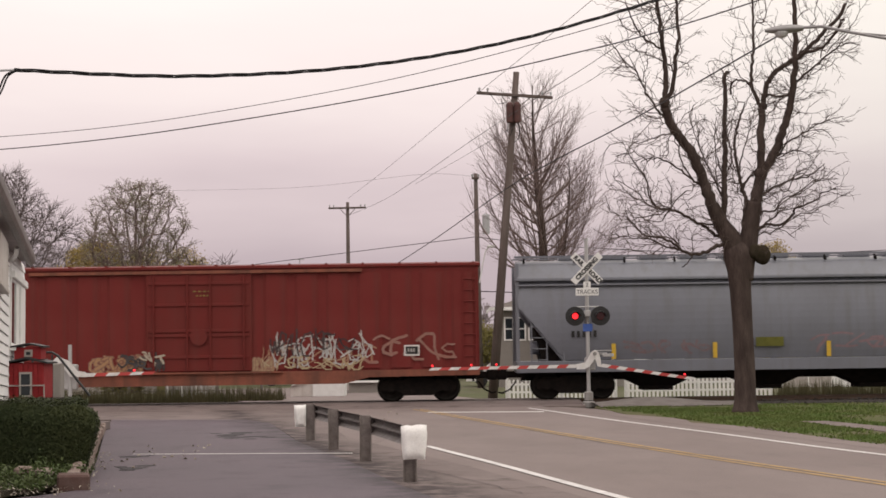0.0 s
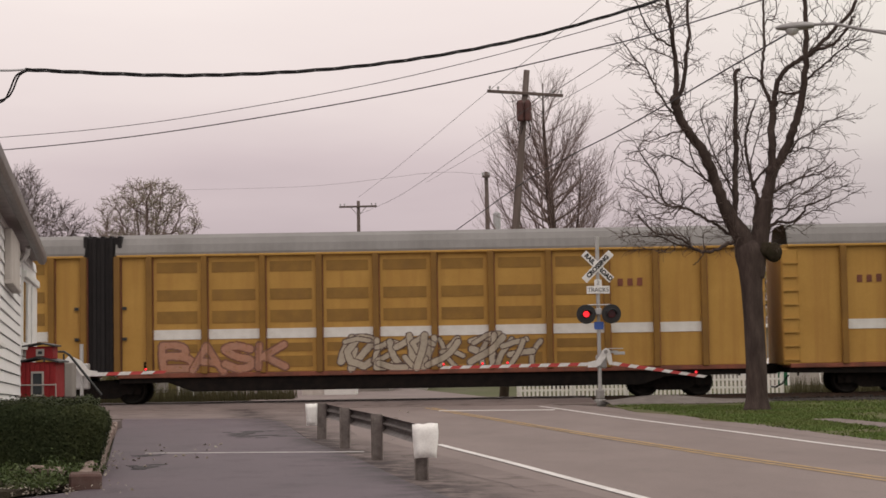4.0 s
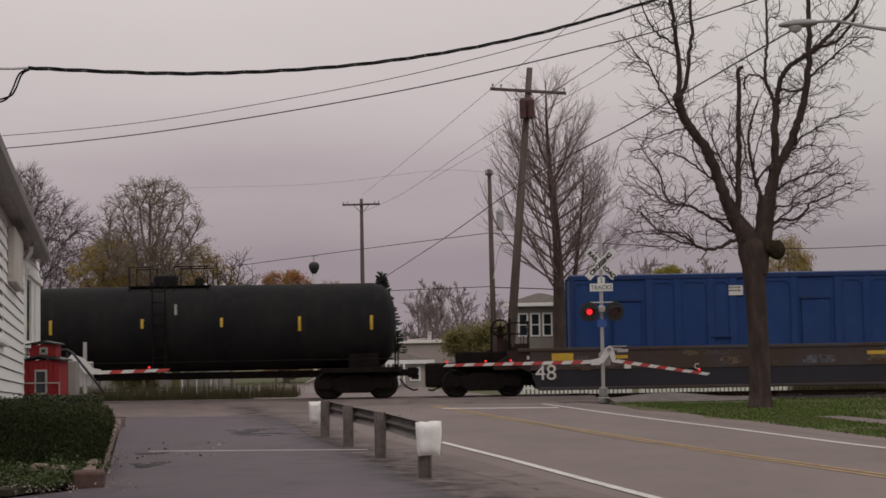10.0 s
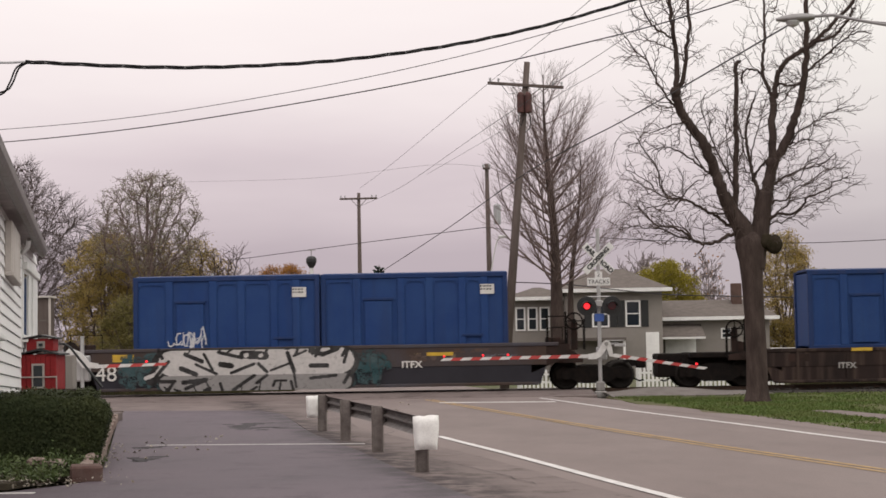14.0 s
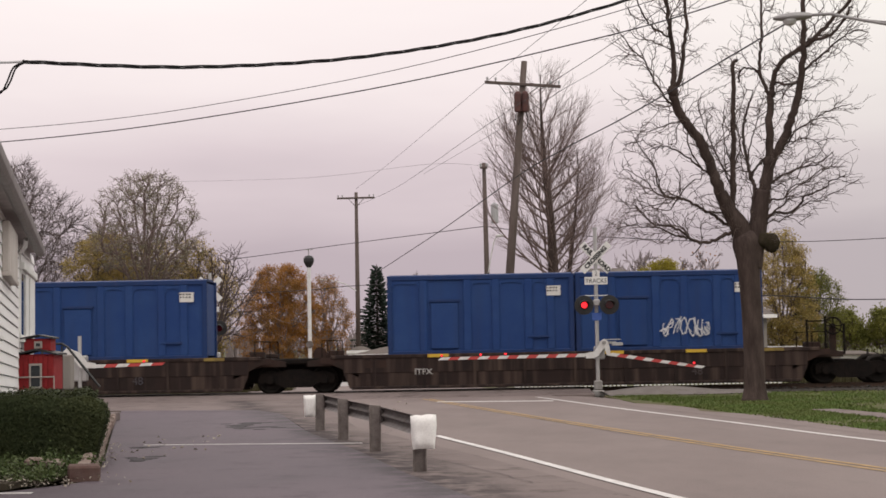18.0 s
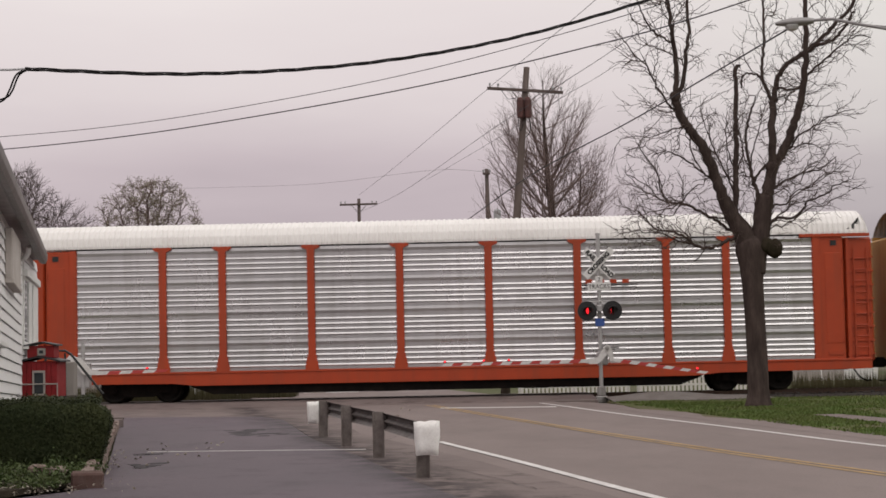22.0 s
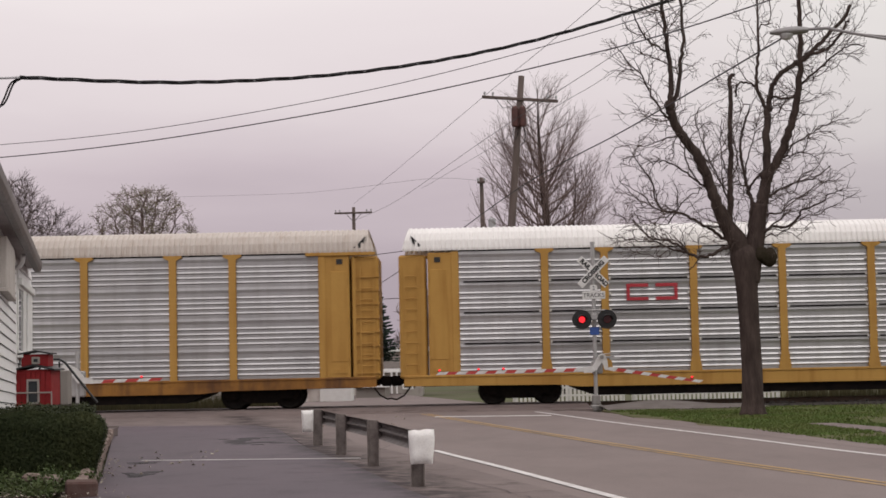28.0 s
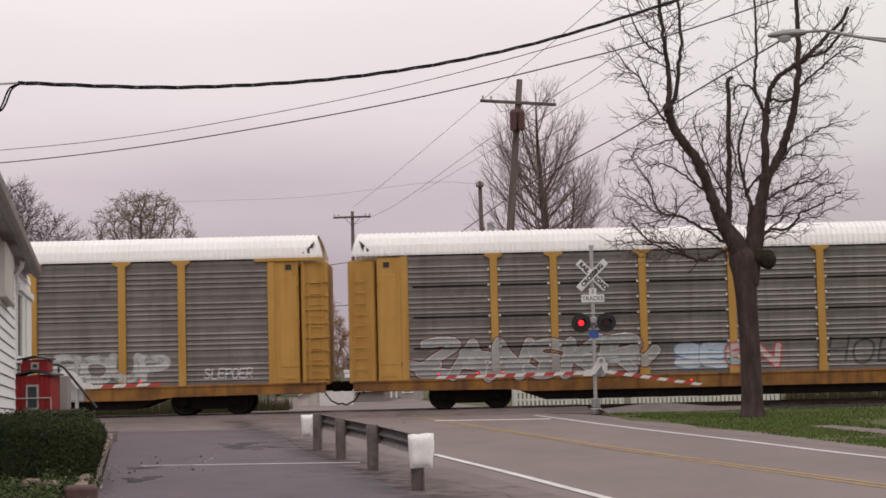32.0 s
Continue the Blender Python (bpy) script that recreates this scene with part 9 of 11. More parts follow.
    def build_frame():
        s = Shape()
        s.box(-13.3, 13.3, -0.4, 0.4, 0.62, 0.95)
        # full-width black body added for the dark shade under the car
        s.prism([(-8.6, 0.9), (-8.3, 0.5), (-7.6, 0.25), (7.6, 0.25), (8.3, 0.5), (8.6, 0.9)], -1.36, 1.30, "y")
        for x in (-6, -2, 3):
            s.disc((x, 0.5, 0.40), "x", 0.2, 0.8, 10)
        return s.mesh("centre_sill", M["under"])
    same("centre_sill", shared("frame", build_frame), car, pose(mid, 0, 0))
    for x in (-10.05, 10.05):
        truck(car, mid + x)
    couplers(car, RACK_LEN)
    for x in (0.72, RACK_LEN - 0.72):
        part("ladder", ladder(x, -1.47, 1.0, 4.5), M[edge], car)
    return car


# ---- covered hoppers ----
def hopper(off, length, label, paint, top_z=4.55, sill_z=1.05, bays=3, inset=0.45, bulge=True):
    car = car_at("covered_hopper", off, label, "rail car", "covered hoppers in the train")
    a, b = inset, length - inset
    lip = top_z - 0.70
    SURFACE[car.name] = hopper_surface(sill_z, lip)
    prof = []
    n = 12
    for k in range(n + 1):
        t = k / n
        z = sill_z + 0.28 + t * (lip - sill_z - 0.28)
        y = -1.30 - 0.24 * math.sin(math.pi * min(1, 0.08 + 0.92 * t)) ** 0.7 if bulge else -1.5
        prof.append((y, z))
    half = prof + [(-1.49, lip + 0.03), (-1.49, lip + 0.06), (-1.18, top_z - 0.18), (-1.05, top_z - 0.13), (-0.6, top_z - 0.03), (0, top_z)]
    full = half + [(-y, z) for y, z in half[-2::-1]]
    slope = 1.75
    s = Shape()

    def skin(st, p):
        x, e = st
        # the ends slope in below, as the slope sheets do
        if e:
            t = max(0.0, (3.05 - p[1]) / (3.05 - sill_z))
            x = x - e * slope * min(1, t)
        return (x, p[0], p[1])
    stations = [(a + 0.08, -1), (a + 2.6, 0)] + [(a + 2.6 + (b - a - 5.2) * k / 6, 0) for k in range(1, 6)] + [(b - 2.6, 0), (b - 0.08, 1)]
    s.sheet(full, stations, skin)
    m = len(full)
    s.add([skin(stations[0], p) for p in full], [tuple(range(m))])
    s.add([skin(stations[-1], p) for p in full], [tuple(range(m))])
    part("body", s, M[paint], car, smooth=False)
    sill = Shape()
    for y in (-1.52, 1.40):
        sill.box(a, b, y, y + 0.12, sill_z - 0.12, sill_z + 0.26, 0.015)
    for x in (a, b - 0.1):
        sill.box(x, x + 0.1, -1.5, 1.5, sill_z - 0.1, sill_z + 0.24)
    part("side_sill", sill, M[paint], car)
    for y in (-1.50, 1.40):
        part("top_rail", Shape().box(a, b, y, y + 0.10, lip - 0.03, lip + 0.04, 0.01), M[paint], car)
        for dz in (0.20,):
            part("side_bead", Shape().box(a + 0.1, b - 0.1, y, y + 0.10, lip - dz, lip - dz + 0.06, 0.01), M[paint], car)
    walk_s = Shape()
    for y in (-0.95, 0.75):
        walk_s.box(a, b, y, y + 0.2, top_z + 0.08, top_z + 0.12)
    walk_s.box(a, b, -1.27, -1.22, top_z + 0.03, top_z + 0.07)
    k = a + 0.3
    while k < b:
        for y in (-0.95, 0.75):
            part("walkway_leg", Shape().box(k, k + 0.05, y, y + 0.05, top_z - 0.3, top_z + 0.08), M["under"], car)
        part("hatch_clamp", Shape().box(k - 0.03, k + 0.03, -1.26, -1.18, top_z - 0.15, top_z - 0.02), M["under"], car)
        k += 1.65
    part("roof_walkway", walk_s, M[paint], car)
    k = a + 1.5
    hm = shared(("hatch", paint), lambda: Shape().box(0, 0.9, -0.45, 0.45, -0.02, 0.13, 0.03).mesh("hatch", M[paint]))
    while k < b - 1.5:
        same("hatch", hm, car, pose(k, 0, top_z))
        k += 1.35
    for k in range(bays):
        c = a + 2.9 + (b - a - 5.8) * (k + 0.5) / bays
        w = (b - a - 5.8) / bays / 2
        h = Shape()
        h.add([(c - w, -1.2, sill_z), (c + w, -1.2, sill_z), (c + w, 1.2, sill_z), (c - w, 1.2, sill_z), (c - 0.4, -0.5, 0.32), (c + 0.4, -0.5, 0.32), (c + 0.4, 0.5, 0.32), (c - 0.4, 0.5, 0.32)],
              [(0, 1, 5, 4), (1, 2, 6, 5), (2, 3, 7, 6), (3, 0, 4, 7), (4, 5, 6, 7)])
        h.box(c - 0.5, c + 0.5, -0.65, 0.65, 0.26, 0.4, 0.02)
        part("discharge_hopper", h, M["under"], car)
    inner = Shape()
    inner.box(a + 0.2, b - 0.2, -0.3, 0.3, 0.62, sill_z + 0.05)
    # broad black block added to keep the space between the hoppers dark
    inner.box(a + 3.2, b - 3.2, -1.0, 1.2, 0.78, sill_z)
    part("centre_sill", inner, M["under"], car)
    for s_, x in ((1, a), (-1, b)):
        e = Shape()
        for y in (-1.45, 1.40):
            e.box(x, x + s_ * 0.12, y, y + 0.08, sill_z, top_z - 0.15)
            e.tube([(x + s_ * 1.55, y + 0.04, sill_z + 0.2), (x + s_ * 1.55, y + 0.04, sill_z + 0.95)], 0.05, 5)
            e.tube([(x + s_ * 0.1, y + 0.04, 3.0), (x + s_ * 1.6, y + 0.04, sill_z + 0.2)], 0.04, 5)
        e.box(x, x + s_ * 1.7, -1.3, 1.3, sill_z + 0.2, sill_z + 0.26)
        e.disc((x + s_ * 0.8, -0.5, sill_z + 0.7), "x", 0.22, 0.6, 10)
        part("end_frame", e, M[paint], car)
        # black instead of the car's paint: the end's shade put into the colour
        part("slope_sheet", Shape().prism([(x + s_ * 0.45, 3.1), (x + s_ * 0.9, sill_z), (x + s_ * 2.5, sill_z)], -1.18, 1.18, "y"), M["under"], car, "sloping end sheet coloured black for its shade")
        part("ladder", ladder(x + s_ * 0.75, -1.49, sill_z + 0.3, 3.0, 0.5), M[paint], car)
        part("ladder", ladder(x + s_ * 0.06, -1.0, sill_z + 0.3, lip, 0.5, axis="y"), M[paint], car)
    for x in (a + 1.9, b - 1.9):
        truck(car, x)
    couplers(car, length)
    return car


# ---- box car ----
def box_car(off, length):
    car = car_at("box_car", off, "weathered oxide-red steel boxcar with plug door and spray paint", "rail car")
    a, b = 0.6, length - 0.6
    s = Shape()
    s.box(a, b, -1.45, 1.45, 1.0, 4.45, 0.02)
    part("body", s, M["box_red"], car)
    roof = Shape()
    prof = [(-1.52, 4.42), (-1.52, 4.50), (0, 4.62), (1.52, 4.50), (1.52, 4.42)]
    roof.prism(prof, a - 0.05, b + 0.05, "x")
    k = a
    while k < b:
        roof.box(k, k + 0.06, -1.5, 1.5, 4.50, 4.56)
        k += 1.2
    part("roof", roof, M["box_red"], car)
    sill = Shape()
    sill.prism([(a, 1.05), (a, 0.85), (a + 3.6, 0.82), (a + 4.4, 0.62), (b - 4.4, 0.62), (b - 3.6, 0.82), (b, 0.85), (b, 1.05)], -1.50, -1.40, "y")
    sill.prism([(a, 1.05), (a, 0.85), (a + 3.6, 0.82), (a + 4.4, 0.62), (b - 4.4, 0.62), (b - 3.6, 0.82), (b, 0.85), (b, 1.05)], 1.40, 1.50, "y")
    part("side_sill", sill, M["sill_rust"], car)
    dl, dr = length - 11.45, length - 8.0
    k = a + 0.35
    while k < b - 0.3:
        if not dl - 0.4 < k < dr + 0.3:
            same("side_rib", shared("boxrib", lambda: Shape().prism([(-0.42, -1.44), (-0.30, -1.50), (0.30, -1.50), (0.42, -1.44)], 1.12, 4.22, "z").mesh("side_rib", M["box_red"])), car, pose(k, 0, 0))
        k += 1.02
    d = Shape()
    d.box(dl, dr, -1.54, -1.44, 1.08, 4.28, 0.02)
    for z in (1.5, 2.2, 2.35, 3.2, 3.9):
        d.box(dl + 0.1, dr - 0.1, -1.58, -1.53, z, z + 0.1, 0.01)
    door = part("plug_door", d, M["box_red2"], car, "riveted plug door")
    bar_s = Shape()
    for x in (dl + 0.25, dl + 1.35, dr - 1.35, dr - 0.25):
        bar_s.tube([(x, -1.6, 1.15), (x, -1.6, 4.2)], 0.035, 6)
    bar_s.disc(((dl + dr) / 2, -1.6, 2.2), "y", 0.28, 0.05, 14)
    part("locking_bars", bar_s, M["box_red2"], door)
    rails = Shape()
    rails.box(dl - 3.8, dr + 3.6, -1.60, -1.47, 4.26, 4.36)
    rails.box(dl - 3.8, dr + 1.0, -1.60, -1.47, 1.00, 1.06)
    part("door_rail", rails, M["sill_rust"], car)
    part("centre_sill", Shape().box(a, b, -0.3, 0.3, 0.7, 1.0), M["under"], car)
    bars(car, dl + 1.55, dl + 2.2, 3.66, 3.71, -1.585, M["well_yellow"], 4, 1)
    bars(car, dl + 1.65, dl + 2.1, 3.52, 3.57, -1.585, M["well_yellow"], 4, 2)
    plate(car, length - 3.05, length - 2.55, 1.50, 1.85, -1.508, M["car_white"])
    plate(car, length - 3.0, length - 2.6, 1.55, 1.80, -1.515, M["car_black"])
    bars(car, length - 2.93, length - 2.66, 1.62, 1.74, -1.522, M["well_light"], 3, 3)
    spray(car, length - 7.95, length - 7.3, 1.02, 1.5, -1.505, (0.33, 0.22, 0.13), (0.25, 0.12, 0.08), 3, 2, 0.05)
    for q_, (xa, xb, za, zb, cl) in enumerate(((7.8, 4.1, 1.1, 1.9, (0.33, 0.17, 0.10)), (7.6, 4.2, 1.25, 2.35, (0.46, 0.43, 0.40)), (7.3, 4.3, 1.15, 2.1, (0.42, 0.40, 0.38)), (7.7, 4.4, 1.05, 1.6, (0.40, 0.30, 0.18)), (7.4, 4.6, 1.5, 2.4, (0.05, 0.03, 0.03)))):
        scrawl(car, length - xa, length - xb, za, zb, -1.505 - 0.004 * q_, cl, 5 + q_, 8, 0.028)
    scrawl(car, length - 4.3, length - 1.3, 1.3, 2.2, -1.505, (0.28, 0.13, 0.10), 15, 6, 0.05)
    spray(car, length - 13.2, length - 11.1, 1.05, 1.6, -1.505, (0.36, 0.2, 0.1), (0.22, 0.1, 0.07), 9, 5, 0.04)
    scrawl(car, length - 12.3, length - 10.9, 1.1, 1.75, -1.56, (0.05, 0.04, 0.04), 19, 5, 0.04)
    scrawl(car, length - 11.7, length - 10.9, 1.2, 1.75, -1.59, (0.42, 0.36, 0.28), 20, 3, 0.04)
    for x in (a + 2.0, b - 2.0):
        truck(car, x)
    for x in (a + 0.3, b - 0.3):
        part("ladder", ladder(x, -1.53, 1.1, 4.2), M["box_red"], car)
    couplers(car, length)
    return car


# ---- tank car ----
def tank_car(off, length):
    car = car_at("tank_car", off, "black cylindrical tank car with pale stencilling", "rail car")
    a, b, r, cz = 0.55, length - 0.55, 1.42, 2.42
    s = Shape()
    prof = [(0.0, a + 0.15), (0.6, a + 0.19), (1.05, a + 0.33), (1.30, a + 0.55), (r, a + 0.9), (r, (a + b) / 2 - 3), (r + 0.012, (a + b) / 2 - 2.98), (r + 0.012, (a + b) / 2 + 2.98), (r, (a + b) / 2 + 3), (r, b - 0.9), (1.30, b - 0.55), (1.05, b - 0.33), (0.6, b - 0.19), (0.0, b - 0.15)]
    s.lathe((0, 0, cz), prof, 40, "x")
    part("tank", s, M["tank"], car, smooth=True)
    c = (a + b) / 2
    d = Shape()
    d.lathe((c, 0, cz + r - 0.1), [(0.42, 0), (0.42, 0.4), (0.38, 0.46), (0.1, 0.5)], 16)
    d.lathe((c + 1.1, 0.2, cz + r - 0.1), [(0.14, 0), (0.14, 0.35), (0.05, 0.42)], 10)
    part("dome", d, M["tank"], car)
    for y in (-0.7, 0.7):
        for q0, q1 in ((c - 1.1, c - 0.4), (c + 0.4, c + 1.5)):
            part("platform_rail", Shape().tube([(q0, y, cz + 1.2), (q0, y, cz + r + 0.62), (q1, y, cz + r + 0.62), (q1, y, cz + 1.2)], 0.022, 6), M["under"], car)
    part("dome_platform", Shape().box(c - 1.15, c + 1.55, -0.55, 0.55, cz + r - 0.03, cz + r + 0.01), M["under"], car)
    f = Shape()
    for x in (a, b - 2.6):
        f.box(x, x + 2.6, -1.35, 1.35, 0.86, 1.02, 0.02)
        f.box(x + 0.9, x + 1.9, -1.1, 1.1, 0.9, 1.5, 0.05)
    f.box(a, b, -0.3, 0.3, 0.72, 0.95)
    part("underframe", f, M["under"], car)
    rr = Shape()
    for x in (a + 0.15, b - 0.15):
        for y in (-1.35, 1.35):
            rr.tube([(x, y, 0.95), (x, y, 2.0), (x, y * 0.4, 2.1)], 0.03, 6)
    rr.tube([(a + 0.2, -1.38, 1.3), (b - 0.2, -1.38, 1.3)], 0.025, 6)
    part("handrail", rr, M["under"], car)
    part("ladder", ladder(c, -1.46, 1.1, cz + r), M["under"], car)
    for x in (4.8, 7.8, 10.4, b - 3.3, b - 0.95):
        yy = -r - 0.012
        s = Shape()
        s.prism([(-1.41, cz - 0.16), (yy, cz), (yy, cz + 0.2), (-1.41, cz + 0.31), (-1.38, cz + 0.31), (-r + 0.03, cz + 0.1), (-1.38, cz - 0.16)], x, x + 0.09, "x")
        part("reflector", s, M["stripe_yellow"], car)
    bars(car, 2.5, 4.4, 2.17, 2.38, -r - 0.02, M["well_light"], 10, 4)
    bars(car, 2.6, 3.9, 1.95, 2.02, -r + 0.03, M["well_light"], 12, 5)
    plate(car, 8.9, 8.98, 2.85, 3.2, -1.36, M["well_light"], "stencil_bar")
    for x in (a + 1.5, b - 1.5):
        truck(car, x)
    couplers(car, length)
    return car


# ---- articulated auto carrier, two bodies and a bellows ----
def twin_rack(off, length, seed):
    car = car_at("articulated_auto_carrier", off, "mustard-yellow two-unit auto carrier with grey roof and black bellows", "rail car", "articulated carriers in the train")
    mid = length / 2
    stops = [2.3, 3.87, 5.47, 7.36, 9.24, 11.1, 13.0, 14.85, 16.7, 18.6, 20.4, 21.45]
    SURFACE[car.name] = twin_surface(stops, length)
    for half, side in ((0, 1), (1, -1)):
        def X(x):
            return x if side > 0 else length - x
        body = Shape()
        body.box(X(0.35), X(mid - 0.55), -1.42, 1.42, 1.0, 4.88, 0.02)
        part("body", body, M["ttx"], car)
        roof = Shape()
        prof = [(-1.50, 4.88), (-1.50, 4.96), (-1.40, 5.22), (-1.2, 5.44), (-0.85, 5.58), (0.85, 5.58), (1.2, 5.44), (1.40, 5.22), (1.50, 4.96), (1.50, 4.88)]
        n = 150
        roof.sheet(prof, [0.5 + (mid - 1.0) * k / n for k in range(n + 1)], lambda x, p: (X(x), p[0] * (1 + 0.006 * (int(x * 6.6) % 2)), p[1]))
        part("roof", roof, M["roof_ttx"], car, fix=False)
        if seed == 2:
            cap = Shape()
            cap.sheet(prof, [mid - 1.75, mid - 0.55], lambda x, p: (X(x), p[0] * 1.012, p[1] + 0.015))
            part("roof_cap", cap, M["roof_white"], car, "white patch of roof sheeting", fix=False)
            if half:
                part("roof_end", Shape().prism([(X(0.85), 5.61), (X(0.32), 5.61), (X(0.34), 4.9), (X(0.5), 4.9)], -1.53, 1.53, "y"), M["roof_white"], car, "white sheet folded over the roof end")
        for x in stops:
            same("post", shared("ttxpost", lambda: Shape().box(-0.10, 0.10, -1.60, -1.40, 0.98, 4.84, 0.02).mesh("post", M["ttx_post"])), car, pose(X(x), 0, 0))
            same("post", shared("ttxpost", None), car, pose(X(x), 0, 0, 0, 0, 180))
            # narrow rust-brown strip painted in as the shadow along one side of the post
            same("post_seam", shared("ttxpostshadow", lambda: Shape().box(0.105, 0.135, -1.446, -1.41, 1.02, 4.80).mesh("post_seam", M["sill_rust"])), car, pose(X(x), 0, 0))
        for k, (x0, x1) in enumerate(zip(stops, stops[1:])):
            w = abs(x1 - x0) - 0.2
            c = X((x0 + x1) / 2)
            # plates stand slightly proud; the recesses' depth is only put into darker colour
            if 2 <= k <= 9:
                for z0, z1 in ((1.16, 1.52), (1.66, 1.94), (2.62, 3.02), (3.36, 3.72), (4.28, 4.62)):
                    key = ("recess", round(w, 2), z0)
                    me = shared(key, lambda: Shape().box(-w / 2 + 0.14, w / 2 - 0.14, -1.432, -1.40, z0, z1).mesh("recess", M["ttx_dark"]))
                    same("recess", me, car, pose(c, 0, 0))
            if k < 10 and (k >= 0):
                key = ("wstripe", round(w, 2))
                me = shared(key, lambda: Shape().box(-w / 2, w / 2, -1.440, -1.42, 2.10, 2.42).mesh("white_stripe", M["car_white"]))
                same("white_stripe", me, car, pose(c, 0, 0))
        for z0, z1 in ((0.86, 1.0), (4.80, 4.88)):
            part("body_rail", Shape().box(X(0.5), X(mid - 0.55), -1.55, 1.55, z0, z1, 0.015), M["sill_rust" if z0 < 1 else "ttx"], car)
        sill = Shape()
        # hangs deep in black so that the space below the sill stays dark
        sill.prism([(X(0.5), 0.86), (X(0.5), 0.7), (X(3.6), 0.66), (X(4.4), 0.40), (X(mid - 3.0), 0.40), (X(mid - 2.2), 0.7), (X(mid - 0.6), 0.7), (X(mid - 0.6), 0.86)], -1.45, 1.45, "y")
        part("underframe", sill, M["under"], car)
        e = Shape()
        e.box(X(0.3), X(0.85), -1.46, 1.46, 0.95, 4.75, 0.05)
        for k in range(8):
            e.box(X(0.32), X(0.85), -1.52, -1.44, 1.1 + 0.45 * k, 1.16 + 0.45 * k)
        part("end_door", e, M["ttx"], car)
        for z in (2.1, 3.1):
            part("latch", Shape().box(X(mid - 0.85), X(mid - 0.72), -1.5, -1.41, z, z + 0.1), M["black"], car)
        bars(car, X(2.75) if side > 0 else X(5.1), (X(2.75) if side > 0 else X(5.1)) + 0.95, 3.62, 3.88, -1.44, M["sill_rust"], 3, 2, "logo")
        bars(car, X(mid - 1.6) - 0.2, X(mid - 1.6) + 0.2, 1.15, 1.4, -1.435, M["under"], 2, 3)
        truck(car, X(3.35))
    bel = Shape()
    for k in range(9):
        x = mid - 0.56 + 0.14 * k
        d = 0.05 * (k % 2)
        bel.box(x, x + 0.14, -1.44 + d, 1.44 - d, 0.95, 5.52 - d, 0.02)
    part("bellows", bel, M["bellows"], car, "black concertina bellows")
    truck(car, mid)
    couplers(car, length)
    return car


# ---- container wells ----
def well_unit(off, pitch, brown, first, last, seed):
    car = car_at("well_car", off, "grimy brown container well car" if brown else "dusty grey container well car with rust-brown ends", "rail car", "brown well cars" if brown else "grey well cars")
    top, low = (1.16, 0.14) if brown else (1.50, 0.22)
    up, dn = ("well_brown", "well_brown") if brown else ("well_grey", "well_dark")
    x0, x1 = 2.05, pitch - 2.05
    for y, s in ((-1.50, 1), (1.50, -1)):
        side = Shape()
        zc = low + (top - low) * 0.48
        side.box(x0 - 0.5, x1 + 0.5, y, y + s * 0.06, zc, top, 0.01)
        part("side_upper", side, M[up], car)
        # built upright; on grey cars the darker material carries its slope's shade
        lower = Shape()
        lower.prism([(x0 - 0.5, zc), (x0 - 0.3, low), (x1 + 0.3, low), (x1 + 0.5, zc)], y + s * 0.02, y + s * 0.10, "y")
        part("side_lower", lower, M[dn], car)
        chord = Shape()
        chord.box(x0 - 0.9, x1 + 0.9, y - s * 0.03, y + s * 0.18, top - 0.06, top + 0.06, 0.02)
        chord.box(x0 - 0.25, x1 + 0.25, y - s * 0.03, y + s * 0.2, low - 0.04, low + 0.06, 0.02)
        for k in range(9 if brown else 0):
            x = x0 + 0.5 + (x1 - x0 - 1.0) * k / 8
            chord.box(x - 0.05, x + 0.05, y - s * 0.025, y, low, top)
        part("side_chord", chord, M[up], car)
    floor = Shape()
    for k in range(5):
        x = x0 + 0.9 + (x1 - x0 - 1.8) * k / 4
        floor.box(x - 0.2, x + 0.2, -1.4, 1.4, low, low + 0.14)
    floor.box(x0, x1, -0.3, 0.3, low, low + 0.1)
    part("floor_beam", floor, M["under"], car)
    for e, s in ((x0, -1), (x1, 1)):
        deck = Shape()
        deck.prism([(e, top), (e, top - 0.5), (e + s * 0.9, 0.88), (e + s * 1.7, 0.88), (e + s * 1.7, 1.05), (e + s * 1.0, top)], -1.3, 1.3, "y")
        part("end_deck", deck, M["well_rust"], car)
        for y in (-1.48, 1.43):
            part("end_gusset", Shape().prism([(e, low + 0.35), (e, top), (e + s * 1.25, top), (e + s * 1.25, top - 0.18), (e + s * 0.9, 0.95)], y, y + 0.05, "y"), M["well_rust"], car)
        part("deck_box", Shape().box(e + s * 0.5, e + s * 1.0, -1.1, -0.7, top, top + 0.22, 0.02), M["well_rust"], car)
        part("deck_box", Shape().box(e + s * 0.9, e + s * 1.3, 0.2, 0.6, top, top + 0.14, 0.02), M["well_rust"], car)
        for y in (-1.35, 1.35):
            part("grab_rail", Shape().tube([(e + s * 1.2, y, top), (e + s * 1.2, y, top + 0.55), (e + s * 0.7, y, top + 0.55), (e + s * 0.7, y, top)], 0.02, 5), M["under"], car)
    for on, e, s in ((first, x0, -1), (last, x1, 1)):
        if on:
            for u, h in ((0.55, 0.95), (1.15, 1.05), (1.75, 0.8)):
                part("end_post", Shape().box(e + s * u - 0.035, e + s * u + 0.035, -1.30, -1.23, top - 0.2, top + h, 0.008), M["under"], car)
            part("end_rail", Shape().tube([(e + s * 0.55, -1.26, top + 0.9), (e + s * 1.15, -1.26, top + 0.9), (e + s * 1.75, -1.26, top + 0.5)], 0.022, 6), M["under"], car)
            part("brake_stand", Shape().box(e + s * 1.45 - 0.11, e + s * 1.45 + 0.11, -1.0, -0.84, top - 0.2, top + 0.72, 0.02), M["well_rust"], car)
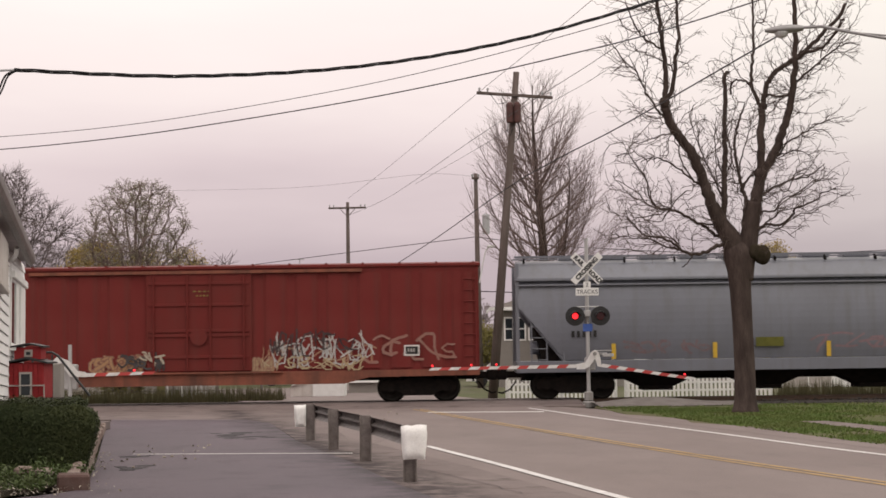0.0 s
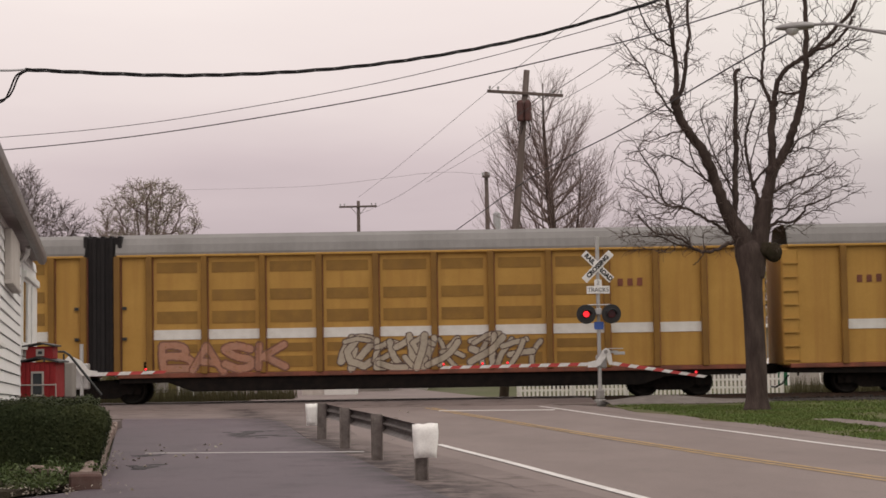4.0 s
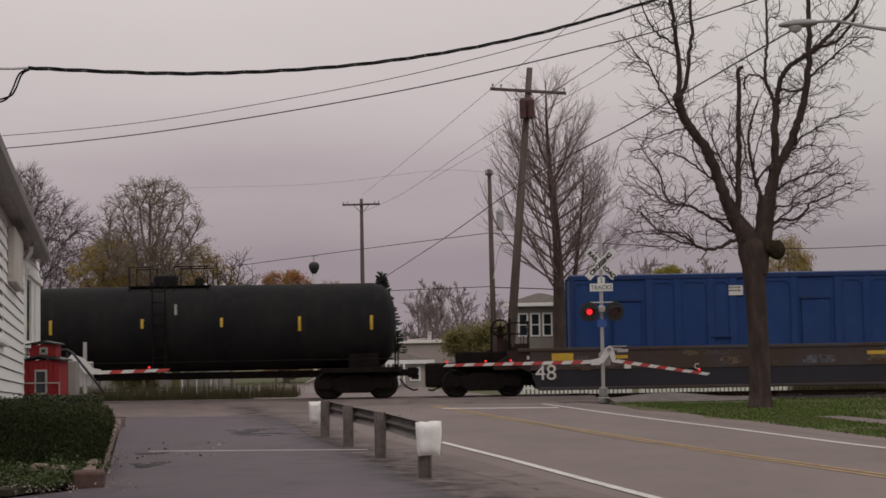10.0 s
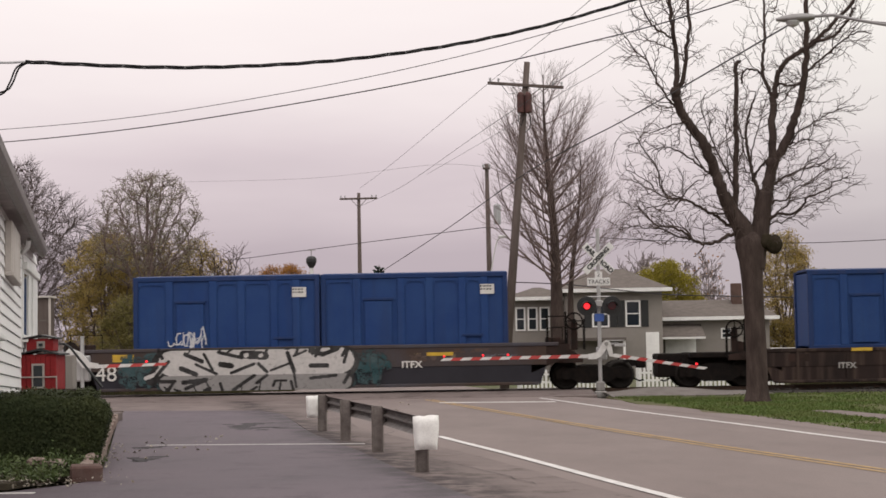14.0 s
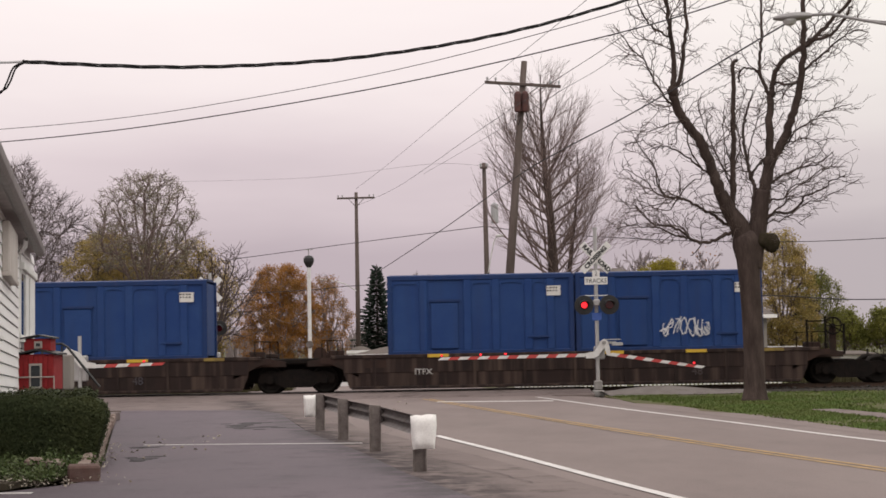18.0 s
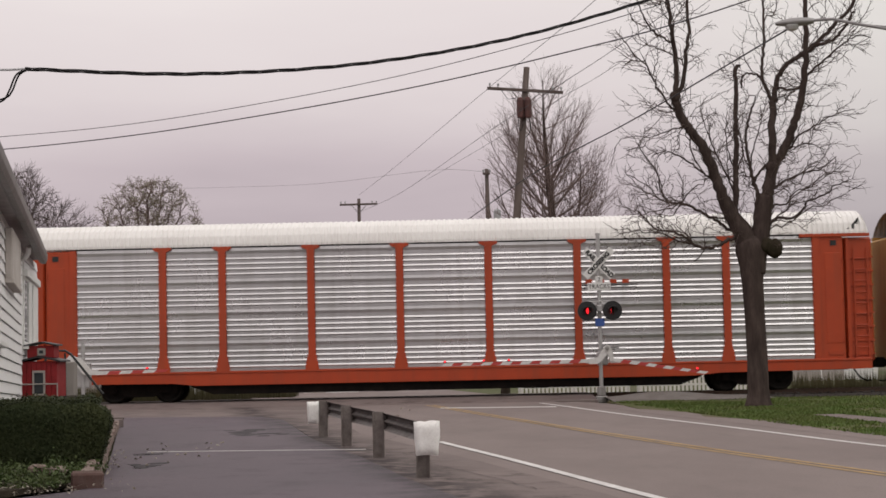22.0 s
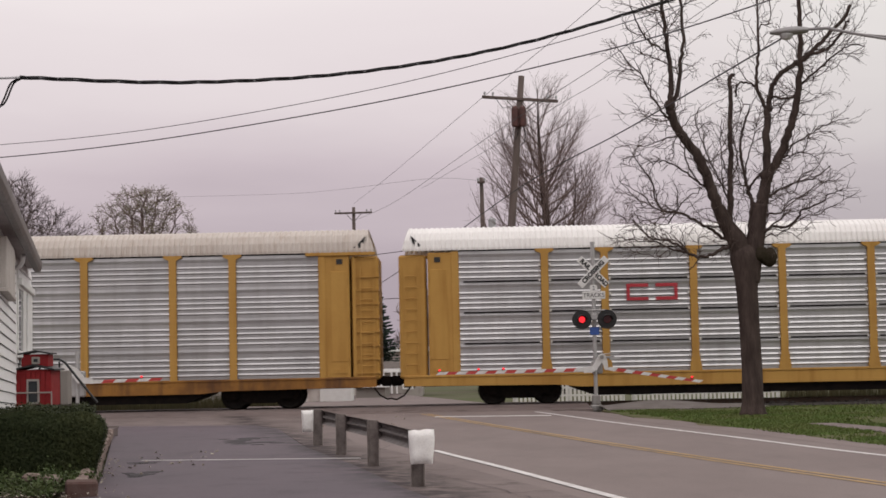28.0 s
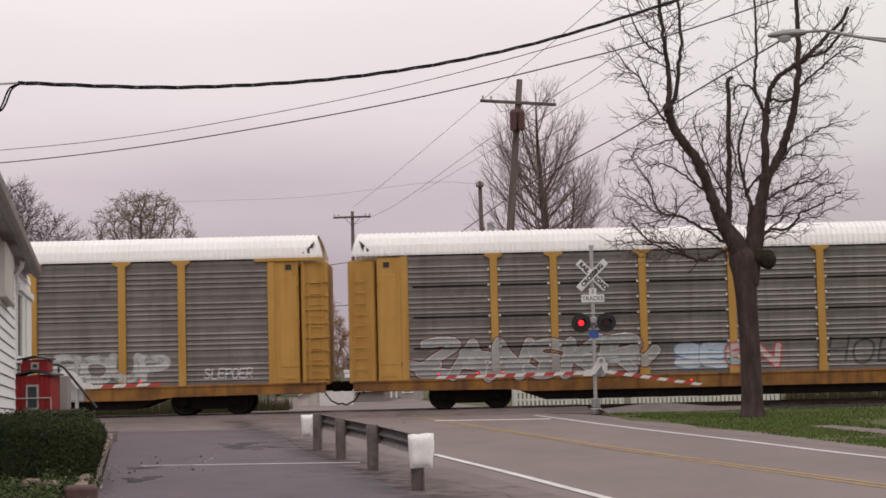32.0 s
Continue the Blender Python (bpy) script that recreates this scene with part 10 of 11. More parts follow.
            ring = [(e + s * 1.45 + 0.27 * math.cos(q), -1.06, top + 0.74 + 0.27 * math.sin(q)) for q in [k * math.pi / 8 for k in range(17)]]
            part("brake_wheel", Shape().tube(ring, 0.028, 6).tube([ring[0], ring[8]], 0.02, 5).tube([ring[4], ring[12]], 0.02, 5).disc((e + s * 1.45, -1.03, top + 0.74), "y", 0.08, 0.06, 10), M["under"], car)
    # oversized black mass added round the truck to close the gap in darkness
    part("drawbar", Shape().box(-1.9, 1.9, -0.75, 0.95, 0.34, 1.12, 0.05).box(-0.9, 0.9, -1.2, 1.2, 0.95, top - 0.02, 0.04), M["under"], car)
    wheel_s = Shape()
    wheel_s.tube([(0.75, -0.95, top + 0.1), (0.75, -0.88, top + 0.1)], 0.24, 14)
    part("brake_wheel", wheel_s, M["well_rust"], car)
    if brown:
        for xa in (4.3, 10.0, 12.7, 15.2):
            plate(car, xa, xa + 0.68, top - 0.05, top + 0.055, -1.532, M["stripe_yellow" if xa < 15 else "well_yellow"], "reflector")
    else:
        bars(car, x0 + 1.8, x0 + 3.0, top - 0.32, top - 0.2, -1.505, M["stripe_yellow"], 1, seed)
        bars(car, x1 - 3.4, x1 - 2.2, top - 0.32, top - 0.2, -1.505, M["stripe_yellow"], 1, seed + 1)
    plate(car, x0 + 0.2, x0 + 0.9, top - 0.36, top - 0.12, -1.505, M["stripe_yellow" if not brown else "well_rust"])
    if brown:
        lettering("48", 0.36, M["well_grey"], car, pose(x1 - 3.1, -1.535, 0.50), "number")
        lettering("ITFX", 0.26, M["well_light"], car, pose(x0 + 2.1, -1.535, 0.64), "word", 1.1, 0.006)
    else:
        lettering("48", 0.70, M["car_white"], car, pose(2.05, -1.535, 0.74), "number")
        if seed == 4:
            lettering("ITFX", 0.30, M["car_white"], car, pose(12.0, -1.535, 0.90), "word", 1.1, 0.008)
        lettering("C", 0.26, M["car_white"], car, pose(6.95, -1.535, 0.88), "number")
        rw = random.Random(seed + 70)
        marks = []
        for k in range(16):
            xa, za = x0 + rw.uniform(0.0, x1 - x0 - 1), top - rw.uniform(0.08, 0.55)
            marks.append(([(xa, za), (xa + rw.uniform(0.3, 1.6), za + rw.uniform(-0.03, 0.03))], rw.uniform(0.03, 0.14), rw.randrange(3)))
        coat(car, marks, (("worn_mark", (0.16, 0.115, 0.07)), ("worn_mark", (0.13, 0.135, 0.16)), ("worn_mark", (0.10, 0.06, 0.045))), -1.503, 0.55, seed)
        bars(car, 1.45, 1.9, 1.2, 1.32, -1.485, M["car_white"], 4, seed)
        bars(car, 4.6, 4.9, 0.85, 1.1, -1.515, M["car_white"], 1, seed)
    truck(car, 0.0)
    if last:
        truck(car, pitch)
        same("coupler", COUPLER, car, pose(pitch + 1.7, 0, 0, 0, 0, 180))
    if first:
        same("coupler", COUPLER, car, pose(-1.7, 0, 0))
    return car


def make_container():
    """One box's parts as shared meshes, built once."""
    L, W, H = 6.12, 1.22, 2.62
    out = []
    out.append(("shell", Shape().box(0.06, L - 0.06, -W + 0.06, W - 0.06, 0.12, H - 0.10, 0.01), "container"))
    for x in (0.0, L - 0.16):
        for y in (-W, W - 0.16):
            out.append(("corner_post", Shape().box(x, x + 0.16, y, y + 0.16, 0, H, 0.015), "container_dark"))
    for y in (-W, W - 0.12):
        out.append(("top_rail", Shape().box(0, L, y, y + 0.12, H - 0.16, H, 0.02), "container_dark"))
        out.append(("bottom_rail", Shape().box(0, L, y, y + 0.12, 0, 0.16, 0.02), "container_dark"))
    for x in (1.18, 2.62, 3.55, 4.62, 5.35):
        for y, d in ((-W + 0.005, 1), (W - 0.085, 1)):
            out.append(("side_post", Shape().box(x - 0.13, x + 0.13, y, y + 0.08, 0.14, H - 0.14, 0.025), "container"))
    for x0, x1 in ((0.16, 1.05), (2.75, 3.42), (3.68, 4.49), (4.75, 5.22)):
        for y, d in ((-W + 0.03, 0.05), (W - 0.08, 0.05)):
            out.append(("panel_arch", Shape().prism([(x0, H - 0.16), (x0, H - 0.42), (x0 + 0.10, H - 0.29), (x0 + 0.2, H - 0.27), (x1 - 0.2, H - 0.27), (x1 - 0.10, H - 0.29), (x1, H - 0.42), (x1, H - 0.16)], y, y + d, "y"), "container"))
    out.append(("side_door", Shape().box(1.42, 2.32, -W - 0.015, -W + 0.05, 0.22, 1.72, 0.015), "container"))
    out.append(("door_slot", Shape().box(1.38, 2.38, -W - 0.035, -W + 0.05, 1.74, 1.83, 0.01), "container_dark"))
    out.append(("door_slot", Shape().box(4.6, 5.3, -W - 0.02, -W + 0.05, 0.52, 0.60, 0.01), "container_dark"))
    out.append(("placard", Shape().box(5.22, 5.68, -W - 0.012, -W + 0.06, H - 0.72, H - 0.40), "car_white"))
    out.append(("tarpaulin_lid", Shape().prism([(-W, H - 0.03), (-0.6, H + 0.05), (0.6, H + 0.05), (W, H - 0.03)], 0.05, L - 0.05, "x"), "container_dark"))
    return [(n, s.mesh(n, M[m])) for n, s, m in out]


CONTAINER = make_container()


def container(off, dx, z, seed):
    c = thing("shipping_container", pose(off + dx, TRACK_Y, RAIL_TOP + z), "blue ribbed steel container with white placard, riding in a well car", "container", "blue containers on the train")
    ROLLING.append((c, off + dx, z, 0.0))
    for n, me in CONTAINER:
        same(n, me, c)
    r = random.Random(seed)
    s = Shape()
    for k in range(4):
        w = 0.08
        x = 5.23 + 0.1 * k
        s.box(x, x + w * r.uniform(0.5, 0.9), -1.222, -1.215, 2.03, 2.08)
        s.box(x, x + w * r.uniform(0.5, 0.9), -1.222, -1.215, 2.13, 2.18)
    s.v = [(x, y - 0.016, z_) for x, y, z_ in s.v]
    part("placard_print", s, M["car_black"], c)
    return c


box_car(1.74 - 19.4, 19.4)
h = hopper(1.74, 21.3, "dusty blue-grey covered hopper with faint spray paint", "hop_grey", top_z=4.60, sill_z=1.0, bays=4, inset=0.6)
for dx in (3.7, 7.0, 10.7, 13.9, 17.2):
    plate(h, dx, dx + 0.14, 1.3, 1.8, -1.53, M["stripe_yellow"], "reflector")
plate(h, 8.4, 9.3, 1.65, 1.95, -1.56, M["leaf_lime"], "placard", "pale green stencil panel")
plate(h, 15.9, 16.4, 1.78, 2.05, -1.56, M["car_black"], "placard")
scrawl(h, 10.1, 13.6, 1.45, 2.1, -1.56, (0.26, 0.17, 0.19), 4, 5, 0.05)
scrawl(h, 4.0, 6.8, 1.4, 1.9, -1.56, (0.22, 0.15, 0.16), 14, 5, 0.05, 0.3)
bars(h, 2.4, 3.3, 2.5, 2.72, -1.556, M["car_black"], 4, 11)
bars(h, 2.4, 3.3, 2.02, 2.24, -1.556, M["car_black"], 5, 12)

cp = auto_rack(23.04, "auto_carrier", "cream and galvanised auto carrier with red emblems and red spray paint", "cream", "panel_mid", "roof_cream", "sill_rust", flare=0.0)
for x in (11.4, 17.3):
    s = Shape().prism([(x - 0.34, 3.34), (x - 0.22, 3.22), (x + 0.22, 3.22), (x + 0.34, 3.34), (x + 0.34, 3.76), (x + 0.22, 3.88), (x - 0.22, 3.88), (x - 0.34, 3.76)], -1.528, -1.48, "y")
    part("emblem", s, M["sign_red"], cp, "plain red emblem board")
    bars(cp, x - 0.2, x + 0.2, 3.62, 3.72, -1.53, M["car_white"], 2, 3)
    bars(cp, x - 0.2, x + 0.22, 3.42, 3.52, -1.53, M["car_white"], 3, 4)
for k in range(6):
    spray(cp, 1.9 + 3.95 * k, 5.5 + 3.95 * k, 0.66, 1.75, -1.565, (0.36, 0.12, 0.13), (0.30, 0.19, 0.19), 20 + k, 5, 0.02, second=(0.38, 0.3, 0.28))
    wild(cp, 1.8 + 3.95 * k, 5.7 + 3.95 * k, 1.0, 2.3, -1.60, ((0.33, 0.18, 0.18), (0.10, 0.10, 0.10), (0.42, 0.40, 0.38), (0.36, 0.10, 0.12), (0.20, 0.22, 0.13)), 60 + 7 * k, 6, 0.024)
plate(cp, 1.2, 1.75, 2.02, 2.22, -1.56, M["stripe_yellow"])
plate(cp, RACK_LEN - 1.75, RACK_LEN - 1.2, 2.02, 2.22, -1.56, M["stripe_yellow"])

t1 = twin_rack(51.65, 44.0, 1)
spray(t1, 8.1, 13.1, 1.02, 2.1, -1.565, (0.36, 0.19, 0.16), (0.30, 0.17, 0.20), 41, 5, 0.9, second=(0.27, 0.17, 0.24), glow=(0.31, 0.18, 0.17), worn=0.22)
piece(t1, 13.0, 17.85, 0.98, 2.02, -1.565, "PTEAS", (0.30, 0.34, 0.22), (0.03, 0.045, 0.025), 44, 0.09, 0.085, lean=0.1, second=(0.36, 0.40, 0.24))
piece(t1, 23.8, 28.2, 0.98, 2.08, -1.565, "BASK", (0.40, 0.20, 0.13), (0.19, 0.08, 0.05), 45, 0.10, 0.05, worn=0.12)
spray(t1, 30.0, 36.0, 1.0, 2.1, -1.565, (0.42, 0.36, 0.28), (0.1, 0.06, 0.05), 46, 6, 0.2)
plate(t1, 5.8, 7.15, 2.1, 2.33, -1.442, M["car_black"])
plate(t1, 7.65, 9.05, 2.12, 2.34, -1.442, M["car_black"])
bars(t1, 6.05, 6.9, 2.14, 2.28, -1.450, M["car_white"], 4, 5)
bars(t1, 7.8, 8.8, 2.16, 2.30, -1.450, M["car_white"], 6, 6)
twin_rack(95.6, 44.0, 2)

h = hopper(139.64, 20.12, "rust-stained off-white covered hopper with spray tags", "hop_white", top_z=4.58, sill_z=1.1, bays=3)
lettering("UTLX", 0.32, M["car_black"], h, pose(2.8, -1.556, 2.53), "word", 0.95, 0.006)
bars(h, 2.42, 3.28, 1.98, 2.2, -1.555, M["car_black"], 5, 2)
plate(h, 2.4, 3.3, 2.78, 2.82, -1.545, M["sill_rust"])
plate(h, 2.75, 3.2, 1.55, 1.60, -1.54, M["car_white"])
for x0, x1, sd, c in ((3.8, 5.8, 3, (0.12, 0.11, 0.13)), (6.1, 7.2, 4, (0.1, 0.1, 0.1)), (7.7, 8.6, 5, (0.2, 0.17, 0.17)), (8.9, 9.9, 6, (0.08, 0.08, 0.08)), (10.4, 11.6, 7, (0.06, 0.06, 0.07)), (15.0, 16.2, 8, (0.08, 0.08, 0.09))):
    scrawl(h, x0, x1, 1.52, 1.98, -1.55, c, sd, 7, 0.022)
spray(h, 11.9, 13.8, 1.45, 2.1, -1.55, (0.50, 0.52, 0.60), (0.17, 0.22, 0.45), 9, 5, 0.02)
for k, (x0, x1) in enumerate(((3.4, 6.0), (6.0, 8.6), (1.0, 2.2), (14.4, 16.4))):
    part("rust_streak", Shape().prism([(-1.492, 3.99), (-1.405, 4.11), (-1.385, 4.10), (-1.475, 3.98)], x0, x1, "x"), M["hop_tan"], h)

h = hopper(159.76, 17.75, "dull cream covered hopper, unmarked but for stencils", "hop_cream", top_z=4.62, sill_z=1.05, bays=3)
lettering("CEFX", 0.36, M["car_black"], h, pose(2.28, -1.556, 2.37), "word", 1.0, 0.008)
bars(h, 1.85, 2.65, 1.80, 2.02, -1.55, M["car_black"], 5, 2)
plate(h, 1.9, 2.8, 1.28, 1.4, -1.55, M["stripe_yellow"])
plate(h, 15.4, 15.8, 1.65, 1.85, -1.56, M["car_black"])
h = hopper(177.51, 18.0, "cream covered hopper with black and green spray-painted lettering", "hop_cream", top_z=4.62, sill_z=1.05, bays=3)
lettering("CEFX", 0.36, M["car_black"], h, pose(2.28, -1.556, 2.37), "word", 1.0, 0.008)
bars(h, 1.85, 2.65, 1.80, 2.02, -1.55, M["car_black"], 5, 2)
piece(h, 3.35, 8.75, 0.98, 2.22, -1.55, "RANDOM", (0.40, 0.35, 0.29), (0.028, 0.023, 0.02), 61, 0.05, 0.085, lean=0.12, wild=1)
scrawl(h, 8.7, 10.2, 1.4, 2.1, -1.55, (0.06, 0.05, 0.05), 62, 6, 0.03)
spray(h, 9.6, 10.6, 1.08, 1.86, -1.55, (0.33, 0.07, 0.10), (0.24, 0.05, 0.07), 65, 2, 0.6)
spray(h, 14.5, 16.15, 1.3, 2.25, -1.55, (0.40, 0.09, 0.13), (0.24, 0.05, 0.07), 64, 3, 0.5)
piece(h, 10.2, 13.1, 1.07, 2.25, -1.55, "SER", (0.24, 0.46, 0.42), (0.02, 0.03, 0.03), 63, 0.10, 0.05, halo=(0.42, 0.09, 0.13), glow=0.06, second=(0.40, 0.55, 0.52), shine=(0.6, 0.66, 0.64), wild=1, thin=True)
piece(h, 12.7, 15.3, 1.07, 2.25, -1.55, "KSX", (0.03, 0.22, 0.07), (0.015, 0.03, 0.02), 66, 0.11, 0.05, second=(0.16, 0.40, 0.30), shine=(0.5, 0.6, 0.55), wild=1, thin=True)
tank_car(195.45, 16.8)

SILVER_CUTS = (
    ((0.07, 0.38), (0.13, 0.75), 0.05), ((0.21, 0.92), (0.29, 0.74), 0.06), ((0.19, 0.57), (0.26, 0.42), 0.07), ((0.26, 0.67), (0.36, 0.42), 0.04), ((0.30, 0.92), (0.34, 0.52), 0.04),
    ((0.38, 0.66), (0.43, 0.62), 0.08), ((0.37, 0.96), (0.48, 0.82), 0.05), ((0.54, 0.66), (0.43, 0.44), 0.045), ((0.49, 0.90), (0.59, 0.86), 0.12), ((0.56, 0.66), (0.60, 0.46), 0.05),
    ((0.62, 0.49), (0.71, 0.66), 0.035), ((0.70, 0.92), (0.73, 0.46), 0.06), ((0.73, 0.84), (0.79, 0.97), 0.035), ((0.81, 0.59), (0.89, 0.59), 0.06), ((0.81, 0.96), (0.87, 0.87), 0.07), ((0.87, 0.87), (0.94, 1.0), 0.06), ((0.97, 0.66), (0.99, 1.0), 0.045),
    ((0.09, 0.25), (0.16, 0.25), 0.045), ((0.16, 0.25), (0.12, 0.02), 0.04), ((0.20, 0.22), (0.31, 0.28), 0.06), ((0.31, 0.28), (0.21, 0.06), 0.05), ((0.44, 0.02), (0.54, 0.37), 0.05), ((0.55, 0.18), (0.60, 0.37), 0.045),
    ((0.63, 0.10), (0.64, 0.23), 0.04), ((0.64, 0.23), (0.69, 0.23), 0.04), ((0.73, 0.42), (0.74, 0.06), 0.035), ((0.81, 0.28), (0.93, 0.34), 0.045), ((0.97, 0.16), (1.0, 0.42), 0.05))


def silver_piece(car, x0, x1, z0, z1):
    """A long run of silver letters, run together, with dark wedges cut in between; nothing to read."""
    at = lambda q: (x0 + (x1 - x0) * q[0], z0 + (z1 - z0) * q[1])
    out = [([at((0.05, 0.32)), at((0.12, 0.70))], 0.22, 0), ([at((0.12, 0.66)), at((0.97, 0.68))], 0.50, 0), ([at((0.13, 0.22)), at((0.97, 0.22))], 0.34, 0)]
    out += [([at((0.02, 0.34)), at((0.08, 0.46))], 0.06, 1), ([at((0.08, 0.46)), at((0.13, 0.82))], 0.10, 1)]
    # layer 2 is the silver greyed low down, with the side's shade painted in
    out += [([at((0.14, 0.70)), at((0.96, 0.72))], 0.40, 1), ([at((0.16, 0.45)), at((0.96, 0.47))], 0.12, 1), ([at((0.12, 0.20)), at((0.97, 0.20))], 0.25, 2)]
    r = random.Random(5)
    out += [([at(a), at(b)], wd * 1.15, 0) for a, b, wd in SILVER_CUTS]
    for k in range(26):
        u, v = 0.06 + 0.93 * (k + r.random()) / 26, r.choice((0.0, 1.04))
        out.append(([at((u, v)), at((u + r.uniform(-0.03, 0.03), v + (0.22 if v < 0.5 else -0.22) * r.random()))], r.uniform(0.02, 0.07), 0))
    out += [([at((0.50, 0.87)), at((0.505, 0.88))], 0.07, 1), ([at((0.57, 0.86)), at((0.575, 0.87))], 0.06, 1)]
    coat(car, out, (("paint_outline", (0.018, 0.016, 0.016)), ("paint_fill", (0.56, 0.53, 0.515)), ("paint_second", (0.27, 0.255, 0.25))), -1.54, 0.04, 72, low=0.16)


WELL_A, WELL_B, PITCH, PITCH_B = 214.4, 308.15, 17.94, 18.2
TAGS_A = {(4, 0): (1.15, 2.4, 0.2, 0.95)}
TAGS_B = {(4, 1): (2.75, 4.35, 0.45, 1.1)}
for k in range(5):
    w = well_unit(WELL_A + PITCH * k, PITCH, False, k == 0, k == 4, k)
    for j in range(2):
        cn_ = container(WELL_A + PITCH * k, 2.88 + 6.17 * j, 1.28, 10 * k + j)
        if (k, j) in TAGS_A:
            scrawl(cn_, *TAGS_A[k, j], -1.235, (0.6, 0.6, 0.62), 203 + k, 7, 0.024)
    if k == 2:
        piece(w, 9.1, 13.35, 0.22, 1.46, -1.54, "SOMB", (0.42, 0.075, 0.11), (0.10, 0.03, 0.035), 71, 0.15, 0.035, second=(0.34, 0.06, 0.09))
    if k == 4:
        for xa, xb in ((2.75, 3.9), (9.9, 10.95)):
            spray(w, xa, xb, 0.3, 1.30, -1.54, (0.028, 0.07, 0.078), (0.03, 0.045, 0.05), 73, 2, 0.9, worn=0.35)
        silver_piece(w, 3.2, 10.0, 0.16, 1.46)
for k in range(5):
    well_unit(WELL_B + PITCH_B * k, PITCH_B, True, k == 0, k == 4, 20 + k)
    for j in range(2):
        cn_ = container(WELL_B + PITCH_B * k, 3.0 + 6.17 * j, 1.16, 100 + 10 * k + j)
        if (k, j) in TAGS_B:
            scrawl(cn_, *TAGS_B[k, j], -1.235, (0.6, 0.6, 0.62), 306 + k, 8, 0.024)
            plate(cn_, 5.62, 5.85, 0.85, 1.1, -1.232, M["leaf_lime"], "placard", "small yellow-green sticker")

cn = auto_rack(400.73, "auto_carrier", "yellow auto carrier with dull grey panels and white roof", "yellow", "panel_dull", "roof_white", "yellow_dirty", flare=0.16, seams=True)
plate(cn, 7.2, 9.8, 3.0, 3.9, -1.522, M["yellow"], "emblem_board")
for x in (7.9, 9.0):
    s = Shape()
    side = -0.36 if x < 8.5 else 0.36
    for z in (3.24, 3.62):
        s.box(x - 0.42, x + 0.42, -1.536, -1.527, z, z + 0.12, 0.003)
    s.box(x + side - 0.06, x + side + 0.06, -1.536, -1.527, 3.36, 3.62)
    part("emblem", s, M["car_black"], cn, "plain dark emblem bars")
piece(cn, 2.4, 6.2, 0.74, 1.9, -1.565, "UMO", (0.40, 0.40, 0.395), (0.05, 0.047, 0.045), 81, 0.07, 0.03, wild=1, worn=0.15)
spray(cn, 10.8, 12.2, 1.2, 2.1, -1.565, (0.34, 0.34, 0.31), (0.24, 0.22, 0.2), 83, 2, 0.9, worn=0.5)
spray(cn, 13.2, 14.6, 1.1, 1.7, -1.565, (0.22, 0.27, 0.23), (0.17, 0.15, 0.14), 84, 2, 0.9, worn=0.5)
piece(cn, 16.2, 19.0, 1.2, 1.9, -1.565, "HEM", (0.33, 0.36, 0.32), (0.24, 0.23, 0.2), 82, 0.07, 0.02, worn=0.45)
cr = auto_rack(429.31, "auto_carrier", "maroon auto carrier with browned panels and rusting roof", "maroon", "panel_brown", "roof_rust", "sill_dark")
plate(cr, 10.0, 12.67, 3.05, 3.85, -1.522, M["maroon"], "emblem_board")
plate(cr, 23.66, 26.0, 3.05, 3.7, -1.522, M["maroon"], "emblem_board")
bars(cr, 10.25, 11.55, 3.48, 3.68, -1.532, M["car_white"], 7, 3, "emblem")
plate(cr, 10.25, 11.75, 3.36, 3.41, -1.529, M["car_white"], "emblem")
plate(cr, 10.25, 11.95, 3.24, 3.29, -1.529, M["car_white"], "emblem")
s = Shape()
ribbon(s, [(12.05, 3.3), (12.1, 3.5), (12.3, 3.66), (12.5, 3.62), (12.55, 3.45)], 0.06, -1.531)
ribbon(s, [(25.3, 3.15), (25.25, 3.4), (25.45, 3.6), (25.7, 3.55), (25.75, 3.35)], 0.06, -1.531)
part("emblem", s, M["car_white"], cr, fix=False)
plate(cr, 24.3, 25.1, 3.3, 3.36, -1.529, M["car_white"], "emblem")
piece(cr, 5.25, 9.45, 0.66, 1.68, -1.565, "PKTOE", (0.03, 0.024, 0.022), (0.30, 0.285, 0.275), 91, 0.07, 0.045, lean=0.12, worn=0.1)
piece(cr, 10.0, 15.75, 0.66, 2.0, -1.565, "INSANE", (0.17, 0.17, 0.172), (0.33, 0.32, 0.31), 92, 0.09, 0.025, lean=0.1, second=(0.30, 0.31, 0.32), thin=True, wild=1, worn=0.15)
piece(cr, 15.5, 18.3, 0.66, 1.62, -1.57, "OTE", (0.035, 0.028, 0.026), (0.48, 0.45, 0.43), 93, 0.10, 0.03, lean=0.15)
tag(cr, 18.25, 19.5, 1.08, 1.5, -1.565, "KRU", (0.5, 0.48, 0.45), 94, 0.03)
piece(cr, 19.9, 26.15, 0.66, 1.9, -1.565, "POKSN", (0.04, 0.032, 0.028), (0.55, 0.52, 0.49), 95, 0.10, 0.04, lean=0.08)
for x0, x1 in ((9.7, 10.5), (12.8, 13.7), (14.8, 15.5)):
    scrawl(cr, x0, x1, 1.85, 2.0, -1.565, (0.6, 0.58, 0.55), int(x0 * 10), 3, 0.04)
bn = auto_rack(457.86, "auto_carrier", "bright orange auto carrier with clean silver panels and white roof", "orange", "panel_bright", "roof_white", "orange", flare=0.16)
plate(bn, 18.6, 20.6, 3.52, 3.56, -1.522, M["car_black"], "emblem")
bars(bn, 18.9, 20.5, 3.60, 3.74, -1.522, M["orange"], 4, 5, "emblem")
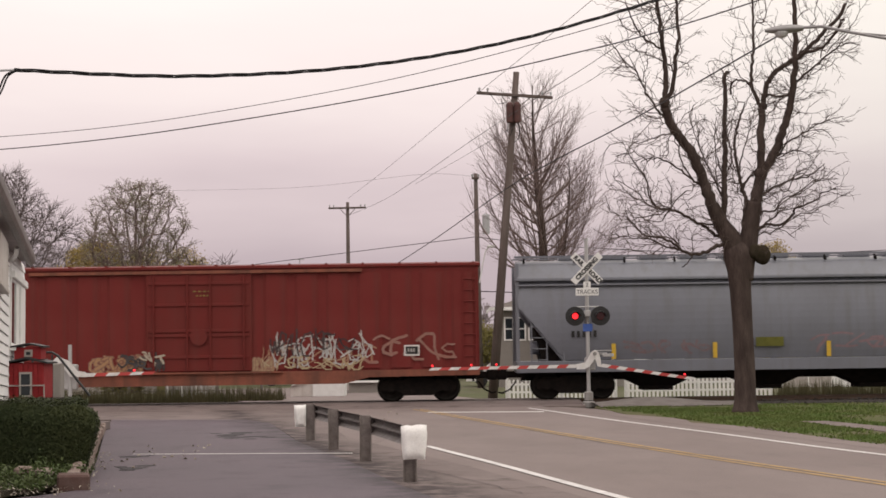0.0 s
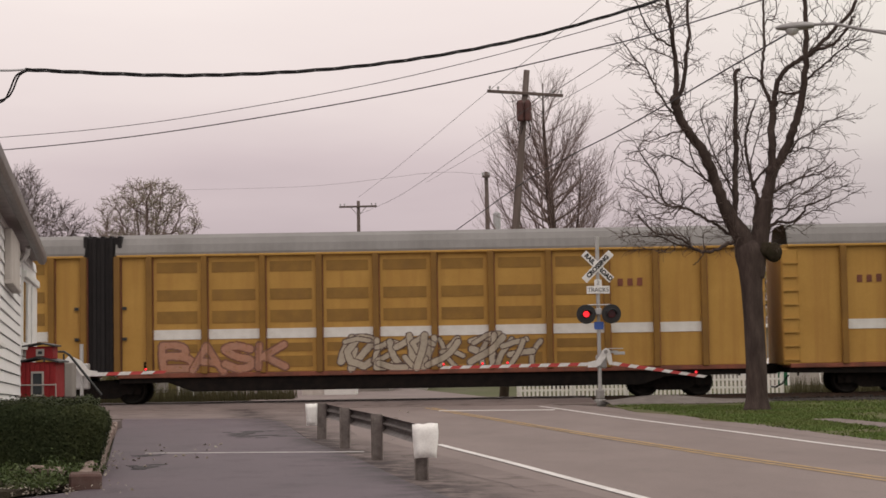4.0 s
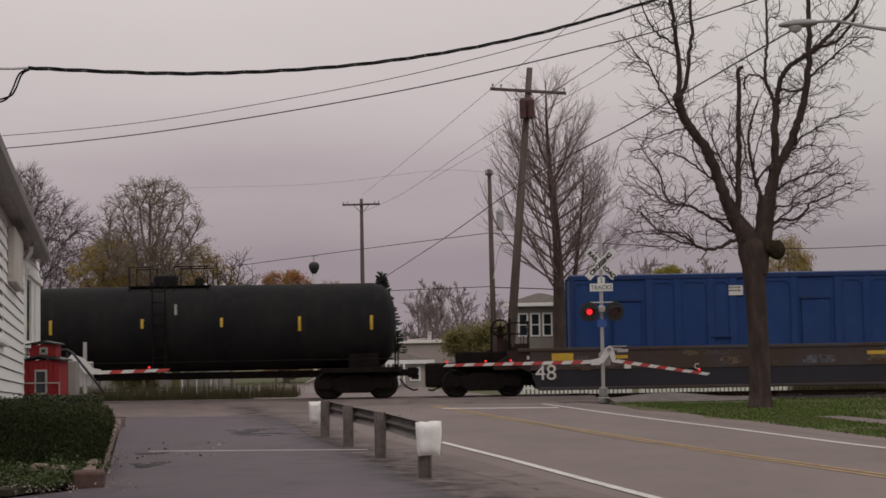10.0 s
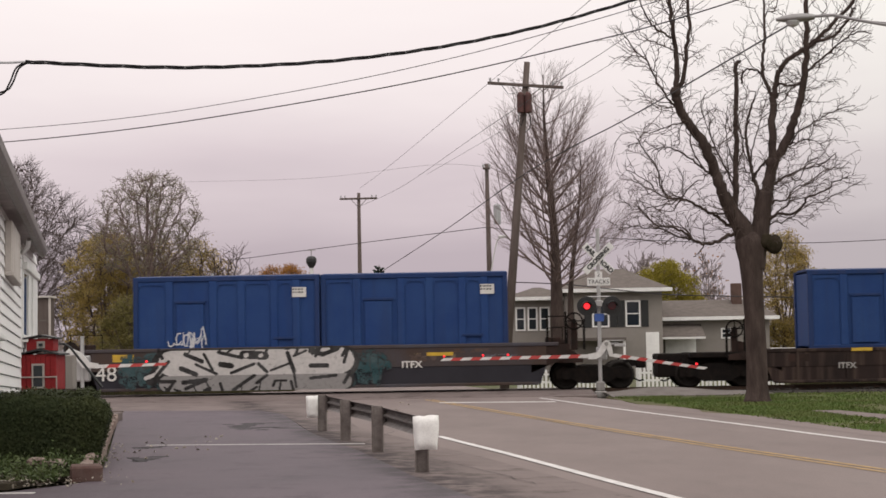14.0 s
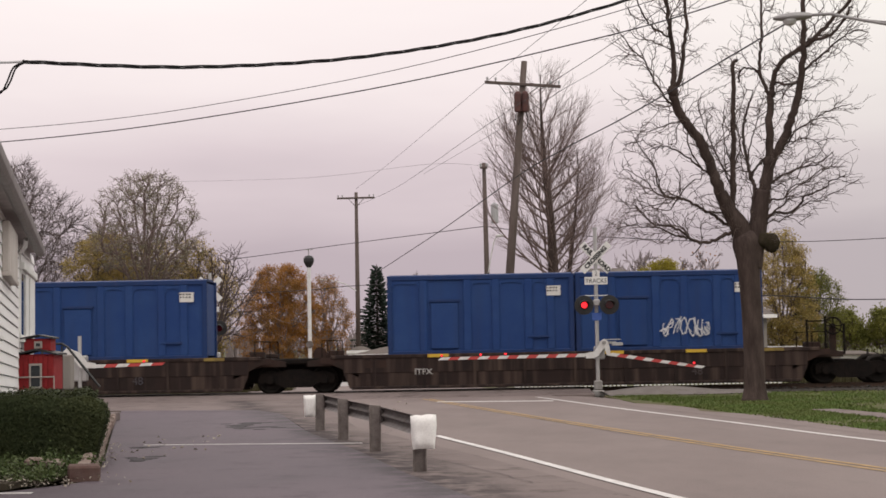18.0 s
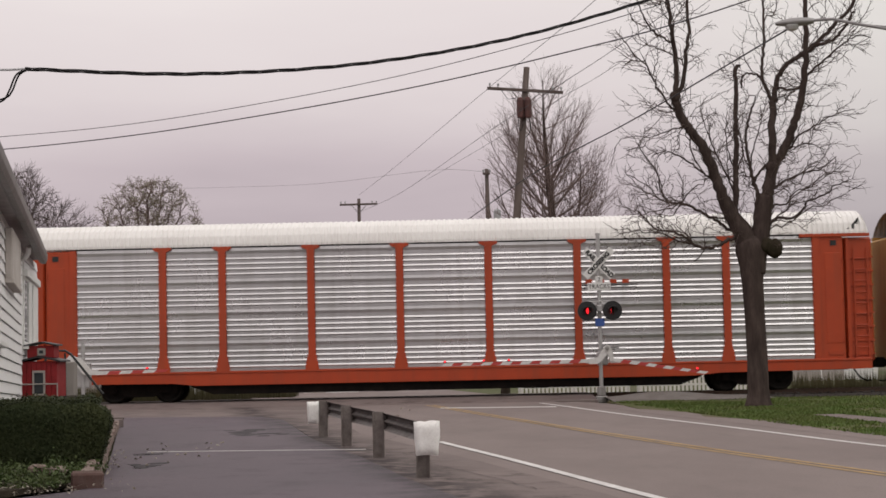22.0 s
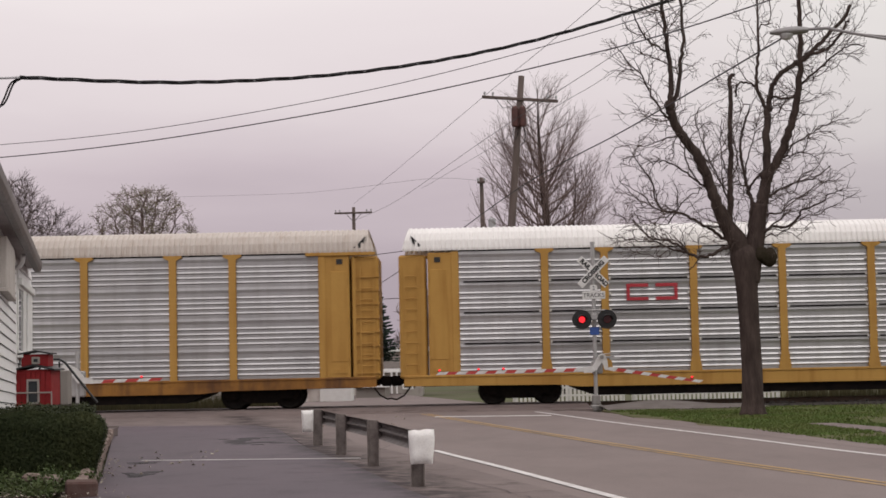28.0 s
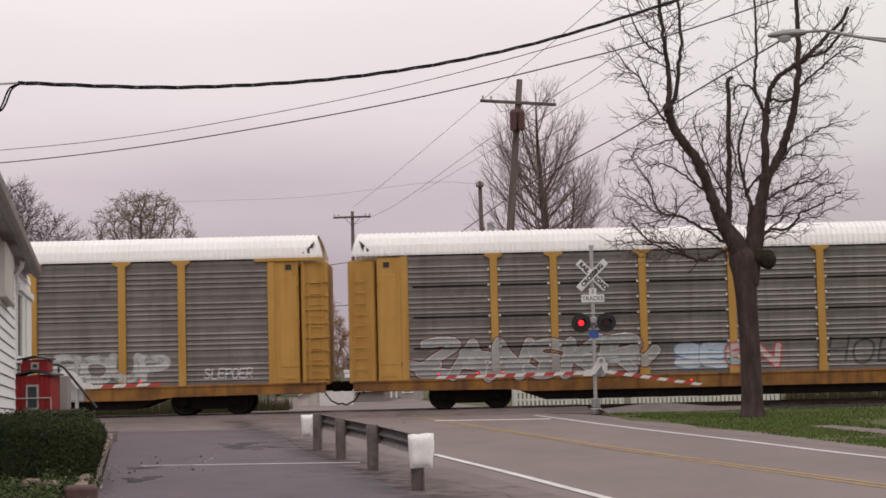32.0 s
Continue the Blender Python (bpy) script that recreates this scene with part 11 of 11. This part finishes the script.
n1 = auto_rack(486.42, "auto_carrier", "yellow auto carrier with dull panels and grey roof, spray painted", "yellow", "panel_dull", "roof_grey", "yellow_dirty")
for z in (3.55, 3.44, 3.33):
    plate(n1, 7.3, 8.4 + (3.6 - z), z, z + 0.035, -1.522, M["car_black"], "emblem")
bars(n1, 8.5, 9.2, 3.36, 3.6, -1.522, M["car_black"], 2, 6, "emblem")
plate(n1, 8.4, 9.6, 3.16, 3.22, -1.522, M["car_black"], "emblem")
piece(n1, 3.85, 8.6, 0.66, 1.92, -1.565, "SEALS", (0.50, 0.60, 0.67), (0.16, 0.24, 0.33), 101, 0.135, 0.028, shine=(0.70, 0.75, 0.78))
tag(n1, 11.5, 13.2, 1.2, 2.1, -1.565, "HI", (0.36, 0.34, 0.33), 102, 0.055, 0.0, 0.35)
tag(n1, 13.4, 18.2, 1.2, 1.75, -1.565, "OHNDKAS", (0.33, 0.31, 0.30), 104, 0.05, 0.1, 0.42)
piece(n1, 18.45, 26.1, 0.66, 2.5, -1.565, "BELO", (0.47, 0.56, 0.51), (0.09, 0.035, 0.035), 103, 0.105, 0.055, halo=(0.62, 0.60, 0.56), glow=0.09, second=(0.36, 0.50, 0.47), shine=(0.68, 0.72, 0.69), wild=1, thin=True)
tag(n1, 26.5, 27.25, 3.85, 4.3, -1.57, "RIP", (0.05, 0.04, 0.03), 105, 0.022, 0.2)
tag(n1, 26.5, 27.4, 3.3, 3.75, -1.57, "PAIL", (0.05, 0.04, 0.03), 106, 0.022, 0.2)
tag(n1, 26.55, 27.2, 2.0, 2.3, -1.57, "RUE", (0.08, 0.06, 0.04), 107, 0.018, 0.2)
ar = auto_rack(515.01, "auto_carrier", "yellow auto carrier with grey panels, white roof and long spray-painted pieces", "yellow", "panel_mid", "roof_white", "yellow_dirty", flare=0.06, seams=True)
for zz in (3.4, 3.8):
    scrawl(ar, 1.2, 2.0, zz, zz + 0.3, -1.57, (0.1, 0.07, 0.05), int(zz * 30), 4, 0.014)
spray(ar, 1.2, 8.4, 0.85, 2.1, -1.565, (0.14, 0.36, 0.52), (0.13, 0.33, 0.49), 117, 6, 1.4, glow=(0.14, 0.34, 0.5))
piece(ar, 1.7, 7.95, 0.74, 2.55, -1.565, "ARMS", (0.50, 0.49, 0.47), (0.02, 0.02, 0.022), 112, 0.10, 0.06, lean=0.1, second=(0.42, 0.41, 0.395), wild=1, thin=True)
spray(ar, 9.3, 18.3, 0.66, 1.85, -1.562, (0.15, 0.07, 0.25), (0.12, 0.06, 0.21), 213, 10, 1.4, glow=(0.14, 0.07, 0.24))
for x0, x1, z0 in ((13.0, 14.2, 1.75), (15.6, 16.6, 1.7), (17.0, 18.3, 1.55), (10.4, 11.4, 1.5)):
    scrawl(ar, x0, x1, z0, z0 + 0.45, -1.56, (0.13, 0.36, 0.42), int(x0 * 9), 2, 0.14)
piece(ar, 9.0, 18.8, 0.66, 2.2, -1.565, "ZKXANS", (0.50, 0.12, 0.10), (0.11, 0.055, 0.22), 113, 0.075, 0.07, lean=0.25, wild=2, second=(0.16, 0.07, 0.28))
piece(ar, 19.4, 21.4, 0.7, 2.15, -1.565, "GA", (0.50, 0.20, 0.29), (0.02, 0.012, 0.014), 114, 0.10, 0.05, halo=(0.03, 0.018, 0.02), glow=0.05, second=(0.38, 0.12, 0.2))
piece(ar, 21.2, 24.85, 0.72, 2.22, -1.575, "PHZZ", (0.56, 0.50, 0.52), (0.02, 0.012, 0.014), 115, 0.09, 0.05, halo=(0.03, 0.018, 0.02), glow=0.04, second=(0.50, 0.36, 0.42))
plate(ar, 18.75, 21.25, 3.02, 3.68, -1.522, M["car_white"], "emblem_board")
for k in range(4):
    x = 18.92 + 0.55 * k
    part("emblem", Shape().prism([(x, 3.27), (x + 0.44, 3.27), (x + 0.52, 3.38), (x + 0.30, 3.40), (x + 0.55, 3.47), (x + 0.10, 3.47), (x + 0.06, 3.38), (x + 0.22, 3.36)], -1.534, -1.525, "y"), M["sign_red"], ar)
plate(ar, 18.85, 21.2, 3.14, 3.18, -1.526, M["car_black"], "emblem")
plate(ar, 18.85, 21.2, 3.55, 3.575, -1.526, M["car_black"], "emblem")
scrawl(ar, 24.6, 25.6, 1.3, 1.7, -1.565, (0.1, 0.1, 0.1), 116, 4, 0.04)
cx = auto_rack(543.63, "auto_carrier", "yellow auto carrier with grey panels and cream roof, spray painted", "yellow", "panel_mid", "roof_cream", "yellow_dirty")
plate(cx, 7.2, 8.2, 3.0, 3.7, -1.522, M["panel_bright"], "emblem_board")
bars(cx, 7.3, 8.1, 3.2, 3.5, -1.530, M["car_black"], 3, 7, "emblem")
tag(cx, 2.5, 7.2, 1.2, 1.75, -1.565, "SODOBOSOD", (0.13, 0.16, 0.25), 121, 0.022, 0.1)
spray(cx, 6.6, 9.0, 0.72, 1.65, -1.565, (0.5, 0.05, 0.04), (0.42, 0.04, 0.035), 122, 3, 0.9, glow=(0.5, 0.05, 0.04))
spray(cx, 8.6, 12.6, 1.0, 1.9, -1.565, (0.5, 0.45, 0.42), (0.4, 0.06, 0.05), 123, 4, 0.2)
spray(cx, 14.4, 18.6, 0.8, 1.7, -1.565, (0.6, 0.58, 0.55), (0.04, 0.04, 0.04), 124, 5, 0.2)
n2 = auto_rack(572.24, "auto_carrier", "yellow auto carrier with bright silver panels and cream roof", "yellow", "panel_clear", "roof_cream", "yellow_dirty")
bars(n2, 7.6, 9.4, 3.2, 3.6, -1.522, M["car_black"], 2, 6, "emblem")
c2 = auto_rack(600.84, "auto_carrier", "yellow auto carrier with clean silver panels, red emblem and white roof", "yellow", "panel_clear", "roof_white", "yellow", flare=0.12, seams=True)
for x in (8.11, 9.06):
    s = Shape()
    side = -0.305 if x < 8.5 else 0.305
    for z in (3.30, 3.74):
        s.box(x - 0.36, x + 0.36, -1.53, -1.517, z, z + 0.11, 0.004)
    s.box(x + side - 0.055, x + side + 0.055, -1.53, -1.517, 3.41, 3.74)
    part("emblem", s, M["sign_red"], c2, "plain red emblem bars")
up = auto_rack(629.46, "auto_carrier", "yellow auto carrier with grey panels, shield emblem and spray tags", "yellow", "panel_mid", "roof_grey", "yellow_dirty")
plate(up, 5.2, 7.0, 2.95, 4.85, -1.522, M["yellow"], "emblem_board")
sh = [(-0.6, 4.27), (-0.62, 4.47), (-0.35, 4.58), (0, 4.62), (0.35, 4.58), (0.62, 4.47), (0.6, 4.27)]
part("emblem", Shape().prism([(6.12 + x, z) for x, z in sh] + [(6.76, 3.72), (6.55, 3.37), (6.12, 3.18), (5.69, 3.37), (5.48, 3.72)], -1.545, -1.525, "y"), M["car_white"], up)
part("emblem", Shape().prism([(6.12 + x * 0.9, z - 0.03) for x, z in sh] + [(6.66, 4.04), (5.58, 4.04)], -1.552, -1.53, "y"), M["sign_navy"], up)
for k in range(6):
    x = 5.62 + 0.19 * k
    lo = 3.32 + 0.25 * abs(k - 2.5) * 0.35
    plate(up, x, x + 0.1, lo, 4.0, -1.548, M["sign_red"], "emblem")
bars(up, 5.72, 6.52, 4.34, 4.46, -1.554, M["car_white"], 5, 4, "emblem")
bars(up, 5.66, 6.58, 4.14, 4.26, -1.554, M["car_white"], 7, 5, "emblem")
lettering("BUILDING", 0.36, M["car_black"], up, pose(8.75, -1.53, 4.2), "slogan", 1.25, 0.018)
lettering("AMERICA", 0.36, M["car_black"], up, pose(11.15, -1.53, 4.2), "slogan", 1.25, 0.018)
bars(up, 7.6, 9.2, 0.74, 0.88, -1.562, M["car_black"], 4, 31)
bars(up, 9.8, 12.0, 0.74, 0.88, -1.562, M["car_black"], 6, 32)
bars(up, 25.4, 27.4, 0.74, 0.86, -1.562, M["sill_rust"], 6, 33)
tag(up, 2.4, 4.6, 1.1, 1.85, -1.565, "SETK", (0.40, 0.37, 0.31), 131, 0.05, 0.1, 0.2)
piece(up, 5.15, 9.0, 0.98, 1.9, -1.565, "BYMNS", (0.22, 0.38, 0.34), (0.10, 0.12, 0.11), 132, 0.075, 0.03, lean=0.1, thin=True, worn=0.15)
tag(up, 19.7, 21.0, 1.15, 1.55, -1.565, "SENK", (0.5, 0.48, 0.45), 133, 0.04, 0.1, 0.15)
tag(up, 24.15, 26.05, 1.1, 1.68, -1.565, "SHOLL", (0.5, 0.48, 0.45), 134, 0.06, 0.05, 0.12)
n3 = auto_rack(658.07, "auto_carrier", "yellow auto carrier with dull panels and white roof, spray tagged", "yellow", "panel_dull", "roof_white", "yellow_dirty")
for z in (3.7, 3.6, 3.5):
    plate(n3, 7.2, 8.4 + (3.7 - z), z, z + 0.03, -1.522, M["car_black"], "emblem")
bars(n3, 8.5, 9.2, 3.46, 3.74, -1.522, M["car_black"], 2, 6, "emblem")
bars(n3, 8.3, 9.6, 3.2, 3.3, -1.522, M["car_black"], 9, 6, "emblem")
tag(n3, 3.5, 4.65, 1.24, 1.62, -1.565, "GUEST", (0.55, 0.54, 0.53), 141, 0.022)
tag(n3, 5.3, 6.8, 1.3, 1.72, -1.565, "SLOBER", (0.55, 0.54, 0.53), 142, 0.022)
tag(n3, 8.6, 10.4, 1.15, 1.75, -1.565, "SAX", (0.50, 0.48, 0.46), 146, 0.022, 0.2, 0.2)
spray(n3, 9.6, 12.7, 1.1, 2.05, -1.565, (0.13, 0.09, 0.075), (0.08, 0.05, 0.045), 143, 5, 0.05, worn=0.2)
piece(n3, 12.7, 17.4, 1.12, 2.2, -1.565, "IYAL", (0.50, 0.51, 0.50), (0.32, 0.32, 0.31), 144, 0.14, 0.02, worn=0.14)
piece(n3, 19.1, 23.2, 1.12, 2.1, -1.565, "ROUP", (0.47, 0.47, 0.46), (0.32, 0.32, 0.31), 145, 0.13, 0.02, worn=0.2)
tag(n3, 24.2, 25.8, 1.2, 1.5, -1.565, "SLEPOER", (0.55, 0.54, 0.53), 147, 0.022)
plate(n3, 6.05, 8.9, 0.66, 0.92, -1.537, M["car_black"], "stencil_panel")
bars(n3, 6.2, 6.95, 0.71, 0.87, -1.545, M["car_white"], 4, 3)
bars(n3, 7.4, 8.6, 0.71, 0.87, -1.545, M["car_white"], 6, 4)
n4 = auto_rack(686.67, "auto_carrier", "yellow auto carrier with dull panels and white roof, silver spray lettering", "yellow", "panel_dull", "roof_white", "yellow_dirty", flare=0.06, seams=True)
piece(n4, 2.25, 9.8, 0.92, 2.38, -1.565, "ZANSKR", (0.36, 0.36, 0.355), (0.56, 0.55, 0.53), 151, 0.10, 0.03, halo=(0.14, 0.055, 0.05), glow=0.05, lean=0.12, second=(0.30, 0.30, 0.295), wild=1, worn=0.06)
piece(n4, 10.85, 12.7, 1.15, 2.0, -1.565, "SE", (0.45, 0.53, 0.60), (0.16, 0.28, 0.45), 152, 0.14, 0.03, second=(0.55, 0.57, 0.6))
piece(n4, 12.5, 14.5, 1.15, 2.0, -1.565, "EN", (0.52, 0.42, 0.42), (0.45, 0.10, 0.11), 154, 0.10, 0.06, second=(0.30, 0.48, 0.52))
tag(n4, 15.9, 19.2, 1.25, 2.0, -1.565, "HOBK", (0.06, 0.06, 0.06), 153, 0.04)


# ---- what moves ----
def motions():
    # the train surges a little: metres by which it lags an even run, second by second
    lag = {1: 0.1, 2: -0.06, 8: -0.09, 9: -0.15, 11: 0.04, 12: 0.05, 13: 0.06, 18: -0.2, 19: 0.3, 20: 0.16, 21: -0.05, 22: -0.03, 23: -0.13, 24: -0.38, 25: 0.1, 28: 0.11, 30: -0.17}

    def gone(t):
        return SPEED * t + GAIN * t * t - lag.get(t, 0.0)
    for ob, off, z, turn in ROLLING:
        walk(ob, [(t, pose(off - gone(t), TRACK_Y, RAIL_TOP + z)) for t in range(33)])
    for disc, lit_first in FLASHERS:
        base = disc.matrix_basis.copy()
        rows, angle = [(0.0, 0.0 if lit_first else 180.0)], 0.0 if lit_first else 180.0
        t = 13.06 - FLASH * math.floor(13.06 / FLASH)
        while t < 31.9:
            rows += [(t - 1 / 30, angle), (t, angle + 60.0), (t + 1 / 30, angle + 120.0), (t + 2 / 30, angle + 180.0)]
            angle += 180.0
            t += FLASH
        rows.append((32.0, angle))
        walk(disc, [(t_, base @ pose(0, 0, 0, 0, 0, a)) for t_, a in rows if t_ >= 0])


motions()
